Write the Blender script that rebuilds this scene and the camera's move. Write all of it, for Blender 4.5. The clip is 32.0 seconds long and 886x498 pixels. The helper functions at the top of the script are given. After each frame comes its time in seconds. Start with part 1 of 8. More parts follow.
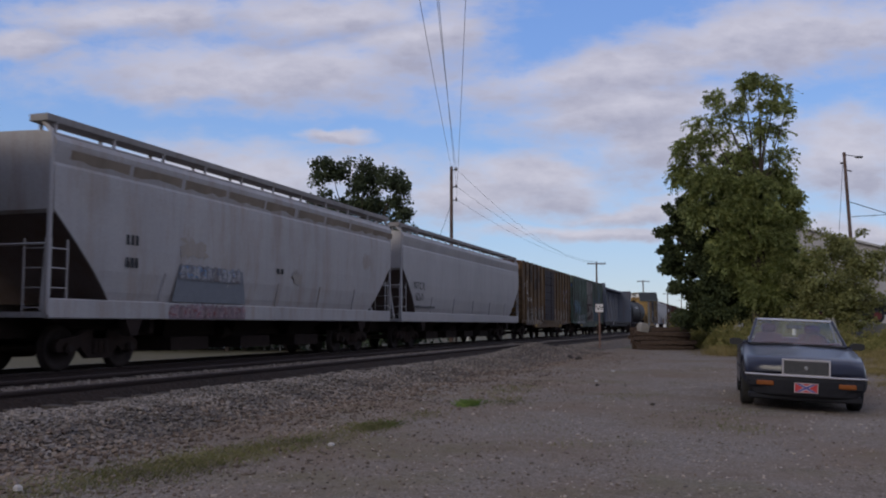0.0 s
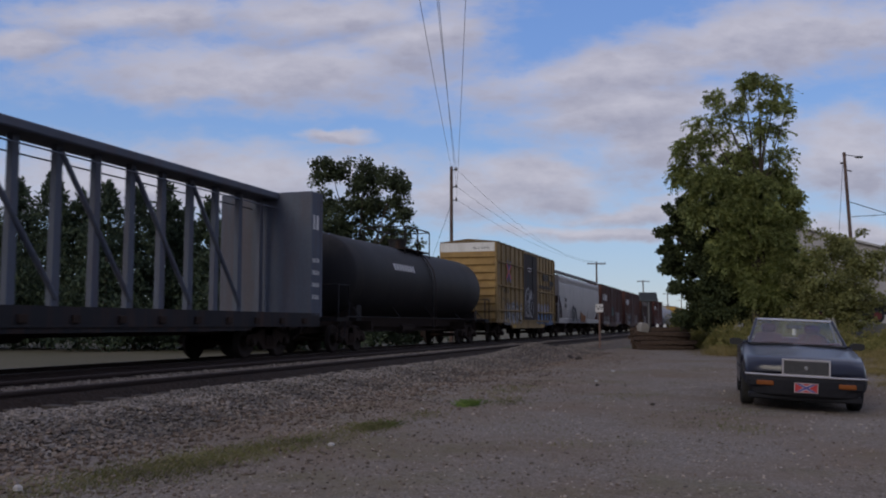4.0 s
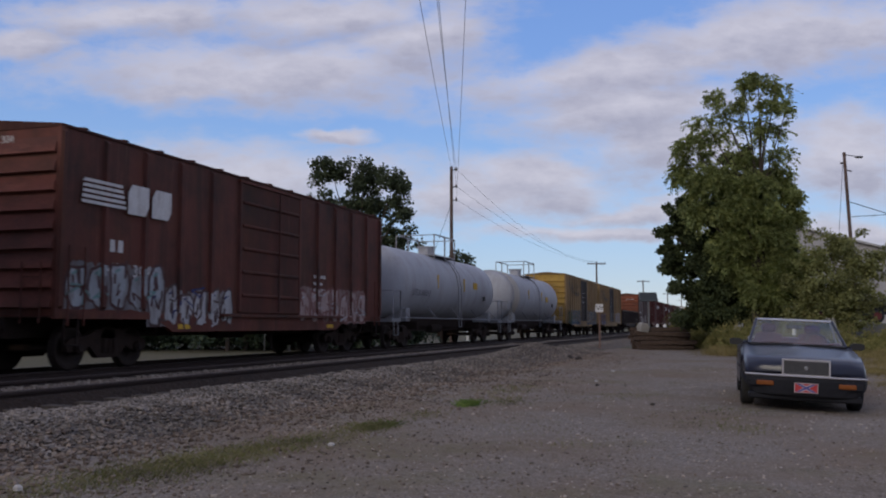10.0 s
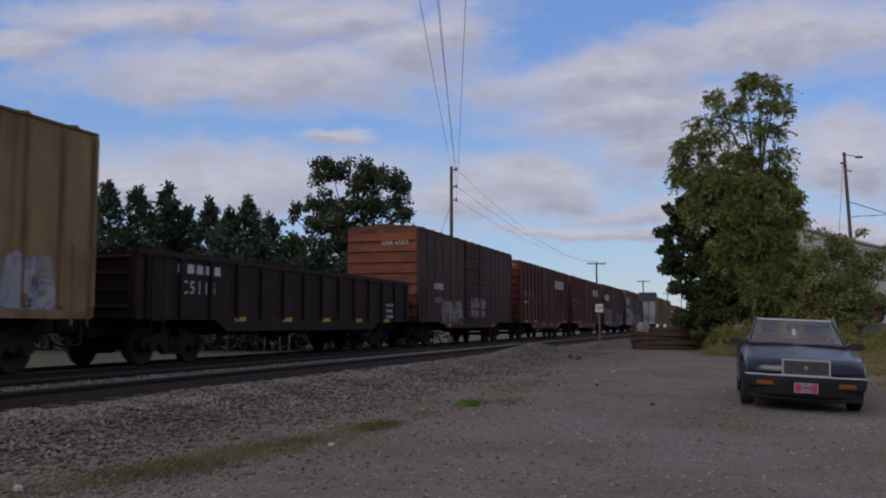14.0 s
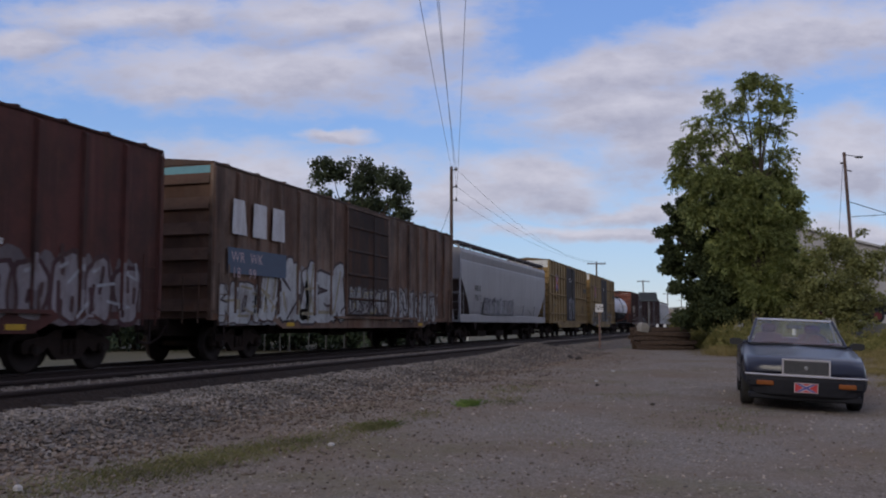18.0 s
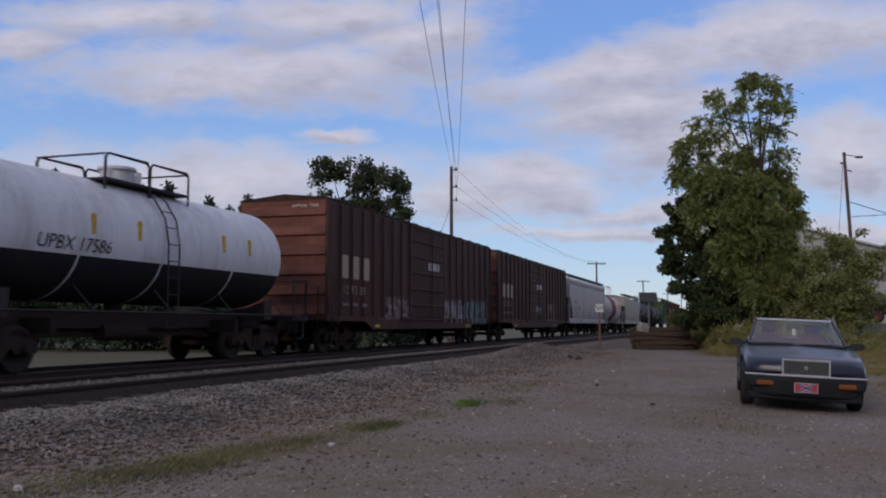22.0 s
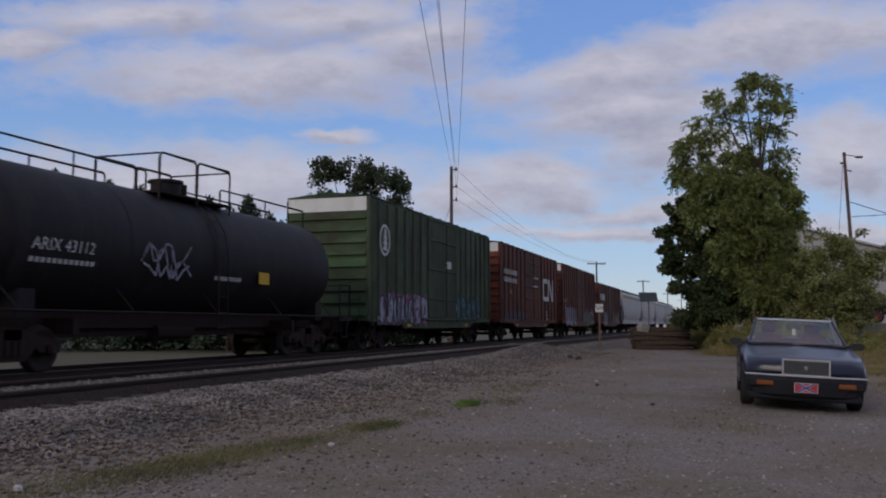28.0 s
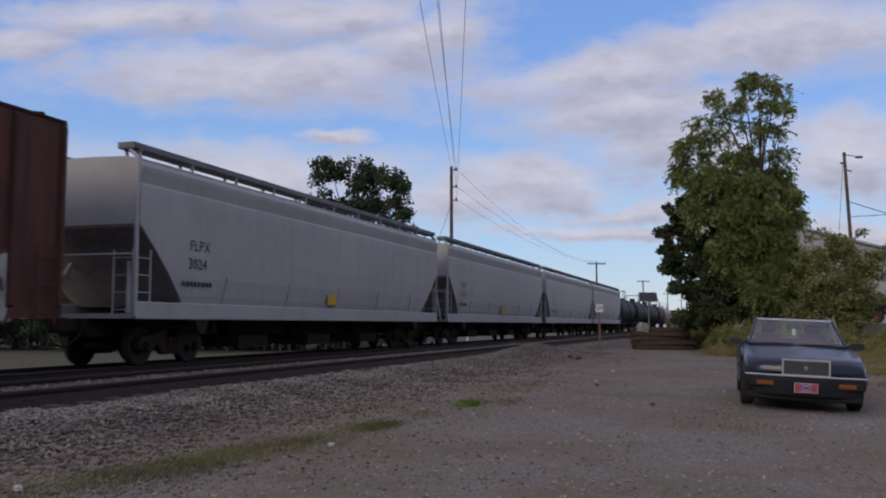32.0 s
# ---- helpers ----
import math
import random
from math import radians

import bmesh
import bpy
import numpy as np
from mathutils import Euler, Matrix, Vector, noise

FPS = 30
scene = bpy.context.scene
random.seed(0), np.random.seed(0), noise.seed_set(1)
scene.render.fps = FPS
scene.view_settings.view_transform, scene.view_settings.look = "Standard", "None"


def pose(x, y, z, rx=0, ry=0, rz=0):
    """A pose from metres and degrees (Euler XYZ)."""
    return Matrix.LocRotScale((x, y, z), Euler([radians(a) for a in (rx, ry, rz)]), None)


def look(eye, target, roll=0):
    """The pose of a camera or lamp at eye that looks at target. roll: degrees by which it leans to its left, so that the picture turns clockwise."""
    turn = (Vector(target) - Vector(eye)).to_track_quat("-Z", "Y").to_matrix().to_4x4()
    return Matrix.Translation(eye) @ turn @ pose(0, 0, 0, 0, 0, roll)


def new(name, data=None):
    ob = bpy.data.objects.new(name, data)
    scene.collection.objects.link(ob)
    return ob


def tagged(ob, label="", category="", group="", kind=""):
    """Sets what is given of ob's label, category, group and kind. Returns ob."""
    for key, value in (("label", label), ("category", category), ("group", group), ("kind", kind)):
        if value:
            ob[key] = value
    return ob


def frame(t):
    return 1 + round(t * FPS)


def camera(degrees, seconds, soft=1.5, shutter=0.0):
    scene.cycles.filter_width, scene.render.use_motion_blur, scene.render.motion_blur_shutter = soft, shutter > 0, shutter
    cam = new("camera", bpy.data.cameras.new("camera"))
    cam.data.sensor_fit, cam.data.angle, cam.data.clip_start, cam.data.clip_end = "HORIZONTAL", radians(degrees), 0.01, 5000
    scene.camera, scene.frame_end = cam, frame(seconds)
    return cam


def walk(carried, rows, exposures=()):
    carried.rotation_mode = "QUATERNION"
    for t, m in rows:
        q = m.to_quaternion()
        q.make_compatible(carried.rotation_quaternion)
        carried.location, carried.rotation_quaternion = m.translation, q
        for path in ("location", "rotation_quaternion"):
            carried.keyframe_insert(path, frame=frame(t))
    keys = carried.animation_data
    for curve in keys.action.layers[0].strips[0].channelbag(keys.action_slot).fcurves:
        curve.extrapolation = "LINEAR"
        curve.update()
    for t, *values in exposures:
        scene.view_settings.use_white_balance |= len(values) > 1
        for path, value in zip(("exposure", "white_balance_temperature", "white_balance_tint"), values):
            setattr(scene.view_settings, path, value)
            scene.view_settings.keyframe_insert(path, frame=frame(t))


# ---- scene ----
# camera on its tripod beside the track; the rail heads of the far track lie at z = 0
FOV, YAW, TILT, EYE_Z = 52.74, 18.105, 4.845, 0.87
EYE = Vector((0, 0, EYE_Z))
AIM = Vector((-math.sin(radians(YAW)) * math.cos(radians(TILT)), math.cos(radians(YAW)) * math.cos(radians(TILT)), math.sin(radians(TILT))))
cam = camera(FOV, 32.0, 2.0, 0.1)
walk(cam, [(0.0, look(EYE, EYE + AIM)), (32.0, look(EYE, EYE + AIM))], [(t, ev, 6440, 7) for t, ev in ((0.0, 0.22), (1.0, 0.14), (3.0, 0.04), (6.0, 0.07), (9.0, 0.20), (10.0, 0.22), (13.0, 0.05), (18.0, 0.24), (20.0, 0.25), (21.0, 0.25), (24.0, 0.15), (28.0, 0.07), (29.0, 0.19), (32.0, 0.26))])

# ------------------------------------------------------------------ sky and sun
SUN_AZ, SUN_EL = radians(195), radians(24)


def make_world():
    world = bpy.data.worlds.new("evening_sky")
    scene.world = world
    world.use_nodes = True
    nt = world.node_tree
    nt.nodes.clear()
    N, L = nt.nodes.new, nt.links.new

    def val(x, sock):
        if isinstance(x, (int, float)):
            sock.default_value = x
        else:
            L(x, sock)

    def mth(op, a, b=0.0, c=0.0, clamp=False):
        n = N("ShaderNodeMath")
        n.operation, n.use_clamp = op, clamp
        for x, k in ((a, 0), (b, 1), (c, 2)):
            val(x, n.inputs[k])
        return n.outputs[0]

    def dot(v, d):
        n = N("ShaderNodeVectorMath")
        n.operation = "DOT_PRODUCT"
        L(v, n.inputs[0])
        n.inputs[1].default_value = d
        return n.outputs["Value"]

    def comb(x, y, z):
        n = N("ShaderNodeCombineXYZ")
        for v, k in ((x, 0), (y, 1), (z, 2)):
            val(v, n.inputs[k])
        return n.outputs[0]

    def noise_tex(v, scale, detail, rough, dist=0.0):
        n = N("ShaderNodeTexNoise")
        L(v, n.inputs["Vector"])
        for key, x in (("Scale", scale), ("Detail", detail), ("Roughness", rough), ("Distortion", dist)):
            n.inputs[key].default_value = x
        return n

    def mix(fac, a, b, kind="MIX"):
        n = N("ShaderNodeMix")
        n.data_type, n.blend_type = "RGBA", kind
        val(fac, n.inputs[0])
        for x, k in ((a, 6), (b, 7)):
            if isinstance(x, tuple):
                n.inputs[k].default_value = (*x, 1)
            else:
                L(x, n.inputs[k])
        return n.outputs[2]

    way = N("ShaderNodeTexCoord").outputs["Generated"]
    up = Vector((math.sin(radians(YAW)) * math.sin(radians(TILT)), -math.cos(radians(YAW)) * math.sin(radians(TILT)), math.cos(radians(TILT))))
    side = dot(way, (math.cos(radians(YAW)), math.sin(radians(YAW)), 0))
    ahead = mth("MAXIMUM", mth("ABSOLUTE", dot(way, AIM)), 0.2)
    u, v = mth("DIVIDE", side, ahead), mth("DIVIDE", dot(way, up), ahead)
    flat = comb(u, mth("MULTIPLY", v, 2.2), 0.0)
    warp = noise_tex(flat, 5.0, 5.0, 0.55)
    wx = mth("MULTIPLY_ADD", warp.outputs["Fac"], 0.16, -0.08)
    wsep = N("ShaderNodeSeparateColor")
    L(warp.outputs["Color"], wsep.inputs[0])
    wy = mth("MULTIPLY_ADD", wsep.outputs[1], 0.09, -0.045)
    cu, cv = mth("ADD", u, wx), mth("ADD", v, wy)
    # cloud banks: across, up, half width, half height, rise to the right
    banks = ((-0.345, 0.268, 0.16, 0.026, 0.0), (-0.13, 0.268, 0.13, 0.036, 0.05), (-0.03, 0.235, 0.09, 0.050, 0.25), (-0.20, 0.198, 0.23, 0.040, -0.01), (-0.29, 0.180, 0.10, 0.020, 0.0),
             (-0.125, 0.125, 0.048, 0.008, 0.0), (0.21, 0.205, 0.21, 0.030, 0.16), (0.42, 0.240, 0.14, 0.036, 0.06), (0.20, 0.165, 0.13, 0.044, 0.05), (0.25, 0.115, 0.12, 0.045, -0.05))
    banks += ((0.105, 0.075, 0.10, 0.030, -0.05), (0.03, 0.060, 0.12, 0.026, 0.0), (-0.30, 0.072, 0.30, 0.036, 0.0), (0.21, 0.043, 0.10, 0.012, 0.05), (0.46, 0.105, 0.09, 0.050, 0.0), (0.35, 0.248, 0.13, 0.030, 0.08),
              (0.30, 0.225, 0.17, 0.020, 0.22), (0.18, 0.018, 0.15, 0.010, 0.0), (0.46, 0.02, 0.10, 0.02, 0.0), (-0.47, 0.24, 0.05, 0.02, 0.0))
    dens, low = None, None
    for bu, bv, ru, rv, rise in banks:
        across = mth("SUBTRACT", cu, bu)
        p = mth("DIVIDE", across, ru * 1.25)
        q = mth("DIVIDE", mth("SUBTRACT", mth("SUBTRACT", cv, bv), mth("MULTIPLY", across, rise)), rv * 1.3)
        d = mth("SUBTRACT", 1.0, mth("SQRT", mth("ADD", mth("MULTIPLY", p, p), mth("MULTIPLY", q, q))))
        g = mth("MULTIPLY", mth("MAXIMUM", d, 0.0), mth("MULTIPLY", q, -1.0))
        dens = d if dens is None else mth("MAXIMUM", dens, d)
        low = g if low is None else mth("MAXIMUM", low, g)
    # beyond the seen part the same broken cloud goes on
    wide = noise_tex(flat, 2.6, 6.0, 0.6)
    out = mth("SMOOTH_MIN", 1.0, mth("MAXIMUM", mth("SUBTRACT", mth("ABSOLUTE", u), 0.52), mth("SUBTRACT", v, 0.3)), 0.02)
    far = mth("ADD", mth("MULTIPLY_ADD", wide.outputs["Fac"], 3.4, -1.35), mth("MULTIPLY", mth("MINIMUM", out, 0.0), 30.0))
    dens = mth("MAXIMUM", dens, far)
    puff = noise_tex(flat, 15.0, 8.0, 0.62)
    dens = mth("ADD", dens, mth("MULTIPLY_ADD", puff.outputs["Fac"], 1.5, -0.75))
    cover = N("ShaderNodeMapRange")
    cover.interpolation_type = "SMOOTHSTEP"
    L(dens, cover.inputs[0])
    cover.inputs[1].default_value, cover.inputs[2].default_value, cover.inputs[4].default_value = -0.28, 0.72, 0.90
    sky = N("ShaderNodeTexSky")
    sky.sky_type, sky.sun_disc = "NISHITA", False
    sky.sun_elevation, sky.sun_rotation = SUN_EL, SUN_AZ
    sky.air_density, sky.dust_density, sky.ozone_density = 1.0, 0.1, 2.5
    clear = mix(1.0, sky.outputs[0], (SKY_GAIN, SKY_GAIN * 0.95, SKY_GAIN * 1.1), "MULTIPLY")
    haze = N("ShaderNodeValToRGB")
    sep = N("ShaderNodeSeparateXYZ")
    L(way, sep.inputs[0])
    L(sep.outputs[2], haze.inputs[0])
    e = haze.color_ramp.elements
    e[0].position, e[0].color = 0.0, (0.43, 0.50, 0.60, 1)
    e[1].position, e[1].color = 0.45, (0.155, 0.29, 0.71, 1)
    e.new(0.12).color = (0.32, 0.49, 0.76, 1)
    e.new(0.26).color = (0.205, 0.365, 0.765, 1)
    blue = mix(0.65, clear, haze.outputs[0])
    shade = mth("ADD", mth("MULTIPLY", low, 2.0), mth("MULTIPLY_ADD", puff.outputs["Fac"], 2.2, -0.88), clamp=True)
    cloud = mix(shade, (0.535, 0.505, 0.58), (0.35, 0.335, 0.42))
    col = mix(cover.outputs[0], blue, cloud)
    bg = N("ShaderNodeBackground")
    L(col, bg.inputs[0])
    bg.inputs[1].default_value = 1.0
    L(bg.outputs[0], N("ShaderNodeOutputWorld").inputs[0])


SKY_GAIN = 0.075
make_world()

sun = new("sun", bpy.data.lights.new("sun", "SUN"))
sun.data.energy, sun.data.angle, sun.data.color = 0.9, radians(25), (1.0, 0.88, 0.74)
sun.matrix_world = look((0, 0, 0), (-math.sin(SUN_AZ) * math.cos(SUN_EL), -math.cos(SUN_AZ) * math.cos(SUN_EL), -math.sin(SUN_EL)))


# ------------------------------------------------------------------ materials
def rgb(*c):
    return (*c, 1.0)


def surface(name, base, second=None, dirt=None, rough=0.7, metal=0.0, scale=3.0, streak=1.0, amount=0.5, dirt_amount=0.4, bump=0.15, fine=40.0, spec=0.4, grit=0.35, soot=0.0):
    """Paint, stone, wood or soil: two tones at a coarse scale, dirt or rust in streaks, fine relief."""
    m = bpy.data.materials.new(name)
    m.use_nodes = True
    nt = m.node_tree
    N, L = nt.nodes.new, nt.links.new
    bsdf = nt.nodes["Principled BSDF"]
    second = second or tuple(c * 0.7 for c in base)
    tc, info = N("ShaderNodeTexCoord"), N("ShaderNodeObjectInfo")
    off = N("ShaderNodeVectorMath")
    off.operation = "MULTIPLY_ADD"
    L(info.outputs["Random"], off.inputs[0])
    off.inputs[1].default_value = (37.0, 53.0, 0.0)
    L(tc.outputs["Object"], off.inputs[2])
    mp = N("ShaderNodeMapping")
    L(off.outputs[0], mp.inputs[0])
    mp.inputs["Scale"].default_value = (1, 1, 1.0 / streak)
    n1 = N("ShaderNodeTexNoise")
    L(mp.outputs[0], n1.inputs["Vector"])
    n1.inputs["Scale"].default_value, n1.inputs["Detail"].default_value, n1.inputs["Roughness"].default_value = scale, 6, 0.62
    r1 = N("ShaderNodeMapRange")
    L(n1.outputs["Fac"], r1.inputs[0])
    r1.inputs[1].default_value, r1.inputs[2].default_value, r1.inputs[4].default_value = 0.36, 0.68, amount
    n2 = N("ShaderNodeTexNoise")
    L(off.outputs[0], n2.inputs["Vector"])
    n2.inputs["Scale"].default_value, n2.inputs["Detail"].default_value = fine, 5
    mixa = N("ShaderNodeMix")
    mixa.data_type = "RGBA"
    L(r1.outputs[0], mixa.inputs[0])
    mixa.inputs[6].default_value, mixa.inputs[7].default_value = rgb(*base), rgb(*second)
    col = mixa.outputs[2]
    if dirt:
        n3 = N("ShaderNodeTexNoise")
        mp2 = N("ShaderNodeMapping")
        L(off.outputs[0], mp2.inputs[0])
        mp2.inputs["Location"].default_value = (9, 4, 2)
        mp2.inputs["Scale"].default_value = (1, 1, 0.6 / streak)
        L(mp2.outputs[0], n3.inputs["Vector"])
        n3.inputs["Scale"].default_value, n3.inputs["Detail"].default_value, n3.inputs["Roughness"].default_value = scale * 2.3, 8, 0.7
        r3 = N("ShaderNodeMapRange")
        L(n3.outputs["Fac"], r3.inputs[0])
        r3.inputs[1].default_value, r3.inputs[2].default_value, r3.inputs[4].default_value = 0.48, 0.66, dirt_amount
        mixb = N("ShaderNodeMix")
        mixb.data_type = "RGBA"
        L(r3.outputs[0], mixb.inputs[0])
        L(col, mixb.inputs[6])
        mixb.inputs[7].default_value = rgb(*dirt)
        col = mixb.outputs[2]
    for k, (sc, sy, sz, lo, hi, amt, tone) in enumerate(((0.45, 1.0, 1.0, 0.44, 0.68, 0.85, (0.026, 0.017, 0.014)), (1.0, 3.2, 0.16, 0.50, 0.70, 0.8, (0.045, 0.024, 0.016)), (1.0, 9.0, 0.35, 0.56, 0.72, 0.55, tuple(min(0.8, q * 1.5 + 0.02) for q in base))) if soot else ()):
        ns, rs, mp3, mixc = N("ShaderNodeTexNoise"), N("ShaderNodeMapRange"), N("ShaderNodeMapping"), N("ShaderNodeMix")
        L(off.outputs[0], mp3.inputs[0])
        mp3.inputs["Location"].default_value, mp3.inputs["Scale"].default_value = (3 + 5 * k, 11, 6), (0.5, sy, sz)
        L(mp3.outputs[0], ns.inputs["Vector"])
        ns.inputs["Scale"].default_value, ns.inputs["Detail"].default_value, ns.inputs["Roughness"].default_value = sc, 7, 0.68
        L(ns.outputs["Fac"], rs.inputs[0])
        rs.inputs[1].default_value, rs.inputs[2].default_value, rs.inputs[4].default_value = lo, hi, amt * soot
        mixc.data_type = "RGBA"
        L(rs.outputs[0], mixc.inputs[0])
        L(col, mixc.inputs[6])
        mixc.inputs[7].default_value = rgb(*tone)
        col = mixc.outputs[2]
    grain = N("ShaderNodeMix")
    grain.data_type, grain.blend_type = "RGBA", "MULTIPLY"
    grain.inputs[0].default_value = grit
    L(col, grain.inputs[6])
    ramp = N("ShaderNodeMapRange")
    L(n2.outputs["Fac"], ramp.inputs[0])
    ramp.inputs[1].default_value, ramp.inputs[2].default_value, ramp.inputs[3].default_value, ramp.inputs[4].default_value = 0.3, 0.7, 0.5, 1.4
    L(ramp.outputs[0], grain.inputs[7])
    L(grain.outputs[2], bsdf.inputs["Base Color"])
    bsdf.inputs["Roughness"].default_value, bsdf.inputs["Metallic"].default_value = rough, metal
    bsdf.inputs["Specular IOR Level"].default_value = spec
    if bump:
        b = N("ShaderNodeBump")
        b.inputs["Strength"].default_value, b.inputs["Distance"].default_value = bump, 0.02
        L(n2.outputs["Fac"], b.inputs["Height"])
        L(b.outputs[0], bsdf.inputs["Normal"])
    return m


def plain(name, base, rough=0.5, metal=0.0):
    return surface(name, base, tuple(c * 0.8 for c in base), None, rough, metal, 6.0, 1.0, 0.6, 0, 0.04, 60.0)


def island_mat(name, a, b, c, rough=0.9, trans=0.0):
    """Stones, blades or leaves: each piece its own tone."""
    m = bpy.data.materials.new(name)
    m.use_nodes = True
    nt = m.node_tree
    N, L = nt.nodes.new, nt.links.new
    bsdf = nt.nodes["Principled BSDF"]
    geo, ramp = N("ShaderNodeNewGeometry"), N("ShaderNodeValToRGB")
    L(geo.outputs["Random Per Island"], ramp.inputs[0])
    e = ramp.color_ramp.elements
    e[0].color, e[1].color = rgb(*a), rgb(*c)
    e.new(0.5).color = rgb(*b)
    nz = N("ShaderNodeTexNoise")
    nz.inputs["Scale"].default_value = 0.9
    L(N("ShaderNodeTexCoord").outputs["Object"], nz.inputs["Vector"])
    mx = N("ShaderNodeMix")
    mx.data_type, mx.blend_type = "RGBA", "MULTIPLY"
    mx.inputs[0].default_value = 0.6
    rr = N("ShaderNodeMapRange")
    L(nz.outputs["Fac"], rr.inputs[0])
    rr.inputs[1].default_value, rr.inputs[2].default_value, rr.inputs[3].default_value, rr.inputs[4].default_value = 0.35, 0.65, 0.55, 1.35
    L(ramp.outputs[0], mx.inputs[6])
    L(rr.outputs[0], mx.inputs[7])
    L(mx.outputs[2], bsdf.inputs["Base Color"])
    bsdf.inputs["Roughness"].default_value = rough
    bsdf.inputs["Specular IOR Level"].default_value = 0.25
    if trans:
        tr, add = N("ShaderNodeBsdfTranslucent"), N("ShaderNodeMixShader")
        L(mx.outputs[2], tr.inputs[0])
        add.inputs[0].default_value = trans
        L(bsdf.outputs[0], add.inputs[1])
        L(tr.outputs[0], add.inputs[2])
        L(add.outputs[0], nt.nodes["Material Output"].inputs[0])
    return m


def glass_mat(name, tint, rough=0.02):
    m = bpy.data.materials.new(name)
    m.use_nodes = True
    b = m.node_tree.nodes["Principled BSDF"]
    b.inputs["Base Color"].default_value = rgb(*tint)
    b.inputs["Roughness"].default_value, b.inputs["Transmission Weight"].default_value, b.inputs["IOR"].default_value = rough, 1.0, 1.42
    return m


RUST = (0.11, 0.045, 0.02)
GRIME = (0.05, 0.04, 0.035)
M = {}
def gravel(name, tones, stain, stain_scale, scale, bump, stain_amount, patches=None):
    """Crushed stone: cells of differing tone with dark joints, stained over larger patches."""
    m = bpy.data.materials.new(name)
    m.use_nodes = True
    nt = m.node_tree
    N, L = nt.nodes.new, nt.links.new
    bsdf = nt.nodes["Principled BSDF"]
    tc = N("ShaderNodeTexCoord")
    col = None
    heights = []
    for k, sc in enumerate((scale, scale * 2.6)):
        v = N("ShaderNodeTexVoronoi")
        L(tc.outputs["Object"], v.inputs["Vector"])
        v.inputs["Scale"].default_value = sc
        sep = N("ShaderNodeSeparateColor")
        L(v.outputs["Color"], sep.inputs[0])
        ramp = N("ShaderNodeValToRGB")
        L(sep.outputs[0], ramp.inputs[0])
        e = ramp.color_ramp.elements
        e[0].color, e[1].color = rgb(*tones[0]), rgb(*tones[2])
        e.new(0.6).color = rgb(*tones[1])
        edge = N("ShaderNodeMapRange")
        L(v.outputs["Distance"], edge.inputs[0])
        edge.inputs[1].default_value, edge.inputs[2].default_value, edge.inputs[3].default_value, edge.inputs[4].default_value = 0.25, 0.75, 1.1, 0.45
        mul = N("ShaderNodeMix")
        mul.data_type, mul.blend_type = "RGBA", "MULTIPLY"
        mul.inputs[0].default_value = 1.0
        L(ramp.outputs[0], mul.inputs[6])
        L(edge.outputs[0], mul.inputs[7])
        heights.append(edge.outputs[0])
        if col is None:
            col = mul.outputs[2]
        else:
            mx = N("ShaderNodeMix")
            mx.data_type = "RGBA"
            mx.inputs[0].default_value = 0.5
            L(col, mx.inputs[6])
            L(mul.outputs[2], mx.inputs[7])
            col = mx.outputs[2]
    nz = N("ShaderNodeTexNoise")
    L(tc.outputs["Object"], nz.inputs["Vector"])
    nz.inputs["Scale"].default_value, nz.inputs["Detail"].default_value, nz.inputs["Roughness"].default_value = stain_scale, 7, 0.65
    r = N("ShaderNodeMapRange")
    L(nz.outputs["Fac"], r.inputs[0])
    r.inputs[1].default_value, r.inputs[2].default_value, r.inputs[4].default_value = 0.42, 0.66, stain_amount
    mx = N("ShaderNodeMix")
    mx.data_type = "RGBA"
    L(r.outputs[0], mx.inputs[0])
    L(col, mx.inputs[6])
    mx.inputs[7].default_value = rgb(*stain)
    col = mx.outputs[2]
    for k, (tone, sc, lo, hi, amt) in enumerate(((patches, 0.55, 0.52, 0.70, 0.75), (tuple(q * 0.62 for q in stain), 1.7, 0.54, 0.74, 0.6), (tuple(q * 0.5 for q in stain), 9.0, 0.52, 0.72, 0.55)) if patches else ()):
        nq, rq, mq = N("ShaderNodeTexNoise"), N("ShaderNodeMapRange"), N("ShaderNodeMix")
        mp = N("ShaderNodeMapping")
        mp.inputs["Location"].default_value = (13 + 7 * k, 5, 2)
        L(tc.outputs["Object"], mp.inputs[0])
        L(mp.outputs[0], nq.inputs["Vector"])
        nq.inputs["Scale"].default_value, nq.inputs["Detail"].default_value, nq.inputs["Roughness"].default_value = sc, 8, 0.7
        L(nq.outputs["Fac"], rq.inputs[0])
        rq.inputs[1].default_value, rq.inputs[2].default_value, rq.inputs[4].default_value = lo, hi, amt
        mq.data_type = "RGBA"
        L(rq.outputs[0], mq.inputs[0])
        L(col, mq.inputs[6])
        mq.inputs[7].default_value = rgb(*tone)
        col = mq.outputs[2]
    L(col, bsdf.inputs["Base Color"])
    bsdf.inputs["Roughness"].default_value = 0.95
    bsdf.inputs["Specular IOR Level"].default_value = 0.15
    bp = N("ShaderNodeBump")
    bp.inputs["Strength"].default_value, bp.inputs["Distance"].default_value = bump, 0.02
    L(heights[0], bp.inputs["Height"])
    L(bp.outputs[0], bsdf.inputs["Normal"])
    return m


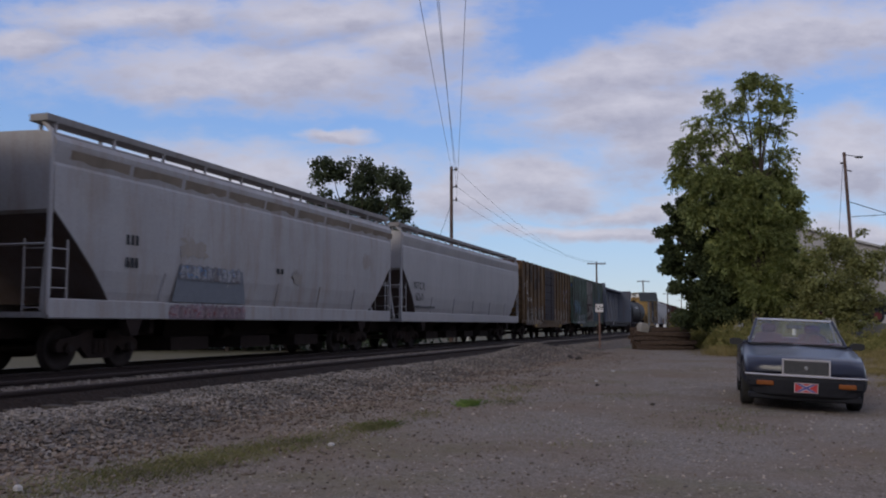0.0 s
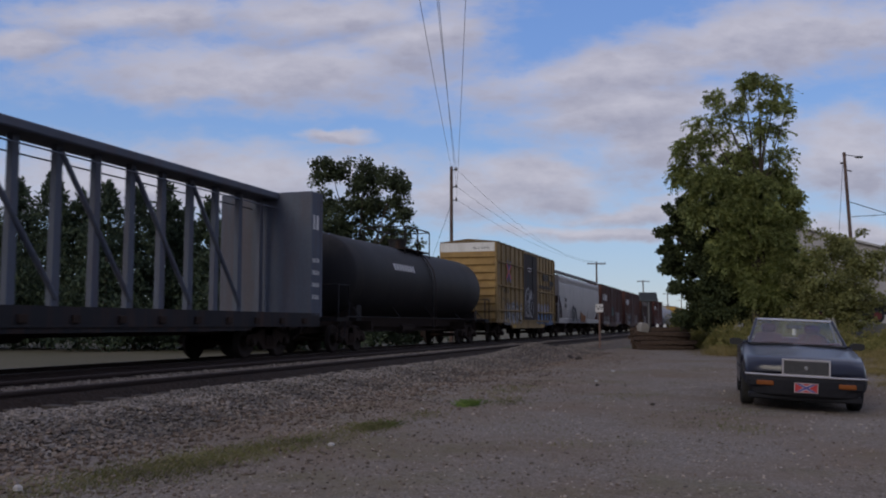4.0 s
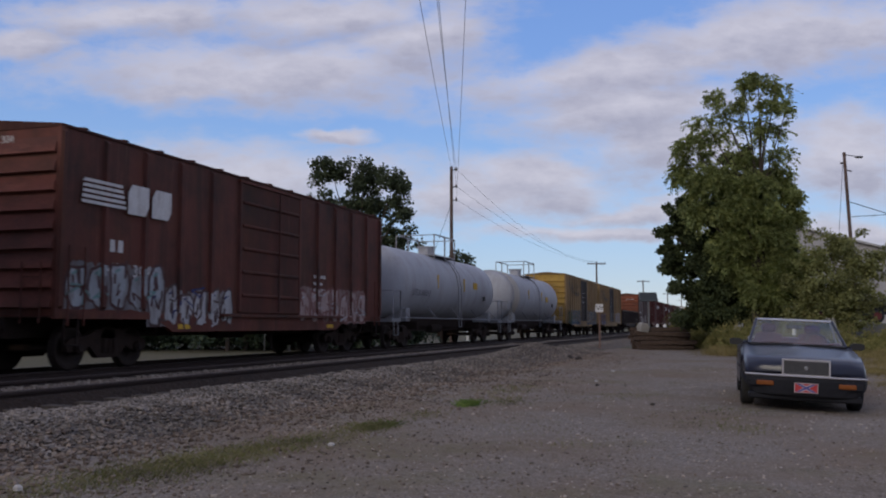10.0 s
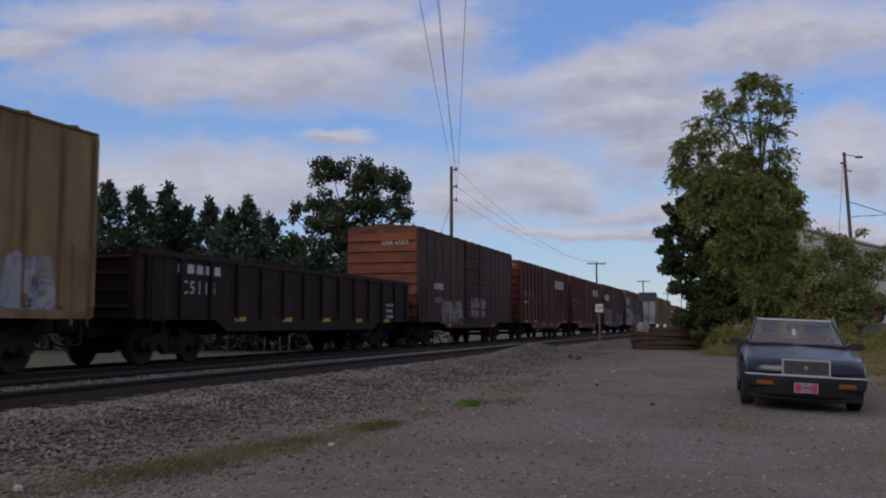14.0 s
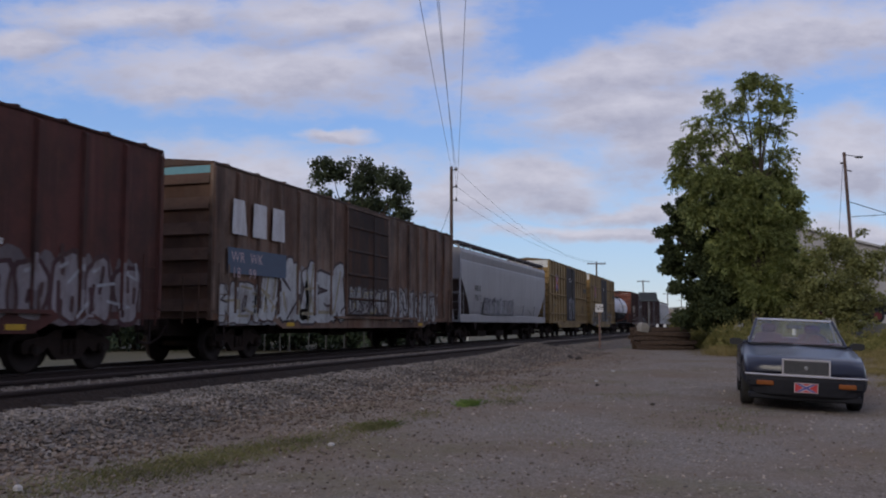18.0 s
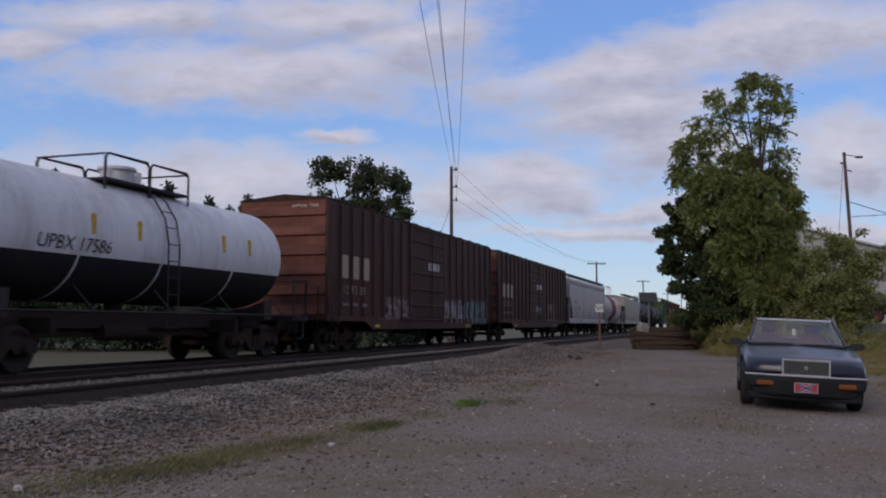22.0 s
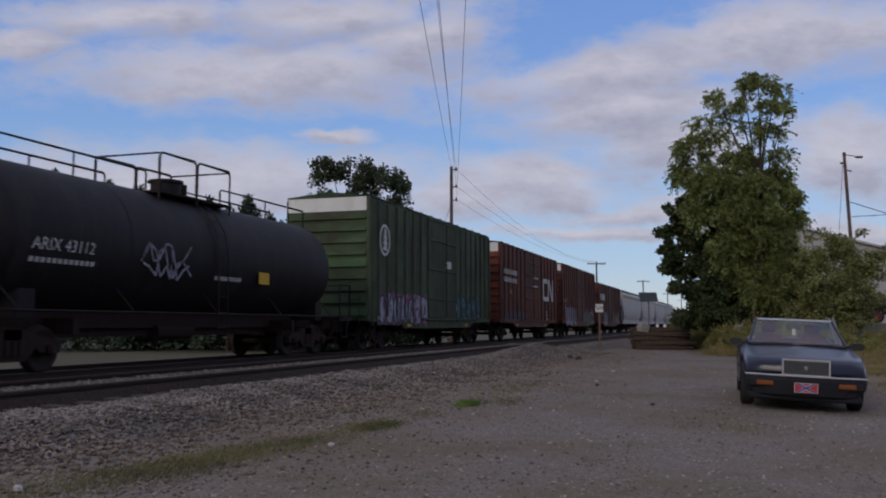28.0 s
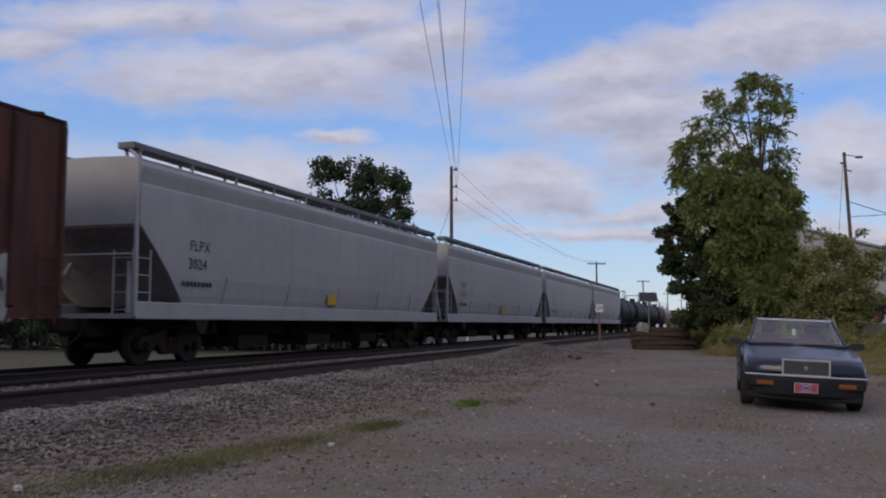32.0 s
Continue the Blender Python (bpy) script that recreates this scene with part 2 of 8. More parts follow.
M["ground"] = gravel("gravel_lot", ((0.190, 0.159, 0.131), (0.295, 0.250, 0.208), (0.43, 0.369, 0.312)), (0.178, 0.123, 0.081), 0.30, 42, 0.6, 0.8, (0.150, 0.130, 0.068))
M["ballast"] = gravel("grey_ballast", ((0.090, 0.074, 0.061), (0.175, 0.149, 0.126), (0.27, 0.233, 0.20)), (0.140, 0.094, 0.063), 0.9, 22, 0.9, 0.65)
# oil-stained stone, its colour also darkened for the shade below train and rail
M["oily_shaded_ballast"] = gravel("oily_shaded_ballast", ((0.021, 0.014, 0.011), (0.031, 0.022, 0.017), (0.052, 0.038, 0.030)), (0.028, 0.017, 0.012), 1.2, 17, 0.8, 0.6)
M["field"] = surface("mown_field", (0.085, 0.074, 0.038), (0.102, 0.082, 0.048), (0.058, 0.057, 0.026), 0.95, 0, 0.25, 1, 0.9, 0.6, 0.6, 12)
M["steel"] = surface("rail_steel_rusty", (0.036, 0.021, 0.016), (0.022, 0.014, 0.011), None, 0.75, 0.2, 3, 1, 0.6)
M["railhead"] = plain("polished_railhead", (0.10, 0.09, 0.09), 0.4, 0.7)
M["tie"] = surface("creosoted_tie", (0.05, 0.038, 0.03), (0.03, 0.024, 0.02), (0.09, 0.075, 0.06), 0.9, 0, 4, 0.4, 0.7, 0.4, 0.6)
M["truck"] = surface("grimy_cast_steel", (0.040, 0.027, 0.022), (0.021, 0.015, 0.012), RUST, 0.9, 0.0, 5, 1, 0.6, 0.08, 0.15, 40.0, 0.15)
M["under"] = surface("dark_underframe", (0.034, 0.023, 0.019), (0.020, 0.014, 0.012), None, 0.9, 0.0, 4, 1, 0.5, 0, 0.15, 40.0, 0.15)
M["wheel"] = surface("wheel_steel", (0.035, 0.025, 0.021), (0.021, 0.015, 0.013), None, 0.8, 0.0, 6, 1, 0.6, 0, 0.05, 60.0, 0.2)
M["white_paint"] = surface("white_lettering", (0.62, 0.60, 0.58), (0.45, 0.42, 0.40), (0.2, 0.13, 0.1), 0.7, 0, 2, 2, 0.5, 0.35, 0.05)
M["band"] = surface("white_end_band", (0.70, 0.68, 0.64), (0.55, 0.52, 0.48), RUST, 0.6, 0, 1.2, 3, 0.5, 0.15, 0.05)
M["black_paint"] = surface("black_lettering", (0.02, 0.02, 0.022), (0.05, 0.05, 0.05), None, 0.7, 0, 3, 2, 0.6, 0, 0.05)
M["yellow_mark"] = plain("yellow_reflector", (0.55, 0.33, 0.02), 0.6)


def paint(name, base, dirt=RUST, amount=0.6, dirt_amount=0.45, rough=0.7, second=None):
    if name == "boxcar_paint":
        base = tuple(q * 1.1 for q in base)
    soot = (1.0 if max(base) < 0.25 else 0.5) if name in ("boxcar_paint", "boxcar_end_lit_paint", "door_paint") else 0.14
    return surface(name, base, second or tuple(c * 0.62 for c in base), dirt, rough, 0.0, 0.8, 3.5, amount, dirt_amount, 0.05, 22, 0.2, 0.14, soot)

# ------------------------------------------------------------------ mesh tools
class Shape:
    """Collects boxes, tubes and plates into one mesh; each face keeps the number of its material."""

    def __init__(self):
        self.v, self.f, self.m, self.smooth = [], [], [], []

    def add(self, verts, faces, mat=0, smooth=False):
        o = len(self.v)
        self.v += [tuple(p) for p in verts]
        for q in faces:
            self.f.append(tuple(o + k for k in q))
            self.m.append(mat)
            self.smooth.append(smooth)
        return self

    def box(self, x0, x1, y0, y1, z0, z1, mat=0, bev=0.0):
        if bev:
            b = min(bev, (x1 - x0) / 2.1, (y1 - y0) / 2.1, (z1 - z0) / 2.1)
            ring = lambda z, i: [(x0 + i, y0 + b, z), (x0 + b, y0 + i, z), (x1 - b, y0 + i, z), (x1 - i, y0 + b, z), (x1 - i, y1 - b, z), (x1 - b, y1 - i, z), (x0 + b, y1 - i, z), (x0 + i, y1 - b, z)]
            vs = ring(z0, b) + ring(z0 + b, 0) + ring(z1 - b, 0) + ring(z1, b)
            fs = [tuple(range(7, -1, -1)), tuple(range(24, 32))]
            for r in range(3):
                fs += [(8 * r + k, 8 * r + (k + 1) % 8, 8 * r + 8 + (k + 1) % 8, 8 * r + 8 + k) for k in range(8)]
            return self.add(vs, fs, mat)
        vs = [(x, y, z) for z in (z0, z1) for x, y in ((x0, y0), (x1, y0), (x1, y1), (x0, y1))]
        return self.add(vs, [(3, 2, 1, 0), (4, 5, 6, 7), (0, 1, 5, 4), (1, 2, 6, 5), (2, 3, 7, 6), (3, 0, 4, 7)], mat)

    def tube(self, p, q, r, n=6, mat=0, r2=None, cap=True):
        p, q = Vector(p), Vector(q)
        a = (q - p).normalized()
        s = a.orthogonal().normalized()
        t = a.cross(s)
        r2 = r if r2 is None else r2
        vs = [p + (s * math.cos(2 * math.pi * k / n) + t * math.sin(2 * math.pi * k / n)) * r for k in range(n)]
        vs += [q + (s * math.cos(2 * math.pi * k / n) + t * math.sin(2 * math.pi * k / n)) * r2 for k in range(n)]
        fs = [(k, (k + 1) % n, n + (k + 1) % n, n + k) for k in range(n)]
        self.add(vs, fs, mat, n > 4)
        if cap:
            self.add(vs, [tuple(range(n - 1, -1, -1)), tuple(range(n, 2 * n))], mat)
        return self

    def path(self, pts, r, n=5, mat=0):
        """One bent bar through the points."""
        pts = [Vector(p) for p in pts]
        rings, side = [], None
        for i, p in enumerate(pts):
            a = (pts[min(i + 1, len(pts) - 1)] - pts[max(i - 1, 0)]).normalized()
            if side is None:
                side = a.orthogonal().normalized()
            side = (side - a * side.dot(a)).normalized()
            t = a.cross(side)
            grow = 1.0
            if 0 < i < len(pts) - 1:
                grow = min(1.6, 1.0 / max(0.3, abs(a.dot((pts[i + 1] - p).normalized()))))
            rings.append([p + (side * math.cos(2 * math.pi * k / n) + t * math.sin(2 * math.pi * k / n)) * r * grow for k in range(n)])
        return self.rings(rings, mat, True)

    def extrude_y(self, prof, y0, y1, mat=0, cap=True):
        """A closed (x, z) outline, drawn along y."""
        n = len(prof)
        vs = [(x, y0, z) for x, z in prof] + [(x, y1, z) for x, z in prof]
        self.add(vs, [(k, (k + 1) % n, n + (k + 1) % n, n + k) for k in range(n)], mat)
        if cap:
            self.add(vs, [tuple(range(n - 1, -1, -1)), tuple(range(n, 2 * n))], mat)
        return self

    def extrude_x(self, prof, x0, x1, mat=0):
        """A closed (y, z) outline, drawn along x."""
        n = len(prof)
        vs = [(x0, y, z) for y, z in prof] + [(x1, y, z) for y, z in prof]
        self.add(vs, [(k, (k + 1) % n, n + (k + 1) % n, n + k) for k in range(n)], mat)
        return self.add(vs, [tuple(range(n - 1, -1, -1)), tuple(range(n, 2 * n))], mat)

    def rings(self, rings, mat=0, smooth=False, cap=True):
        n = len(rings[0])
        vs = [p for r in rings for p in r]
        fs = [(n * i + k, n * i + (k + 1) % n, n * i + n + (k + 1) % n, n * i + n + k) for i in range(len(rings) - 1) for k in range(n)]
        self.add(vs, fs, mat, smooth)
        if cap:
            self.add(rings[0], [tuple(range(n - 1, -1, -1))], mat)
            self.add(rings[-1], [tuple(range(n))], mat)
        return self

    def mesh(self, name, mats):
        me = bpy.data.meshes.new(name)
        me.from_pydata(self.v, [], self.f)
        for m in mats:
            me.materials.append(m)
        me.polygons.foreach_set("material_index", self.m)
        me.polygons.foreach_set("use_smooth", self.smooth)
        me.validate()
        bm = bmesh.new()
        bm.from_mesh(me)
        bmesh.ops.recalc_face_normals(bm, faces=bm.faces)
        bm.to_mesh(me)
        bm.free()
        me.update()
        return me


def part(name, shape, mats, parent=None, label="", at=None):
    """Links a shape (or a mesh that is shared) as one mesh object under its thing."""
    mats = mats if isinstance(mats, (list, tuple)) else [mats]
    me = shape.mesh(name, mats) if isinstance(shape, Shape) else shape
    ob = new(name, me)
    ob.parent = parent
    if at is not None:
        ob.matrix_basis = at
    if label:
        tagged(ob, label)
    return ob


def thing(name, at, label, category, group="", kind=""):
    ob = new(name)
    ob.empty_display_size = 0.2
    ob.matrix_basis = at
    return tagged(ob, label, category, group, kind)


def lettering(text, size, mat, parent, at, spread=1.0):
    cu = bpy.data.curves.new("lettering", "FONT")
    cu.body, cu.size, cu.space_character = text, size, spread
    cu.resolution_u = 2
    tmp = bpy.data.objects.new("lettering", cu)
    me = bpy.data.meshes.new_from_object(tmp)
    bpy.data.objects.remove(tmp)
    bpy.data.curves.remove(cu)
    me.materials.clear()
    me.materials.append(mat)
    ob = new("lettering", me)
    ob.parent, ob.matrix_basis = parent, at
    return ob


def bulk(name, verts, faces, mat, label, category, parent=None, smooth=False):
    me = bpy.data.meshes.new(name)
    me.from_pydata(verts, [], faces)
    me.materials.append(mat)
    me.polygons.foreach_set("use_smooth", [smooth] * len(me.polygons))
    me.update()
    ob = new(name, me)
    ob.parent = parent
    return tagged(ob, label, category, "", "stuff")


# ------------------------------------------------------------------ ground, ballast and tracks
TRAIN_X, NEAR_X, NEAR_Z = -12.95, -8.92, 0.08


def step(a, b, x):
    t = min(1.0, max(0.0, (x - a) / (b - a)))
    return t * t * (3 - 2 * t)


def ground_z(x, y):
    z = -0.34 + 0.03 * noise.noise((x * 0.3, y * 0.3, 0)) + 0.012 * noise.noise((x * 1.7, y * 1.7, 3))
    z += 1.28 * step(2.2, 6.4, x) * step(35, 46, y)
    z -= 0.075 * math.exp(-((x - 1.2) / 3.0) ** 2 - ((y - 16.5) / 4.5) ** 2)
    z -= 0.3 * step(-16.0, -19.0, x)
    z -= 0.05 * (x - 0.87) * math.exp(-((x - 0.9) / 2.4) ** 2 - ((y - 15.5) / 4.0) ** 2)
    return z


def spaced(lo, hi, near, far, centre):
    out, p = [centre], centre
    while p < hi:
        p += near + (far - near) * min(1.0, abs(p - centre) / 400)
        out.append(min(p, hi))
    p = centre
    while p > lo:
        p -= near + (far - near) * min(1.0, abs(p - centre) / 400)
        out.insert(0, max(p, lo))
    return out


def make_ground():
    def sheet(name, xs, ys, height, mat, label, smooth=True):
        vs = [(x, y, height(x, y)) for y in ys for x in xs]
        n = len(xs)
        fs = [(n * j + i, n * j + i + 1, n * j + n + i + 1, n * j + n + i) for j in range(len(ys) - 1) for i in range(n - 1)]
        me = bpy.data.meshes.new(name)
        me.from_pydata(vs, [], fs)
        me.polygons.foreach_set("use_smooth", [smooth] * len(fs))
        me.materials.append(mat)
        return tagged(new(name, me), label, name, "", "structure")

    xs = spaced(-1600, 1600, 0.4, 60, -2)
    ys = spaced(-300, 2400, 0.4, 60, 12)
    g = sheet("ground", xs, ys, ground_z, M["ground"], "grey gravel lot running out into dry mown grass")
    g.data.materials.append(M["field"])
    for p in g.data.polygons:
        c = p.center
        edge = -17.5 + 0.6 * noise.noise((c.y * 0.3, 0, 9))
        if c.x < edge or c.y > 46 or (c.x > 4.5 + 1.2 * noise.noise((c.y * 0.2, 1, 5)) and c.y > 27):
            p.material_index = 1
    # ballast bed of both tracks, with a shoulder towards the lot
    cross = [-17.2, -16.2, -15.4, -14.9, -14.2, -13.85, -13.3, -12.9, -12.5, -12.05, -11.5, -11.0, -10.5, -10.1, -9.85, -9.55, -9.2, -8.9, -8.6, -8.3, -8.05, -7.9, -7.75, -7.6, -7.45, -7.3, -7.0, -6.7, -6.4, -6.1, -5.8, -5.4, -5.0]

    def bed(x, y):
        if x < -11.0:
            z = -0.20 - 0.42 * step(-15.2, -17.2, x)
        else:
            z = -0.20 + 0.26 * step(-11.0, -9.9, x)
            if x > -8.0:
                z = -0.14 + 0.045 * step(-7.8, -7.45, x) - 0.36 * step(-7.4, -5.0, x) + 0.42 * math.exp(-((x + 6.5) / 0.75) ** 2 - ((y - 30.5) / 3.5) ** 2)
        rough_z = 0.035 * noise.noise((x * 2.1, y * 1.1, 1)) + 0.03 * noise.noise((x * 5, y * 5, 2))
        if -9.9 < x < -8.0:
            rough_z = 0.35 * rough_z - 0.055 + 0.05 * step(0.15, 0.5, noise.noise((y * 0.22, 4, 4)))
        return z + rough_z

    ys2 = [-60 + 0.22 * k for k in range(640)] + [81 + 4 * k for k in range(240)]
    bb = sheet("ballast", cross, ys2, bed, M["ballast"], "crushed grey stone ballast under both tracks, brown with rust")
    bb.data.materials.append(M["oily_shaded_ballast"])
    # strips under the train and along the near rail get painted shade with the oil
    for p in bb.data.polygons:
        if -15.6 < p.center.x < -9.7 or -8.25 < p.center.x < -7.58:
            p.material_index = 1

    # loose stones over the near shoulder, then finer gravel over the lot
    ico = bmesh.new()
    bmesh.ops.create_icosphere(ico, subdivisions=1, radius=1.0)
    base = np.array([v.co[:] for v in ico.verts])
    tris = np.array([[v.index for v in f.verts] for f in ico.faces])
    ico.free()

    def stones(name, count, place, size, mat, label):
        rng = np.random.default_rng(len(name) + count)
        vs, fs = [], []
        for k in range(count):
            x, y, z = place(rng)
            s = size(rng)
            b = base * (1 + 0.45 * rng.standard_normal(base.shape).clip(-1, 1)) * np.array([s, s * rng.uniform(0.6, 1.1), s * rng.uniform(0.45, 0.8)])
            a = rng.uniform(0, 6.28)
            c, d = math.cos(a), math.sin(a)
            b = np.column_stack((b[:, 0] * c - b[:, 1] * d, b[:, 0] * d + b[:, 1] * c, b[:, 2]))
            vs.append(b + (x, y, z))
            fs.append(tris + 12 * k)
        return bulk(name, np.vstack(vs).tolist(), np.vstack(fs).tolist(), mat, label, "stones")

    def on_shoulder(rng):
        y = 3 + 40 * rng.random() ** 1.7
        x = -5.5 - 2.2 * rng.random() ** 0.85 + 0.2 * rng.standard_normal()
        x = max(x, -7.5)
        return x, y, bed(x, y) + 0.012

    M["stone"] = island_mat("ballast_stone", (0.082, 0.068, 0.057), (0.155, 0.131, 0.112), (0.26, 0.224, 0.193))
    M["brown_stone"] = island_mat("rusty_stone", (0.085, 0.061, 0.047), (0.155, 0.116, 0.091), (0.25, 0.20, 0.16))
    M["pebble"] = island_mat("lot_gravel", (0.11, 0.090, 0.073), (0.24, 0.20, 0.165), (0.42, 0.36, 0.305))
    stones("ballast_stones", 21000, on_shoulder, lambda r: r.uniform(0.013, 0.036), M["stone"], "loose crushed grey stones on the ballast shoulder")

    def on_crest(rng):
        y = 3 + 50 * rng.random() ** 1.5
        x = rng.uniform(-7.55, -6.75)
        return x, y, bed(x, y) + 0.012

    M["crest_stone"] = island_mat("crest_stone", (0.145, 0.125, 0.108), (0.20, 0.174, 0.152), (0.27, 0.236, 0.206))
    stones("crest_stones", 11000, on_crest, lambda r: r.uniform(0.012, 0.024), M["crest_stone"], "small pale crushed stones along the crest of the ballast")

    def low_shoulder(rng):
        y = 3 + 36 * rng.random() ** 1.6
        x = -6.1 + 0.5 * rng.standard_normal() + 0.012 * y
        x = min(max(x, -7.3), -5.05)
        return x, y, max(bed(x, y), ground_z(x, y)) + 0.014

    stones("rusty_stones", 5000, low_shoulder, lambda r: r.uniform(0.014, 0.034), M["brown_stone"], "rust-brown stones mixed into the lower ballast shoulder")

    def crib(rng):
        y = 3 + 45 * rng.random() ** 1.5
        x = rng.uniform(-9.55, -8.32)
        return x, y, bed(x, y) + 0.008

    stones("crib_stones", 4500, crib, lambda r: r.uniform(0.014, 0.028), M["stone"], "crushed stones between the rails of the empty track")

    def at_toe(rng):
        y = 4 + 34 * rng.random() ** 1.5
        x = -5.2 + 0.85 * rng.standard_normal() + 0.03 * y
        return x, y, max(ground_z(x, y), bed(min(x, -5.0), y)) + 0.006

    stones("toe_stones", 7500, at_toe, lambda r: r.uniform(0.007, 0.022) * (2.2 if r.random() < 0.02 else 1), M["brown_stone"], "brown and rusty stones strewn along the foot of the ballast")

    def on_lot(rng):
        y = 4.2 + 24 * rng.random() ** 2
        x = rng.uniform(-4.8, 4.5) if y > 8 else rng.uniform(-4.8, 2.0)
        return x, y, ground_z(x, y) + 0.003

    stones("lot_stones", 9000, on_lot, lambda r: r.uniform(0.006, 0.017) * (1.9 if r.random() < 0.02 else 1), M["pebble"], "small loose gravel stones on the lot")

    stones("dark_stones", 2600, on_lot, lambda r: r.uniform(0.006, 0.016), M["brown_stone"], "small brown stones and cinders on the lot")

    # sleepers and rails
    tie = Shape().box(-1.3, 1.3, -0.11, 0.11, -0.17, 0.0, 0, 0.015).mesh("tie", [M["tie"]])
    rows = ((TRAIN_X, -0.172, "far"), (NEAR_X, NEAR_Z - 0.172, "near"))
    for tx, tz, which in rows:
        track = thing("track_bed", pose(tx, 0, tz), "wooden sleepers of a railway track set in ballast", "railway track", "", "structure")
        for k in range(150):
            part("tie", tie, [], track, "", pose(random.uniform(-0.03, 0.03), -18 + 0.56 * k, random.uniform(-0.008, 0.004), 0, 0, random.uniform(-1, 1)))
        rest = Shape()
        for k in range(420):
            rest.box(-1.3, 1.3, 66.1 + 0.56 * k, 66.32 + 0.56 * k, -0.17, 0)
        ob = part("far_ties", rest, M["tie"], track)
        ob["kind"] = "stuff"
    prof = [(-0.075, -0.17), (0.075, -0.17), (0.075, -0.158), (0.012, -0.135), (0.010, -0.05), (0.036, -0.038), (0.036, -0.008), (0.028, 0), (-0.028, 0), (-0.036, -0.008), (-0.036, -0.038), (-0.010, -0.05), (-0.012, -0.135), (-0.075, -0.158)]
    for tx, tz, _ in rows:
        for s in (-1, 1):
            r = thing("rail", pose(tx + s * 0.755, 0, tz + 0.172), "rust-brown steel rail spiked to sleepers", "rail", "rails of the two tracks")
            part("rail_bar", Shape().extrude_y(prof, -80, 1400), M["steel"], r)
            part("railhead", Shape().box(-0.026, 0.026, -80, 1400, 0.0005, 0.003), M["railhead"] if tx == TRAIN_X else M["steel"], r, "worn running surface")
            plates = Shape()
            for k in range(150):
                y = -18 + 0.56 * k
                plates.box(-0.17, 0.17, y - 0.09, y + 0.09, -0.171, -0.155)
            pl = part("tie_plates", plates, M["steel"], r)
            pl["kind"] = "stuff"


make_ground()


# ------------------------------------------------------------------ train
def truck_meshes():
    w = Shape()
    rings = []
    for x, r in ((-0.075, 0.40), (-0.07, 0.455), (-0.045, 0.46), (-0.04, 0.425), (0.06, 0.42), (0.07, 0.40), (0.068, 0.33), (0.03, 0.30), (0.035, 0.13), (0.08, 0.10)):
        rings.append([(x, r * math.cos(2 * math.pi * k / 20), r * math.sin(2 * math.pi * k / 20)) for k in range(20)])
    w.rings(rings, 0, True)
    wheel = w.mesh("wheel", [M["wheel"]])
    f = Shape()
    for s in (-1, 1):
        x0, x1 = s * 0.93 - 0.07, s * 0.93 + 0.07
        f.extrude_x([(-1.18, 0.52), (-1.10, 0.60), (-0.62, 0.66), (-0.35, 0.78), (0.35, 0.78), (0.62, 0.66), (1.10, 0.60), (1.18, 0.52), (1.16, 0.36), (0.66, 0.36), (0.55, 0.46), (0.30, 0.22), (-0.30, 0.22), (-0.55, 0.46), (-0.66, 0.36), (-1.16, 0.36)], x0, x1)
        for y in (-0.89, 0.89):
            f.tube((s * 0.93, y, 0.42), (s * 1.07, y, 0.42), 0.115, 10)
        for y in (-0.15, 0, 0.15):
            f.tube((s * 1.01, y, 0.32), (s * 1.01, y, 0.60), 0.06, 8)
    f.box(-1.0, 1.0, -0.2, 0.2, 0.55, 0.82)
    for y in (-0.89, 0.89):
        f.tube((-0.9, y, 0.42), (0.9, y, 0.42), 0.075, 8)
    frame_mesh = f.mesh("truck_frame", [M["truck"]])
    return wheel, frame_mesh


WHEEL, TRUCK = truck_meshes()
CAP = Shape().tube((0, 0, 0), (0.035, 0, 0), 0.075, 10).mesh("bearing_cap", [M["wheel"]])


def running_gear(car, half, inset=2.05, sill=0.9):
    """Two trucks, couplers, brake gear and the centre sill."""
    for s in (-1, 1):
        t = part("truck", TRUCK, [], car, "", pose(0, s * (half - inset), 0))
        for x in (-0.755, 0.755):
            for y in (-0.89, 0.89):
                part("wheel", WHEEL, [], t, "", pose(x, y, 0.42, 0, 0, 0 if x > 0 else 180))
        for y in (-0.89, 0.89):
            part("bearing_cap", CAP, [], t, "", pose(1.07, y, 0.42))
        c = Shape()
        c.box(-0.12, 0.12, s * half - 0.35, s * half + 0.35, 0.74, 1.0)
        c.box(-0.18, 0.14, s * half + s * 0.42 - 0.16, s * half + s * 0.42 + 0.16, 0.70, 1.02, 0, 0.05)
        part("coupler", c, M["truck"], car)
        hose = Shape().path([(0.3, s * half, 0.85), (0.32, s * (half + 0.25), 0.6), (0.2, s * (half + 0.45), 0.42), (0.05, s * (half + 0.66), 0.5)], 0.025)
        part("air_hose", hose, M["under"], car)
    u = Shape().box(-0.35, 0.35, -half, half, 0.62, 1.0)
    u.tube((0.45, -1.0, 0.72), (0.45, 0.4, 0.72), 0.19, 10)
    u.box(-1.2, 1.2, -half + 3.3, -half + 3.45, 0.7, 1.0)
    u.box(-1.2, 1.2, half - 3.45, half - 3.3, 0.7, 1.0)
    part("centre_sill", u, M["under"], car)


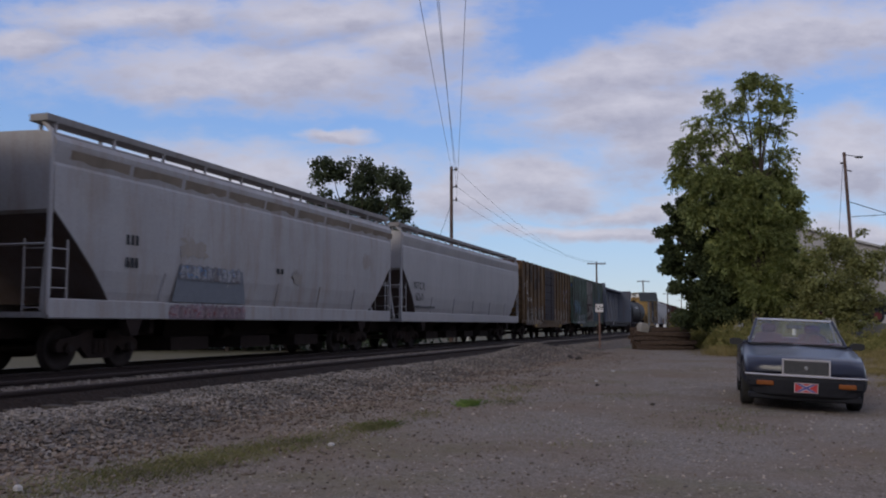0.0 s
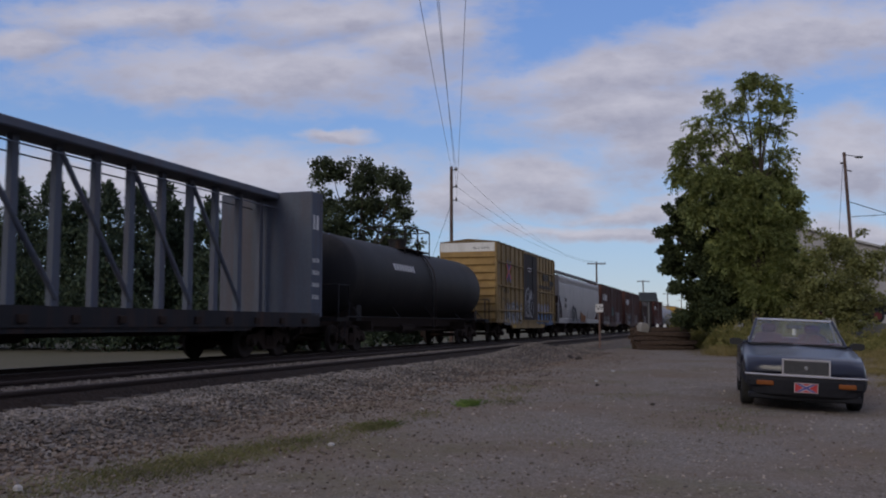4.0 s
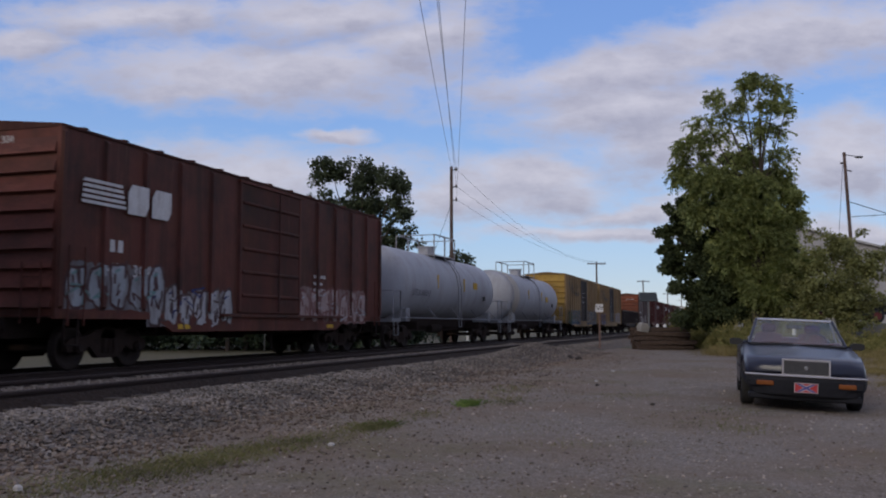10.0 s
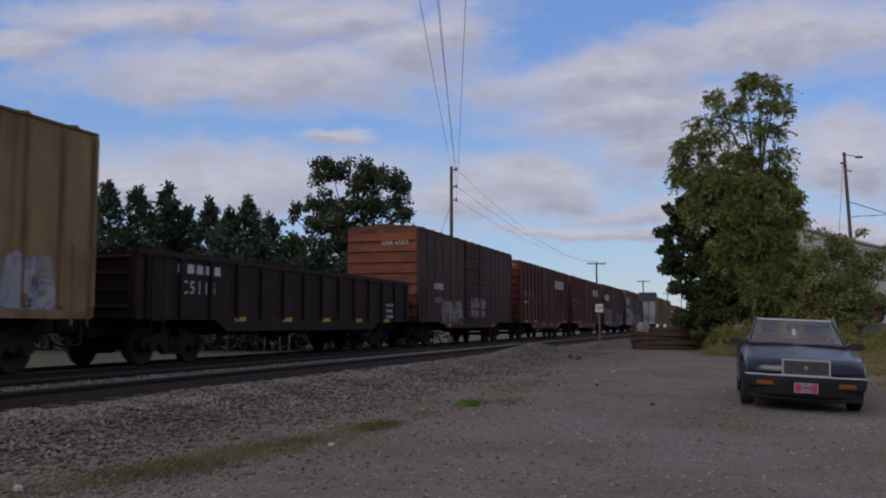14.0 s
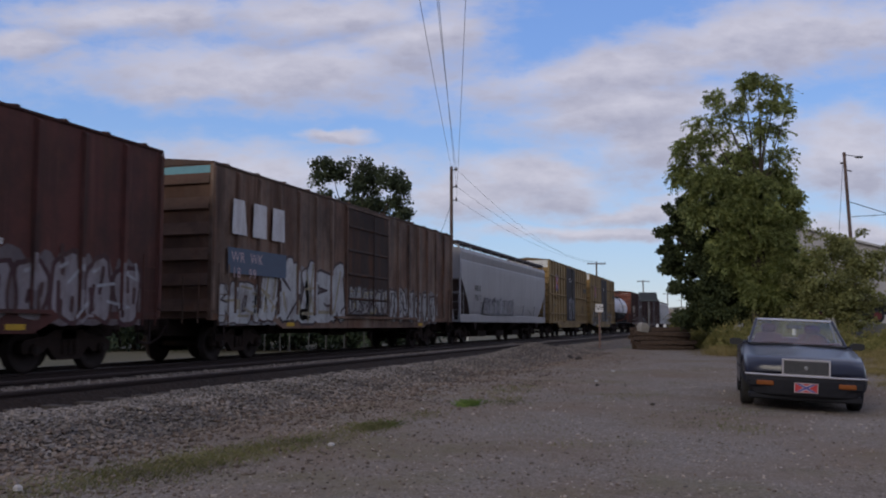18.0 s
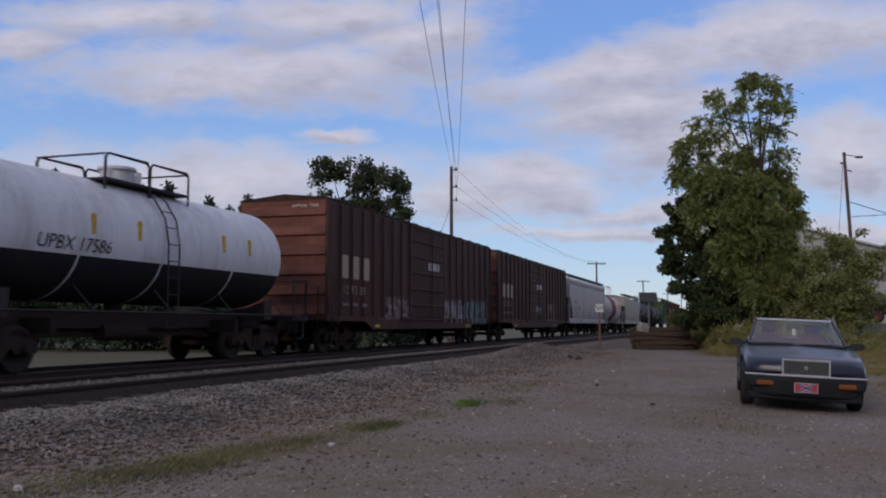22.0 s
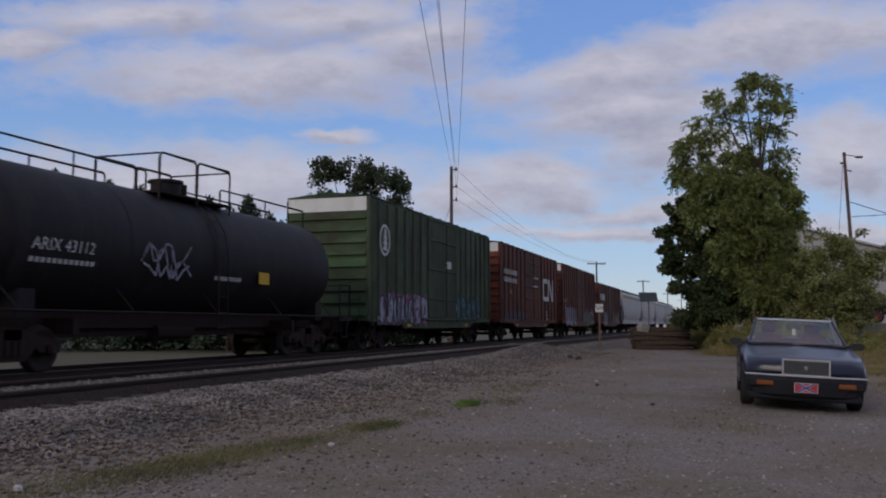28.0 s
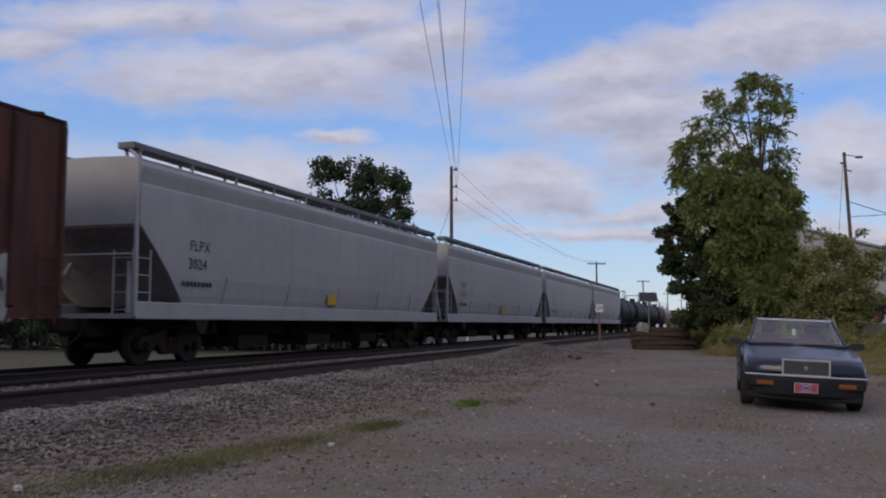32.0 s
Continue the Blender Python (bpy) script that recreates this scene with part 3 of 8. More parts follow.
def ladder(parent, x, y, z0, z1, width, mat, along="y", n=None, name="ladder"):
    s = Shape()
    n = n or int((z1 - z0) / 0.42)
    a, b = -width / 2, width / 2
    pt = (lambda w, z: (x, y + w, z)) if along == "y" else (lambda w, z: (x + w, y, z))
    s.tube(pt(a, z0), pt(a, z1), 0.018, 4).tube(pt(b, z0), pt(b, z1), 0.018, 4)
    for k in range(n):
        z = z0 + (k + 0.5) * (z1 - z0) / n
        s.tube(pt(a, z), pt(b, z), 0.014, 4)
    return part(name, s, mat, parent)


GRAF = {}


def stroke(s, x, pts, w, slot):
    """A brushed line with blunt ends on a plane of constant x."""
    for k, (p, q) in enumerate(zip(pts, pts[1:])):
        dy, dz = q[0] - p[0], q[1] - p[1]
        ln = math.hypot(dy, dz) or 1e-6
        dy, dz = dy / ln * w, dz / ln * w
        e = x + 0.0002 * (k % 3)
        ring = [(p[0] - dz, p[1] + dy), (p[0] - dy * 0.7 - dz * 0.6, p[1] - dz * 0.7 + dy * 0.6), (p[0] - dy * 0.7 + dz * 0.6, p[1] - dz * 0.7 - dy * 0.6), (p[0] + dz, p[1] - dy),
                (q[0] + dz, q[1] - dy), (q[0] + dy * 0.7 + dz * 0.6, q[1] + dz * 0.7 - dy * 0.6), (q[0] + dy * 0.7 - dz * 0.6, q[1] + dz * 0.7 + dy * 0.6), (q[0] - dz, q[1] + dy)]
        s.add([(e, a, c) for a, c in ring], [tuple(range(8))], slot)


STROKES = (((0.0, 0.0), (0.08, 0.95)), ((0.75, 0.0), (0.8, 1.0)), ((0.05, 0.9), (0.7, 0.1)), ((0.0, 0.95), (0.75, 0.9)), ((0.05, 0.5), (0.7, 0.55)), ((0.0, 0.05), (0.75, 0.0)),
           ((0.1, 0.1), (0.0, 0.5), (0.2, 0.9), (0.55, 1.0)), ((0.2, 0.95), (0.7, 0.85), (0.6, 0.5), (0.15, 0.45)), ((0.1, 0.5), (0.7, 0.45), (0.75, 0.12), (0.1, 0.0)), ((0.4, 0.0), (0.45, 1.05)), ((0.1, 0.0), (0.4, 0.95), (0.75, 0.0)))


POSTS = {}


def blob(rng, cy, cz, ry, rz):
    """A bulging rounded letter shape: outline points on a plane."""
    pts = []
    a0, bulge = rng.uniform(0, 6), rng.uniform(0.06, 0.16)
    for k in range(22):
        a = 2 * math.pi * k / 22
        c, d = math.cos(a), math.sin(a)
        g = 1 + bulge * math.sin(3 * a + a0) + 0.08 * math.sin(5 * a + 2 * a0)
        pts.append((cy + ry * g * math.copysign(abs(c) ** 0.62, c), cz + rz * g * math.copysign(abs(d) ** 0.7, d)))
    return pts


def graffiti(parent, x, y0, y1, z0, z1, seed, fill, line, accent, label="spray-painted graffiti", wash=None):
    """Crowded sprayed shapes over a faded ground: ground, outlines, fills and highlights, a few millimetres apart."""
    rng = random.Random(seed)
    s = Shape()
    h = z1 - z0
    n = max(2, round((y1 - y0) / (h * 0.62)))
    w = (y1 - y0) / n
    m = 6 * n
    top = [(y0 + (y1 - y0) * k / m, z1 - h * (0.02 + 0.45 * abs(noise.noise((k * 0.55, seed, 1)))) - 0.4 * h * (k in (0, m))) for k in range(m + 1)]
    low = [(a, z0 + 0.07 * h * abs(noise.noise((k * 0.7, seed, 5)))) for k, (a, _) in enumerate(top)]
    for k in range(m):
        s.add([(x, *low[k]), (x, *low[k + 1]), (x, *top[k + 1]), (x, *top[k])], [(0, 1, 2, 3)], 3)
    bubbles = rng.random() < 0.55
    for k in range(n):
        tall = h * rng.uniform(0.78, 1.0)
        e = 0.0012 * (k % 3)
        if bubbles:
            cy, cz = y0 + (k + 0.5) * w, z0 + tall / 2 + 0.02 * h
            edge = 0.065 * h
            st = rng.getstate()
            big = blob(rng, cy, cz, w * 0.50, tall / 2)
            rng.setstate(st)
            small = blob(rng, cy, cz, w * 0.50 - edge, tall / 2 - edge)
            s.add([(x + 0.003 + e, *q) for q in big], [tuple(range(22))], 1)
            s.add([(x + 0.0075 + e, *q) for q in small], [tuple(range(22))], 0)
            for j in range(rng.randint(3, 5)):
                a, c = cy + rng.uniform(-0.3, 0.3) * w, cz + rng.uniform(-0.3, 0.25) * tall
                stroke(s, x + 0.0115, [(a, c), (a + rng.uniform(-0.12, 0.12) * w, c + rng.uniform(0.15, 0.4) * tall * rng.choice((-1, 1)))], 0.035 * h, 1)
            a, c = cy - 0.2 * w, cz + 0.28 * tall
            stroke(s, x + 0.0125, [(a, c), (a + 0.2 * w, c + 0.06 * tall)], 0.025 * h, 2)
        else:
            cy = y0 + k * w + rng.uniform(-0.05, 0.05) * w
            base_z, lean = z0 + rng.uniform(0.0, 0.06) * h, rng.uniform(-0.2, 0.25)
            th = rng.uniform(0.10, 0.14) * h
            for pts in rng.sample(STROKES, rng.randint(3, 4)):
                path = [(cy + w * (0.10 + a) + lean * c * w, min(max(base_z + 0.05 * h + c * tall * 0.88 + rng.uniform(-0.05, 0.05) * h, z0 + 1.35 * th), z1 - 0.02 * h)) for a, c in pts]
                stroke(s, x + 0.003 + e, path, th * 1.36, 1)
                stroke(s, x + 0.0075 + e, path, th, 0)
                if rng.random() < 0.6:
                    off = th * 0.35
                    stroke(s, x + 0.0125, [(a + off, c + off) for a, c in path[:2]], th * 0.22, 2)
    for k in range(2 * n):
        a, c = rng.uniform(y0, y1), rng.uniform(z0 + 0.1 * h, z1 - 0.2 * h)
        stroke(s, x + 0.0135, [(a, c), (a + rng.uniform(-0.3, 0.3) * h, c + rng.uniform(-0.2, 0.2) * h), (a + rng.uniform(-0.35, 0.35) * h, min(z1, max(z0 + 0.05 * h, c + rng.uniform(-0.25, 0.25) * h)))], 0.016 * h + 0.006, rng.choice((0, 1, 2, 2)))
    # the spray also covers the faces of the posts that it crosses
    depth, ys = POSTS.get(parent.name, (0, ()))
    if depth and x < 1.475 + depth:
        for y in ys:
            if y0 + 0.1 < y < y1 - 0.1:
                z = z0 + 0.3
                while z < z0 + h * 0.86:
                    q = min(z + h * rng.uniform(0.08, 0.3), z0 + h * 0.9)
                    s.add([(1.476 + depth, y - 0.045, z), (1.476 + depth, y + 0.045, z), (1.476 + depth, y + 0.045, q), (1.476 + depth, y - 0.045, q)], [(0, 1, 2, 3)], rng.choice((0, 0, 0, 1, 3, 2)))
                    z = q
    wash = wash or tuple(0.4 * f + 0.45 * g + 0.02 for f, g in zip(fill, line))
    mats = []
    for c in (fill, line, accent, wash):
        if c not in GRAF:
            GRAF[c] = surface("spray_paint", c, tuple(q * 0.55 for q in c), (0.10, 0.06, 0.045), 0.7, 0, 1.6, 1.5, 0.75, 0.6, 0.03, 30, 0.2, 0.15)
        mats.append(GRAF[c])
    ob = part("graffiti", s, mats, parent, label)
    ob["kind"] = "stuff"
    return ob


def ragged_patch(car, x, y0, y1, z0, z1, mat, seed, label="", name="painted_patch", rough_edge=0.12):
    """A flat patch of paint or rust with a torn outline."""
    rng = random.Random(seed)
    n = 9
    edge = lambda: rng.uniform(-rough_edge, rough_edge) * min(y1 - y0, z1 - z0)
    pts = [(y0 + (y1 - y0) * k / n, z0 + abs(edge())) for k in range(n)] + [(y1 + edge(), z0 + (z1 - z0) * k / n) for k in range(n)]
    pts += [(y1 - (y1 - y0) * k / n, z1 + edge()) for k in range(n)] + [(y0 + edge(), z1 - (z1 - z0) * k / n) for k in range(n)]
    return part(name, Shape().add([(x, a, c) for a, c in pts], [tuple(range(4 * n))]), mat, car, label)


def tag_scrawl(parent, x, y0, y1, z0, z1, seed, col):
    """A thin sprayed scrawl."""
    rng = random.Random(seed)
    s = Shape()
    n = 9
    pts = [(x, y0 + (y1 - y0) * (k + rng.uniform(-0.6, 0.6)) / n, z0 + (z1 - z0) * rng.random()) for k in range(n + 1)]
    for p, q in zip(pts, pts[1:]):
        d = Vector((0, q[1] - p[1], q[2] - p[2])).normalized() * 0.025
        nrm = (0, -d.z, d.y)
        s.add([(x, p[1] + nrm[1], p[2] + nrm[2]), (x, p[1] - nrm[1], p[2] - nrm[2]), (x, q[1] - nrm[1], q[2] - nrm[2]), (x, q[1] + nrm[1], q[2] + nrm[2])], [(0, 1, 2, 3)])
    if col not in GRAF:
        GRAF[col] = surface("spray_paint", col, None, None, 0.6)
    return part("graffiti", s, GRAF[col], parent, "thin sprayed scrawl")


def bars(parent, x, y, z, w, h, n, mat, name="lettering_mark", skip=0.28, seed=1):
    """Writing that cannot be read, or a mark: a row of upright bars."""
    rng = random.Random(seed)
    s = Shape()
    step_y = w / n
    for k in range(n):
        f = rng.uniform(0.75, 1.0)
        s.add([(x, y + k * step_y, z), (x, y + k * step_y + step_y * (1 - skip), z), (x, y + k * step_y + step_y * (1 - skip) * f, z + h), (x, y + k * step_y + 0.05 * step_y, z + h)], [(0, 1, 2, 3)])
    ob = part(name, s, mat, parent)
    if n > 2:
        ob["kind"] = "stuff"
    return ob


SIDE_TEXT = pose(0, 0, 0, 90, 0, 90)
END_TEXT = pose(0, 0, 0, 90, 0, 0)


def side_text(car, text, size, x, y, z, mat, spread=1.0):
    return lettering(text, size, mat, car, pose(x, y, z) @ SIDE_TEXT, spread)


def end_text(car, text, size, x, y, z, mat, spread=1.0):
    return lettering(text, size, mat, car, pose(x, y, z) @ END_TEXT, spread)


CARS = []


def car_root(name, s0, s1, label, category):
    car = thing(name, pose(TRAIN_X, (s0 + s1) / 2, 0), label, category, "wagons of the train")
    CARS.append((car, (s0 + s1) / 2))
    return car, (s1 - s0) / 2


def boxcar(s0, s1, eave, colour, door_col, label, style="posts", posts=7, door=(0.0, 2.9), sill=0.78, roof_col=None, band=False, end_lit_col=None, dirt=RUST, dirt_amount=0.45, end_ribs=8, door_ribs=5, second=None, door_dirt=None):
    car, half = car_root("boxcar", s0, s1, label, "boxcar")
    pm = paint("boxcar_paint", colour, dirt, 0.6, dirt_amount, 0.62, second)
    # low sun on the ends is painted in as a brighter body colour
    em = paint("boxcar_end_lit_paint", end_lit_col, dirt, 0.5, dirt_amount * 0.7) if end_lit_col else pm
    dm = paint("door_paint", door_col, dirt, 0.6, dirt_amount if door_dirt is None else door_dirt)
    rm = paint("roof_paint", roof_col or tuple(c * 0.45 for c in colour), dirt, 0.6, 0.5)
    W, sill = 1.475, sill - 0.08
    body = Shape().box(-W, W, -half, half, 1.02, eave)
    part("body", body, pm, car)
    sl = Shape()
    for s in (-1, 1):
        x0, x1 = (W - 0.10, W + 0.012) if s > 0 else (-W - 0.012, -W + 0.10)
        sl.extrude_x([(-half, 1.12), (half, 1.12), (half, 0.98), (half - 2.9, 0.98), (half - 3.5, sill), (-half + 3.5, sill), (-half + 2.9, 0.98), (-half, 0.98)], x0, x1)
    part("side_sill", sl, pm, car)
    # roof with shallow cross ribs, overhanging a little
    rf = Shape().extrude_y([(-W - 0.03, eave), (W + 0.03, eave), (W + 0.03, eave + 0.05), (0, eave + 0.20), (-W - 0.03, eave + 0.05)], -half - 0.02, half + 0.02)
    part("roof", rf, rm, car)
    rib = Shape().add([(-W - 0.045, -0.07, eave + 0.02), (W + 0.045, -0.07, eave + 0.02), (W + 0.045, -0.04, eave + 0.085), (0, -0.04, eave + 0.24), (-W - 0.045, -0.04, eave + 0.085),
                       (-W - 0.045, 0.07, eave + 0.02), (W + 0.045, 0.07, eave + 0.02), (W + 0.045, 0.04, eave + 0.085), (0, 0.04, eave + 0.24), (-W - 0.045, 0.04, eave + 0.085)],
                      [(0, 1, 2, 3, 4), (9, 8, 7, 6, 5), (1, 6, 7, 2), (2, 7, 8, 3), (3, 8, 9, 4), (4, 9, 5, 0), (0, 5, 6, 1)]).mesh("roof_rib", [rm])
    n = 13
    for k in range(n):
        part("roof_rib", rib, [], car, "", pose(0, -half + 0.6 + k * (2 * half - 1.2) / (n - 1), 0))
    # side posts
    dc, dw = door
    d0, d1 = dc - dw / 2, dc + dw / 2
    z0, z1 = 1.14, eave - 0.03
    if style == "posts":
        pw, pd = 0.055, 0.07
        post = Shape().add([(0, -pw - 0.02, z0), (0, pw + 0.02, z0), (pd, pw - 0.01, z0 + 0.06), (pd, -pw + 0.01, z0 + 0.06), (0, -pw - 0.02, z1), (0, pw + 0.02, z1), (pd, pw - 0.01, z1 - 0.06), (pd, -pw + 0.01, z1 - 0.06)],
                           [(3, 2, 6, 7), (0, 3, 7, 4), (2, 1, 5, 6), (0, 1, 2, 3), (4, 7, 6, 5)]).mesh("side_post", [pm])
    elif style == "panels":
        post = Shape().box(0, 0.06, -0.025, 0.025, z0, z1).mesh("side_post", [pm])
    else:
        post = Shape().box(0, 0.012, -0.035, 0.035, z0, z1).mesh("seam_strip", [pm])
    name = "seam_strip" if style == "smooth" else "side_post"
    POSTS[car.name] = (0.012 if style == "smooth" else 0.07, [a + (b - a) * k / posts for a, b in ((-half, d0), (d1, half)) for k in range(posts + 1)])
    for a, b in ((-half, d0), (d1, half)):
        for k in range(posts + 1):
            y = a + (b - a) * k / posts
            y = min(max(y, -half + 0.05), half - 0.05)
            part(name, post, [], car, "", pose(W, y, 0))
            part(name, post, [], car, "", pose(-W, -y, 0, 0, 0, 180))
        if style == "panels":
            for z in (1.62, 2.89, 4.11):
                part("side_rail", Shape().extrude_y([(W, z - 0.05), (W + 0.10, z - 0.03), (W + 0.10, z + 0.02), (W, z + 0.05)], a + 0.12, b - 0.12), pm, car)
    # plug or sliding door with ribs, rails and lock bars
    dr = Shape().box(W + 0.004, W + 0.055, d0 + 0.03, d1 - 0.03, 1.16, eave - 0.12, 0, 0.01)
    dp = part("door", dr, dm, car, "boxcar side door")
    for k in range(door_ribs):
        z = 1.3 + (eave - 1.6) * (k + 0.5) / door_ribs
        part("door_rib", Shape().extrude_y([(W + 0.055, z - 0.045), (W + 0.09, z - 0.02), (W + 0.09, z + 0.02), (W + 0.055, z + 0.045)], d0 + 0.08, d1 - 0.08), dm, dp)
    part("lock_bar", Shape().tube((W + 0.11, dc + 0.3, 1.2), (W + 0.11, dc + 0.3, eave - 0.15), 0.02, 5), dm, dp)
    part("door_rail", Shape().box(W, W + 0.10, d0 - dw * 0.25, d1 + dw * 0.9 if d1 + dw * 0.9 < half else half, 1.06, 1.13), pm, car)
    part("door_rail", Shape().box(W, W + 0.09, d0 - 0.1, d1 + 0.1, eave - 0.11, eave - 0.04), pm, car)
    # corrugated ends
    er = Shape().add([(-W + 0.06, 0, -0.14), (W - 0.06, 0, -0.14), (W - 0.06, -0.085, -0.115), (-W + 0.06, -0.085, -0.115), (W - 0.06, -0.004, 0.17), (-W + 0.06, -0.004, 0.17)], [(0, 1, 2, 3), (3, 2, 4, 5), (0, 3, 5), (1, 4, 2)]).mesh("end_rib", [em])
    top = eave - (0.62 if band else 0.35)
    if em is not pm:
        part("end_panel", Shape().box(-W + 0.02, W - 0.02, -half - 0.006, -half + 0.02, 1.04, eave - 0.01), em, car, "end wall with low sunlight painted into its colour")
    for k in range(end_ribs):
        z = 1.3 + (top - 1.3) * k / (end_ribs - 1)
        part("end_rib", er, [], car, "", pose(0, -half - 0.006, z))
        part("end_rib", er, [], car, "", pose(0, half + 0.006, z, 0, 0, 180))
    if band:
        part("end_band", Shape().box(-W - 0.008, W + 0.004, -half - 0.016, -half - 0.002, eave - 0.46, eave + 0.02), M["band"], car, "white band across the top of the end")
    part("corner_post", Shape().box(W - 0.06, W + 0.03, -half - 0.03, -half + 0.07, 1.02, eave), pm, car)
    part("corner_post", Shape().box(W - 0.06, W + 0.03, half - 0.07, half + 0.03, 1.02, eave), pm, car)
    ladder(car, W + 0.09, -half + 0.42, 0.85, 2.3, 0.42, pm)
    ladder(car, W + 0.09, half - 0.42, 0.85, 2.3, 0.42, pm)
    ladder(car, W - 0.45, -half - 0.12, 0.9, 2.0, 0.42, pm, "x")
    for s in (-1, 1):
        st = Shape().path([(W - 0.02, s * (half - 0.25), 1.0), (W - 0.02, s * (half - 0.25), 0.5), (W - 0.02, s * (half - 0.62), 0.5), (W - 0.02, s * (half - 0.62), 1.0)], 0.022, 4)
        part("stirrup_step", st, M["under"], car)
        part("reflector_mark", Shape().box(W + 0.013, W + 0.016, s * (half - 3.9) - 0.22, s * (half - 3.9) + 0.22, sill + 0.06, sill + 0.16), M["yellow_mark"], car)
    running_gear(car, half)
    return car, half, W


def data_stencils(car, W, half, mat, z=1.75, y=None):
    y = half - 2.2 if y is None else y
    for k in range(3):
        bars(car, W + 0.006, y, z - 0.2 * k, 0.8 - 0.2 * (k % 2), 0.10, 7, mat, "data_stencil", 0.3, k)


def hopper(s0, s1, colour, label, top=4.55, dirt=(0.22, 0.15, 0.10), dirt_amount=0.3, board=(0.09, 0.085, 0.085), bays=3, short=False, slope=(0.13, 0.098, 0.085)):
    car, half = car_root("covered_hopper", s0, s1, label, "hopper car")
    pm = paint("hopper_paint", colour, dirt, 0.35, dirt_amount, 0.5, tuple(c * 0.82 for c in colour))
    k = top / 4.55
    if short:
        lev = [(1.30, 1.38, 1.2), (1.5, 1.46, 1.1), (2.6, 1.5, 0.75), (2.9, 1.5, 0.02), (3.8 * k, 1.5, 0), (3.98 * k, 1.46, 0), (4.2 * k, 1.0, 0), (4.28 * k, 0.4, 0)]
    else:
        lev = [(1.28, 1.40, 1.75), (1.5, 1.47, 1.52), (1.9, 1.53, 1.10), (2.4, 1.556, 0.57), (2.86, 1.562, 0.06), (2.92, 1.562, 0.0), (3.5, 1.562, 0), (3.70, 1.552, 0), (3.76, 1.515, 0), (4.02 * k, 1.57, 0), (4.10 * k, 1.575, 0), (4.25 * k, 1.47, 0), (4.30 * k, 1.2, 0), (4.32 * k, 0.7, 0), (4.33 * k, 0.2, 0)]
    b = Shape()
    ring = lambda z, w, e: [(w, -half + e, z), (w, half - e, z), (-w, half - e, z), (-w, -half + e, z)]
    rings = [ring(*l) for l in lev]
    b.rings(rings, 0, False)
    body = part("body", b, pm, car)
    # rusty slope sheets under both ends, their colour darkened to paint in the shade there
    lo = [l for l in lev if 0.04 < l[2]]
    rusty = paint("slope_sheet_shade_rust", slope, (0.10, 0.06, 0.04), 0.6, 0.5)
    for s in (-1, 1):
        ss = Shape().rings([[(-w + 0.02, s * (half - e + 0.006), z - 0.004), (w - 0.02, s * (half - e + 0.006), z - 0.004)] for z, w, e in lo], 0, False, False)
        part("slope_sheet", ss, rusty, car, "rusty sloping end sheet with shade painted into its colour")
    # side sill, shear plates at the ends, corner posts
    for s in (-1, 1):
        x0, x1 = (1.38, 1.53) if s > 0 else (-1.53, -1.38)
        sill = Shape().box(x0, x1, -half, half, 0.98, 1.34, 0, 0.02)
        part("side_sill", sill, pm, car)
        y = s * (half - 1.45)
        part("end_platform", Shape().box(-1.4, 1.4, min(y, s * half), max(y, s * half), 1.0, 1.1), pm, car)
        e = s * (half + 0.02)
        for sx in (-1, 1):
            part("corner_post", Shape().path([(sx * 1.5, e, 1.05), (sx * 1.5, e, 4.0 * k), (sx * 1.46, e, 4.28 * k), (sx * 1.28, e, top - 0.10)], 0.045, 6), pm, car)
            part("end_brace", Shape().tube((sx * 1.1, s * (half - 0.3), 1.1), (sx * 0.75, s * (half - 0.75), 2.2), 0.05, 5), pm, car)
        part("end_rail", Shape().tube((-1.48, e, 2.3), (1.48, e, 2.3), 0.025, 5), pm, car)
        ladder(car, 1.52, s * (half - 0.22), 1.0, 2.4, 0.42, pm, n=4)
        ladder(car, 1.2, e, 1.0, 2.4, 0.46, pm, "x", n=4)
        part("jacking_pad", Shape().add([(1.50, s * (half - 2.4) - 0.28, 1.0), (1.50, s * (half - 2.4) + 0.28, 1.0), (1.50, s * (half - 2.4) + 0.1, 0.66), (1.50, s * (half - 2.4) - 0.1, 0.66), (1.3, s * (half - 2.4) - 0.28, 1.0), (1.3, s * (half - 2.4) + 0.28, 1.0), (1.3, s * (half - 2.4) + 0.1, 0.66), (1.3, s * (half - 2.4) - 0.1, 0.66)],
                                   [(0, 1, 2, 3), (7, 6, 5, 4), (0, 3, 7, 4), (1, 5, 6, 2), (3, 2, 6, 7)]), M["under"], car)
    # running boards, supports, hatches
    bm_ = paint("running_board", board, RUST, 0.5, 0.3)
    for sx in (-1, 1):
        part("running_board", Shape().box(sx * 1.24 - 0.2, sx * 1.24 + 0.2, -half - 0.1, half + 0.1, top - 0.11, top + 0.025, 0, 0.012), bm_, car, "grated steel walkway")
        part("roof_rail", Shape().tube((sx * 1.47, -half, 4.235 * k), (sx * 1.47, half, 4.235 * k), 0.03, 5), pm, car)
    ns = 11
    sup = Shape().box(1.06, 1.10, -0.03, 0.03, 4.25 * k, top - 0.12).box(1.38, 1.42, -0.03, 0.03, 4.25 * k, top - 0.12)
    sup = sup.box(1.04, 1.44, -0.03, 0.03, top - 0.13, top - 0.09).mesh("board_support", [pm])
    for j in range(ns):
        y = -half + 0.15 + j * (2 * half - 0.3) / (ns - 1)
        part("board_support", sup, [], car, "", pose(0, y, 0))
        part("board_support", sup, [], car, "", pose(0, y, 0, 0, 0, 180))
    hatch = Shape().box(-0.4, 0.4, -0.55, 0.55, 4.38 * k, 4.50 * k, 0, 0.05).mesh("roof_hatch", [pm])
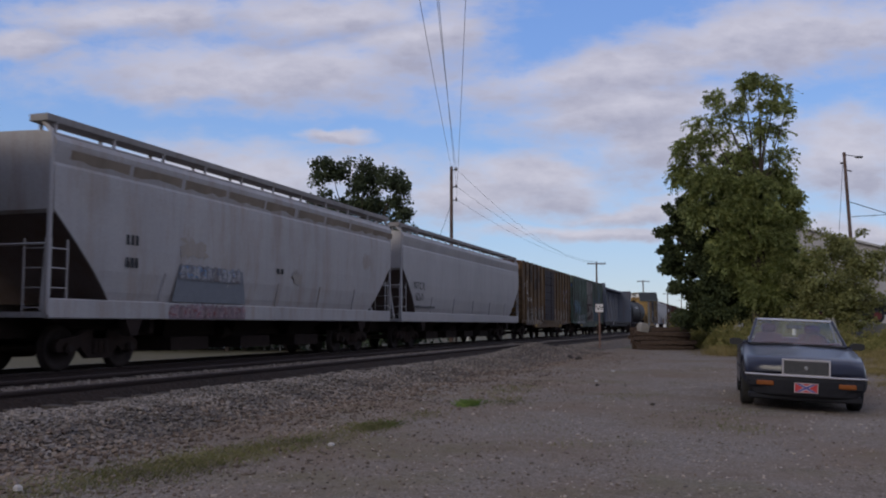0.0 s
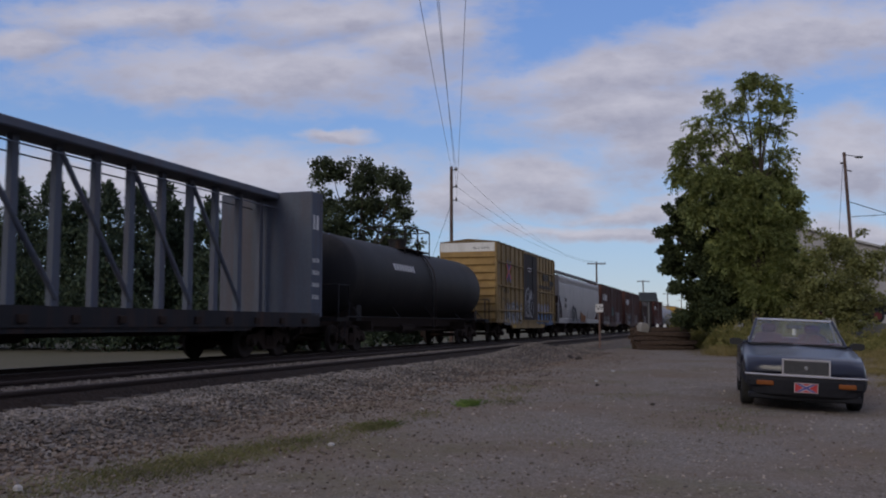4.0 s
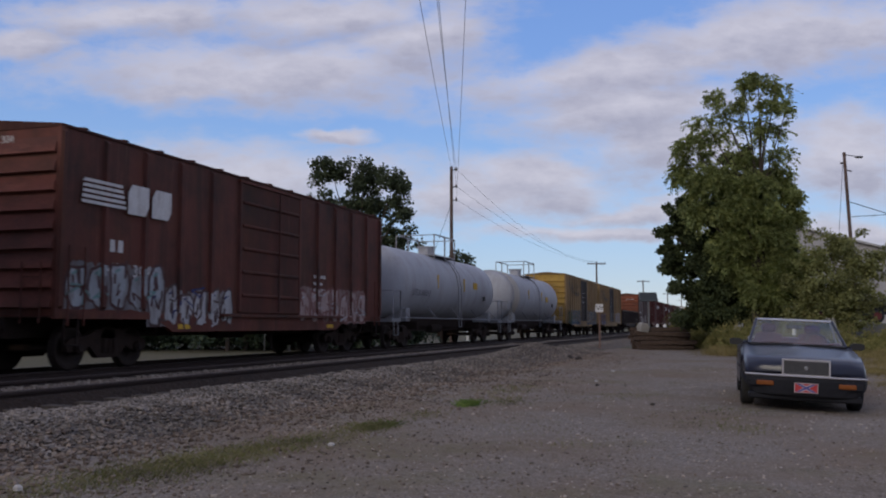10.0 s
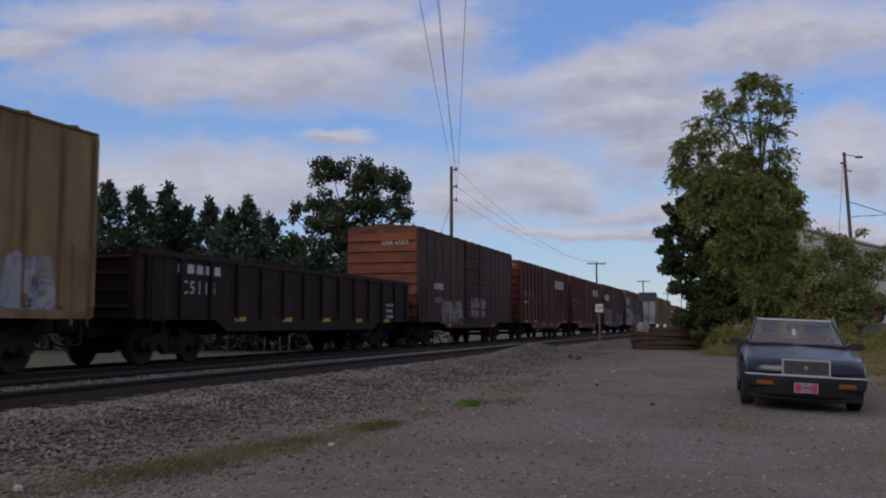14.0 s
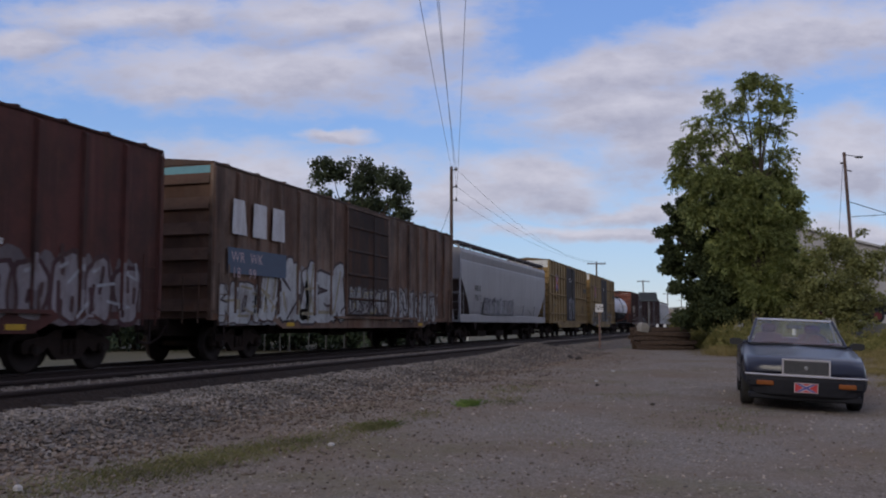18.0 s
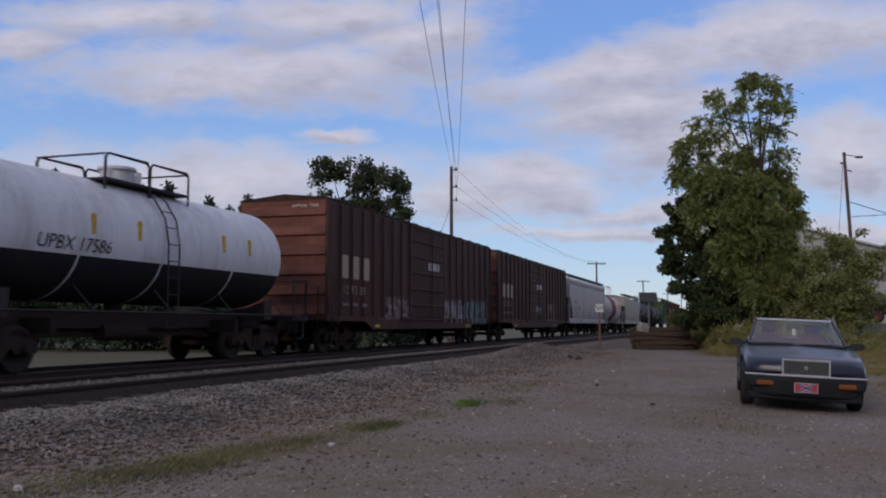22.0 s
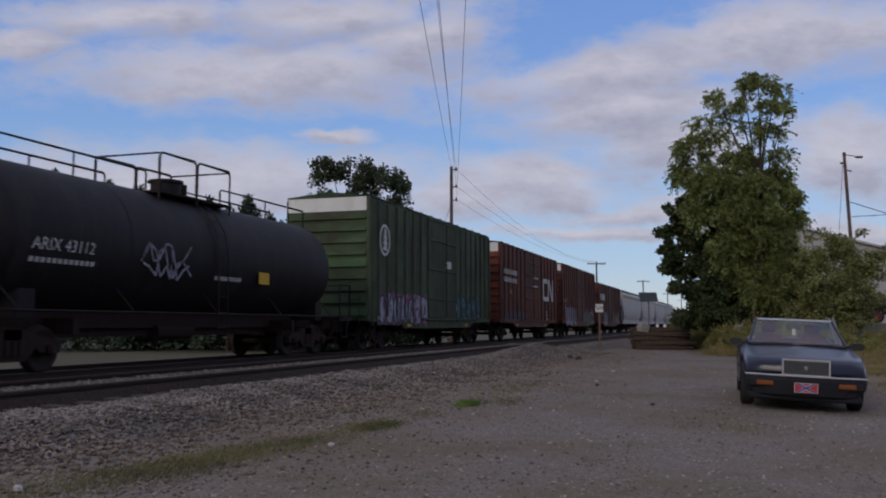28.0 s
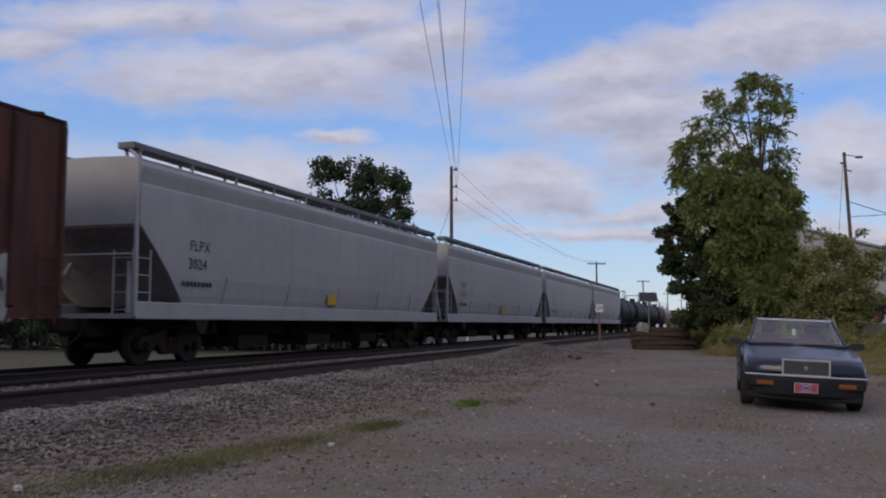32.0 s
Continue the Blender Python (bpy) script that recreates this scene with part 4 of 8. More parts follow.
    for j in range(8):
        part("roof_hatch", hatch, [], car, "", pose(0, -half + 1.4 + j * (2 * half - 2.8) / 7, 0))
    # discharge bays
    span = 2 * half - 7.4
    for j in range(bays):
        y = -span / 2 + (j + 0.5) * span / bays
        w = span / bays * 0.49
        bay = Shape().rings([[(1.35, y - w, 1.3), (1.35, y + w, 1.3), (-1.35, y + w, 1.3), (-1.35, y - w, 1.3)], [(0.5, y - 0.45, 0.55), (0.5, y + 0.45, 0.55), (-0.5, y + 0.45, 0.55), (-0.5, y - 0.45, 0.55)]])
        bay.box(-0.95, 0.95, y - 0.75, y + 0.75, 0.30, 0.60)
        part("discharge_bay", bay, M["under"], car)
    for j in range(5):
        y = -half + 3.2 + j * (2 * half - 6.4) / 4
        part("side_stake", Shape().tube((1.5, y, 1.35), (1.55, y + 0.12, 1.95), 0.02, 4), pm, car)
    running_gear(car, half, 2.0)
    return car, half


def tank_car(s0, s1, colour, label, radius=1.42, axis=2.48, dome=True, rails="short", lower=None, belt=None, sill_col=None, inset=1.0, rail_h=0.80, side_ladder=True):
    car, half = car_root("tank_car", s0, s1, label, "tank car")
    pm = paint("tank_paint", colour, (0.16, 0.11, 0.08) if max(colour) > 0.2 else GRIME, 0.45, 0.3, 0.6, tuple(c * 0.8 for c in colour))
    sm = paint("tank_frame_paint", sill_col or colour, RUST, 0.5, 0.3)
    tl = half - inset
    prof = [(-tl, 0.0)]
    for a in range(1, 7):
        t = math.pi / 2 * a / 6
        prof.append((-tl + 0.62 * (1 - math.cos(t)), radius * math.sin(t)))
    prof += [(-tl + 0.65 + (2 * tl - 1.3) * k / 8, radius) for k in range(1, 8)]
    prof += [(-y, r) for y, r in reversed(prof[:7])]
    n, rings = 36, []
    for y, r in prof:
        rings.append([(max(r, 0.01) * math.cos(2 * math.pi * k / n), y, axis + max(r, 0.01) * math.sin(2 * math.pi * k / n)) for k in range(n)])
    sh = Shape().rings(rings, 0, True)
    mats = [pm]
    if lower:
        mats.append(paint("tank_lower_paint", lower, GRIME, 0.4, 0.3))
        for i, q in enumerate(sh.f):
            if sum(sh.v[k][2] for k in q) / len(q) < axis - 0.45:
                sh.m[i] = 1
    part("tank", sh, mats, car)
    if belt:
        y0, y1, bc = belt
        bs = Shape().rings([[((radius + 0.012) * math.cos(2 * math.pi * k / n), y, axis + (radius + 0.012) * math.sin(2 * math.pi * k / n)) for k in range(n)] for y in (y0, y1)], 0, True, False)
        part("belt", bs, paint("belt_paint", bc, GRIME, 0.4, 0.3), car, "broad painted band round the tank")
    for y in (-tl * 0.45, 0.0, tl * 0.5):
        bs = Shape().rings([[((radius + 0.007) * math.cos(2 * math.pi * k / n), y + d, axis + (radius + 0.007) * math.sin(2 * math.pi * k / n)) for k in range(n)] for d in (-0.03, 0.03)], 0, True, False)
        part("weld_seam", bs, pm, car)
    top = axis + radius
    # manway, platform and railings
    part("manway", Shape().tube((0, 0, top - 0.1), (0, 0, top + 0.34), 0.36, 14).tube((0, 0, top + 0.34), (0, 0, top + 0.40), 0.42, 14), pm, car)
    for q in ((0, 0.65, 0.4, 0.13), (0.25, -0.62, 0.28, 0.10)):
        part("valve", Shape().tube((q[0], q[1], top - 0.05), (q[0], q[1], top + q[2]), q[3], 8), M["truck"] if max(colour) < 0.1 else pm, car)
    for sx in (-1, 1):
        part("platform", Shape().box(sx * 0.62 - 0.26, sx * 0.62 + 0.26, -1.45, 1.45, top - 0.10, top - 0.05), M["under"] if max(colour) < 0.1 else sm, car)
        for y0, y1 in ((-1.45, -0.02), (0.02, 1.45)):
            hoop = [(sx * 0.86, y0, top - 0.3), (sx * 0.86, y0, top + rail_h - 0.1), (sx * 0.86, y0 + 0.08, top + rail_h), (sx * 0.86, y1 - 0.08, top + rail_h), (sx * 0.86, y1, top + rail_h - 0.1), (sx * 0.86, y1, top - 0.3)]
            part("railing", Shape().path(hoop, 0.026, 6), sm, car)
        if rails == "long":
            for y0, y1 in ((-tl + 0.6, -1.5), (1.5, tl - 0.6)):
                ls = Shape().path([(sx * 0.55, y0, top - 0.2), (sx * 0.55, y0, top + 0.32), (sx * 0.55, y0 + 0.06, top + 0.38), (sx * 0.55, y1 - 0.06, top + 0.38), (sx * 0.55, y1, top + 0.32), (sx * 0.55, y1, top - 0.2)], 0.022, 5)
                ls.tube((sx * 0.55, (y0 + y1) / 2, top - 0.2), (sx * 0.55, (y0 + y1) / 2, top + 0.38), 0.02, 5)
                part("top_rail", ls, sm, car)
    for y in (-1.45, 1.45):
        part("end_railing", Shape().path([(-0.86, y, top + rail_h - 0.02), (0.86, y, top + rail_h - 0.02)], 0.022, 5), sm, car)
    # ladder up the side
    if side_ladder:
        ld = Shape()
        for d in (-0.2, 0.2):
            pts = [(radius * math.cos(a) + 0.09, 0.2 + d, axis + (radius + 0.06) * math.sin(a)) for a in (1.15, 0.8, 0.4, 0.0)] + [(radius + 0.09, 0.2 + d, 0.75)]
            ld.path(pts, 0.02, 4)
        for k in range(8):
            z = 0.8 + 0.36 * k
            x = math.sqrt(max(0.1, radius ** 2 - max(0, z - axis) ** 2)) + 0.09
            ld.tube((x, 0.0, z), (x, 0.4, z), 0.015, 4)
        part("ladder", ld, sm, car)
    # frame: long handrail, bolsters, end sills with platforms
    part("side_handrail", Shape().tube((1.52, -half + 0.5, 1.12), (1.52, half - 0.5, 1.12), 0.025, 5), sm, car)
    for j in range(5):
        y = -half + 1.6 + j * (2 * half - 3.2) / 4
        part("handrail_bracket", Shape().tube((1.52, y, 1.12), (1.2, y - 0.2, 1.6), 0.02, 4), sm, car)
    for s in (-1, 1):
        y0 = s * (half - 2.0)
        part("saddle", Shape().extrude_y([(-1.3, 1.0), (1.3, 1.0), (1.3, 1.5), (0.9, 1.35), (0, 1.18), (-0.9, 1.35), (-1.3, 1.5)], y0 - 0.2, y0 + 0.2), sm, car)
        part("end_sill", Shape().box(-1.45, 1.45, s * (half - 0.45) - 0.45, s * (half - 0.45) + 0.45, 0.98, 1.1), sm, car)
        part("end_rail", Shape().path([(1.45, s * (half - 0.85), 1.1), (1.45, s * (half - 0.85), 2.1), (1.45, s * (half - 0.1), 2.1), (1.45, s * (half - 0.1), 1.1)], 0.022, 5).path([(1.45, s * (half - 0.1), 2.1), (-1.45, s * (half - 0.1), 2.1)], 0.022, 5), sm, car)
        st = Shape().path([(1.42, s * (half - 0.25), 1.0), (1.42, s * (half - 0.25), 0.5), (1.42, s * (half - 0.65), 0.5), (1.42, s * (half - 0.65), 1.0)], 0.022, 4)
        part("stirrup_step", st, sm, car)
    part("bottom_valve", Shape().tube((0, 0, 0.6), (0, 0, axis - radius + 0.1), 0.2, 10), M["under"], car)
    part("belly", Shape().box(-0.5, 0.5, -half, half, 0.8, 1.14), M["under"], car)
    running_gear(car, half)
    return car, half, radius, axis


def tank_text(car, text, size, y, ang, radius, axis, mat):
    """Lettering that lies on the tank shell a little above its middle."""
    x, z = (radius + 0.012) * math.cos(ang), axis + (radius + 0.012) * math.sin(ang)
    lean = math.degrees(ang)
    return lettering(text, size, mat, car, pose(x, y, z) @ pose(0, 0, 0, 0, -lean, 0) @ SIDE_TEXT)


def tank_bars(car, y, ang, w, h, n, radius, axis, mat):
    s = Shape()
    for k in range(n):
        q = [(y + w * k / n, ang), (y + w * (k + 0.7) / n, ang), (y + w * (k + 0.7) / n, ang + h / radius), (y + w * k / n, ang + h / radius)]
        s.add([((radius + 0.014) * math.cos(a), yy, axis + (radius + 0.014) * math.sin(a)) for yy, a in q], [(0, 1, 2, 3)])
    return part("lettering_mark", s, mat, car)


def centerbeam(s0, s1, label):
    car, half = car_root("centerbeam_flatcar", s0, s1, label, "flatcar")
    pm = paint("blue_grey_paint", (0.105, 0.118, 0.150), RUST, 0.4, 0.25)
    dk = paint("grimy_deck", (0.022, 0.022, 0.026), RUST, 0.5, 0.3)
    top = 4.58
    part("deck", Shape().box(-1.36, 1.36, -half, half, 1.02, 1.18), dk, car)
    for a, b in ((1.36, 1.5), (-1.5, -1.36)):
        part("side_sill", Shape().box(a, b, -half, half, 0.82, 1.2), dk, car)
    part("lower_sill", Shape().extrude_x([(-half + 3.2, 0.9), (half - 3.2, 0.9), (half - 4, 0.72), (-half + 4, 0.72)], 1.30, 1.46), dk, car)
    for s in (-1, 1):
        y0, y1 = sorted((s * half, s * (half - 0.55)))
        part("bulkhead", Shape().box(-1.5, 1.5, y0, y1, 1.1, top + 0.12, 0, 0.03), pm, car)
        for k in range(4):
            z = 1.55 + k * 0.80
            part("bulkhead_rib", Shape().extrude_x([(s * half, z - 0.12), (s * (half + 0.12), z + 0.05), (s * (half + 0.12), z + 0.42), (s * half, z + 0.46)], -1.2, 1.2), pm, car)
        part("bulkhead_edge", Shape().box(1.22, 1.5, *sorted((s * half, s * (half + 0.13))), 1.1, top + 0.12), pm, car)
        part("bulkhead_edge", Shape().box(-1.5, -1.22, *sorted((s * half, s * (half + 0.13))), 1.1, top + 0.12), pm, car)
    part("top_chord", Shape().box(-0.42, 0.42, -half + 0.5, half - 0.5, top - 0.09, top + 0.11, 0, 0.03), pm, car)
    # the beam stands in the middle; its posts splay towards the deck
    n = 18
    post = Shape().extrude_x([(-0.11, 1.18), (0.11, 1.18), (0.085, top - 0.05), (-0.085, top - 0.05)], -0.07, 0.07).mesh("beam_post", [pm])
    for k in range(n):
        y = -half + 0.9 + k * (2 * half - 1.8) / (n - 1)
        part("beam_post", post, [], car, "", pose(0, y, 0))
        if k % 2 == 0 and k < n - 2:
            y2 = y + 2 * (2 * half - 1.8) / (n - 1)
            lo, hi = (y, y2) if k < n // 2 - 1 else (y2, y)
            part("diagonal", Shape().tube((0.08, lo, 1.4), (0.08, hi, top - 0.2), 0.06, 8), pm, car)
    for s in (-1, 1):
        part("cable_rack", Shape().path([(s * 0.4, -half + 0.6, top - 0.35), (s * 0.4, half - 0.6, top - 0.35)], 0.02, 4), pm, car)
    for k in range(16):
        y = -half + 1 + k * (2 * half - 2) / 15
        part("winch", Shape().box(1.5, 1.56, y - 0.1, y + 0.1, 0.9, 1.05, 0, 0.01), M["truck"], car)
    bars(car, 1.506, -half + 5.2, 0.9, 1.1, 0.2, 4, M["white_paint"], "lettering_mark")
    bars(car, 1.505, half - 0.50, 3.6, 0.42, 0.42, 2, M["white_paint"], "lettering_mark")
    for k in range(4):
        bars(car, 1.505, half - 0.52, 1.6 + 0.35 * k, 0.46, 0.12, 5, M["white_paint"], "lettering_mark", 0.3, k)
    ladder(car, 1.53, -half + 0.3, 0.6, 3.0, 0.4, pm)
    running_gear(car, half)
    return car, half


def gondola(s0, s1, label):
    car, half = car_root("gondola", s0, s1, label, "gondola car")
    pm = paint("black_gondola_paint", (0.028, 0.0165, 0.0135), (0.055, 0.028, 0.02), 0.5, 0.5)
    top, W = 2.36, 1.46
    for s in (-1, 1):
        part("side_wall", Shape().box(s * W - 0.03, s * W + 0.03, -half, half, 1.0, top), pm, car)
        part("end_wall", Shape().box(-W, W, s * half - 0.03, s * half + 0.03, 1.0, top), pm, car)
        part("top_rail", Shape().box(s * W - 0.07, s * W + 0.08, -half, half, top - 0.05, top + 0.07), pm, car)
        for k in range(4):
            z = 1.22 + 0.34 * k
            part("end_rib", Shape().extrude_x([(s * half, z - 0.09), (s * (half + 0.09), z), (s * half, z + 0.09)], -W + 0.1, W - 0.1), pm, car)
        part("side_sill", Shape().extrude_x([(-half, 1.1), (half, 1.1), (half, 0.98), (half - 2.9, 0.98), (half - 3.4, 0.72), (-half + 3.4, 0.72), (-half + 2.9, 0.98), (-half, 0.98)], s * W - 0.05, s * W + 0.05), pm, car)
    post = Shape().box(0.03, 0.11, -0.06, 0.06, 1.0, top - 0.05, 0, 0.015).mesh("side_post", [pm])
    for k in range(14):
        y = -half + 0.35 + k * (2 * half - 0.7) / 13
        part("side_post", post, [], car, "", pose(W, y, 0))
        part("side_post", post, [], car, "", pose(-W, y, 0, 0, 0, 180))
    part("floor", Shape().box(-W, W, -half, half, 1.0, 1.08), M["under"], car)
    ladder(car, W + 0.13, -half + 0.6, 0.7, 2.3, 0.4, pm)
    side_text(car, "C5114", 0.42, W + 0.04, -half + 1.5, 1.55, M["white_paint"], 1.3)
    bars(car, W + 0.034, -half + 1.4, 2.0, 1.8, 0.2, 5, M["white_paint"])
    for k in range(5):
        y = -half + 4.0 + 2.4 * k
        part("reflector_mark", Shape().box(W + 0.051, W + 0.055, y - 0.25, y + 0.25, 0.95, 1.06), M["yellow_mark"], car)
    data_stencils(car, W + 0.03, half, M["white_paint"], 1.5)
    running_gear(car, half)
    return car, half


# ------------------------------------------------------------------ the wagons, in order of passing
RED = (0.090, 0.034, 0.026)
DARK = (0.055, 0.030, 0.024)
TAN = (0.315, 0.215, 0.092)
YEL = (0.36, 0.225, 0.08)
GREY = (0.39, 0.37, 0.36)
LIGHT = (0.41, 0.385, 0.37)
WHITE, BLACK, LILAC, SKYB, TEAL = (0.44, 0.43, 0.43), (0.02, 0.02, 0.025), (0.32, 0.28, 0.42), (0.18, 0.30, 0.48), (0.16, 0.28, 0.27)
PINK, NAVY, GRN, CREAM, ORANGE = (0.42, 0.14, 0.28), (0.03, 0.045, 0.14), (0.05, 0.15, 0.07), (0.33, 0.28, 0.22), (0.26, 0.11, 0.045)


def stripe_mark(car, x, y, z, w, h):
    """Striped railway mark in plain shapes: five bars and two blocks."""
    s = Shape()
    for k in range(5):
        zz = z + h * (0.12 + 0.17 * k)
        s.add([(x, y, zz), (x, y + w * 0.46 - 0.03 * k, zz), (x, y + w * 0.46 - 0.03 * k, zz + h * 0.10), (x, y + 0.02 * k, zz + h * 0.10)], [(0, 1, 2, 3)])
    for p, q in ((0.48, 0.72), (0.76, 1.0)):
        s.add([(x, y + w * p, z), (x, y + w * q - 0.12, z), (x, y + w * q, z + h * 0.3), (x, y + w * q, z + h), (x, y + w * p + 0.12, z + h), (x, y + w * p, z + h * 0.7)], [(0, 1, 2, 3, 4, 5)])
    return part("railway_mark", s, M["white_paint"], car, "white striped mark")


def block_marks(car, x, y, z, w, h, n, gap=0.35, mat=None):
    """Large brand letters as plain blocks, one outline each."""
    for k in range(n):
        y0 = y + w * k / n
        y1 = y0 + w / n * (1 - gap)
        t = (y1 - y0) * 0.08
        ring = [(y0 + t, z), (y1 - t, z), (y1, z + t), (y1, z + h - t), (y1 - t, z + h), (y0 + t, z + h), (y0, z + h - t), (y0, z + t)]
        part("mark_block", Shape().add([(x, a, c) for a, c in ring], [tuple(range(len(ring)))]), mat or M["white_paint"], car)


def striped_boxcar(s0, s1, number, label, eave=4.46, seed=1, colour=RED):
    # end colour raised by half to paint in the light falling on it
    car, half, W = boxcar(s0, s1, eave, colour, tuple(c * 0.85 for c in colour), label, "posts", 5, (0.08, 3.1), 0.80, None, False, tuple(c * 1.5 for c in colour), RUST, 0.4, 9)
    x = W + 0.075
    stripe_mark(car, x, -half + 0.5, 3.06, 2.75, 0.6)
    side_text(car, number, 0.36, W + 0.01, -half + 1.35, 1.82, M["white_paint"], 1.15)
    bars(car, W + 0.008, -half + 1.4, 2.28, 0.45, 0.24, 2, M["white_paint"])
    end_text(car, number, 0.2, -0.2, -half - 0.05, eave - 0.25, M["white_paint"])
    data_stencils(car, W, half, M["white_paint"], 2.2, half - 5.0)
    return car, half, W


def panel_boxcar(s0, s1, number, label, seed):
    """High-cube boxcar with panelled sides, black door and white end band."""
    car, half, W = boxcar(s0, s1, 5.06, TAN, (0.025, 0.026, 0.03), label, "panels", 6, (0.17, 3.65), 0.76, (0.16, 0.11, 0.05), True, YEL, RUST, 0.35, 9, 0)
    y, z = -half + 2.4, 3.68
    blue_mark, red_mark = plain("faded_blue_mark", (0.045, 0.05, 0.22)), plain("faded_red_mark", (0.50, 0.05, 0.02))
    arm, th = 0.46, 0.15
    for k in range(4):
        dy, dz = ((1, 1), (1, -1), (-1, -1), (-1, 1))[k]
        e = W + 0.075 + 0.002 * (k % 2)
        part("cross_mark", Shape().add([(e, y, z), (e, y + dy * arm, z + dz * arm), (e, y + dy * (arm + th), z + dz * (arm - th)), (e, y + dy * th, z)], [(0, 1, 2, 3)]), red_mark, car, "faded red arrow arm")
        part("cross_mark", Shape().add([(e, y, z), (e, y, z + dz * th), (e, y + dy * (arm - th), z + dz * (arm + th)), (e, y + dy * arm, z + dz * arm)], [(0, 1, 2, 3)]), blue_mark, car, "faded blue arrow arm")
    side_text(car, "FBOX", 0.36, W + 0.01, -half + 1.65, 2.52, M["black_paint"], 1.2)
    side_text(car, number, 0.34, W + 0.01, -half + 1.4, 2.05, M["black_paint"], 1.2)
    end_text(car, "FBOX " + number, 0.15, 0.25, -half - 0.02, 4.72, M["black_paint"])
    bars(car, W + 0.06, 1.0 - 1.6, 4.1, 1.0, 0.09, 9, M["white_paint"])
    bars(car, W + 0.06, 1.0 - 1.6, 3.95, 0.9, 0.07, 9, M["white_paint"])
    block_marks(car, W + 0.076, half - 1.9, 3.35, 1.3, 0.32, 3, 0.25, M["black_paint"])
    data_stencils(car, W, half, M["black_paint"], 2.2, half - 2.4)
    return car, half, W


def rail_box(s0, s1, label, tone):
    car, half, W = boxcar(s0, s1, 4.44, tone, (0.022, 0.022, 0.026), label, "posts", 7, (0.2, 3.1), 0.82, (0.20, 0.12, 0.04), False, (0.44, 0.27, 0.06), RUST, 0.4, 8, 13)
    for row, (n, z, y) in enumerate(((4, 3.66, 1.1), (3, 3.08, 3.4))):
        for k in range(n):
            yy = -half + y + k * (1.2 if row == 0 else 0.8)
            block_marks(car, W + 0.0745, yy, z - 0.06 * (k % 2), 0.30 if row or k < 2 else 0.14, 0.30, 1, 0.0, M["black_paint"])
    s = Shape()
    y, z, x = -half + 1.15, 2.95, W + 0.0745
    for a, b, c, d in ((0, 0.06, 0, 0.6), (0.06, 1.9, 0.54, 0.6), (1.84, 1.9, 0.28, 0.54), (1.2, 1.84, 0.28, 0.34), (1.2, 1.26, 0.34, 0.42), (0.75, 1.2, 0.36, 0.42), (0.75, 0.81, 0.0, 0.36)):
        s.add([(x, y + a, z + c), (x, y + b, z + c), (x, y + b, z + d), (x, y + a, z + d)], [(0, 1, 2, 3)])
    part("brand_mark", s, M["black_paint"], car, "black outlined brand mark")
    for k in range(4):
        bars(car, W + 0.062, -0.6, 3.3 - 0.36 * k, 0.9, 0.12, 6, M["white_paint"], "data_stencil", 0.3, k)
    return car, half, W


# the tail of the wagon just leaving
boxcar(-4.0, 11.75, 4.5, DARK, DARK, "dark brown boxcar leaving ahead of the hoppers")
c, h = hopper(13.05, 29.3, LIGHT, "light grey covered hopper wagon with rust along its roof edge", 4.6, (0.26, 0.17, 0.09), 0.4, (0.3, 0.28, 0.26))
part("painted_patch", Shape().add([(1.53, -h + 3.6, 1.36), (1.53, -h + 6.6, 1.36), (1.565, -h + 6.4, 2.15), (1.565, -h + 3.8, 2.15)], [(0, 1, 2, 3)]), plain("grey_patch", (0.17, 0.18, 0.2)), c, "grey painted-over patch")
eave_rust = paint("eave_rust", (0.275, 0.22, 0.165), (0.16, 0.11, 0.07), 0.7, 0.5)
rr = random.Random(61)
for k in range(9):
    a = -h + 0.4 + 1.78 * k
    b = a + rr.uniform(1.55, 1.78)
    z_low = [3.80 + rr.uniform(0, 0.1) for q in range(7)]
    edge = lambda z: 1.519 + (z - 3.76) / 0.304 * 0.055
    pts = [(edge(z), a + (b - a) * q / 6, z) for q, z in enumerate(z_low)] + [(edge(4.03), b, 4.03), (edge(4.03), a, 4.03)]
    part("rust_patch", Shape().add(pts, [tuple(range(9))]), eave_rust, c, "brown rust under the roof edge")
for k, (a, b, q, d) in enumerate(((3.9, 4.8, 2.3, 2.75), (9.0, 9.5, 1.9, 2.3), (13.8, 14.4, 2.6, 3.1))):
    ragged_patch(c, 1.567, -h + a, -h + b, q, d, paint("tan_stain", (0.385, 0.345, 0.305), (0.34, 0.28, 0.22), 0.5, 0.6), 340 + k, "faint tan stain", "stain", 0.3)
graffiti(c, 1.57, -h + 3.8, -h + 6.3, 1.85, 2.2, 3, WHITE, (0.2, 0.2, 0.22), SKYB)
graffiti(c, 1.535, -h + 3.5, -h + 6.6, 1.0, 1.32, 4, (0.4, 0.3, 0.3), (0.25, 0.18, 0.2), (0.3, 0.1, 0.1))
for k in range(2):
    bars(c, 1.568, -h + 2.0, 2.45 - 0.45 * k, 0.42, 0.2, 3, M["black_paint"])
bars(c, 1.568, -h + 8.1, 2.2, 0.42, 0.14, 2, M["black_paint"])
c, h = hopper(30.5, 48.6, LIGHT, "pale grey covered hopper wagon with dark reporting marks", 4.55, (0.3, 0.25, 0.2), 0.2, (0.3, 0.28, 0.26), 4)
side_text(c, "NTCX", 0.42, 1.568, -h + 1.15, 2.2, M["black_paint"], 1.1)
side_text(c, "8360", 0.42, 1.568, -h + 1.35, 1.78, M["black_paint"], 1.1)
bars(c, 1.53, -h + 1.3, 1.5, 2.4, 0.1, 14, M["black_paint"])
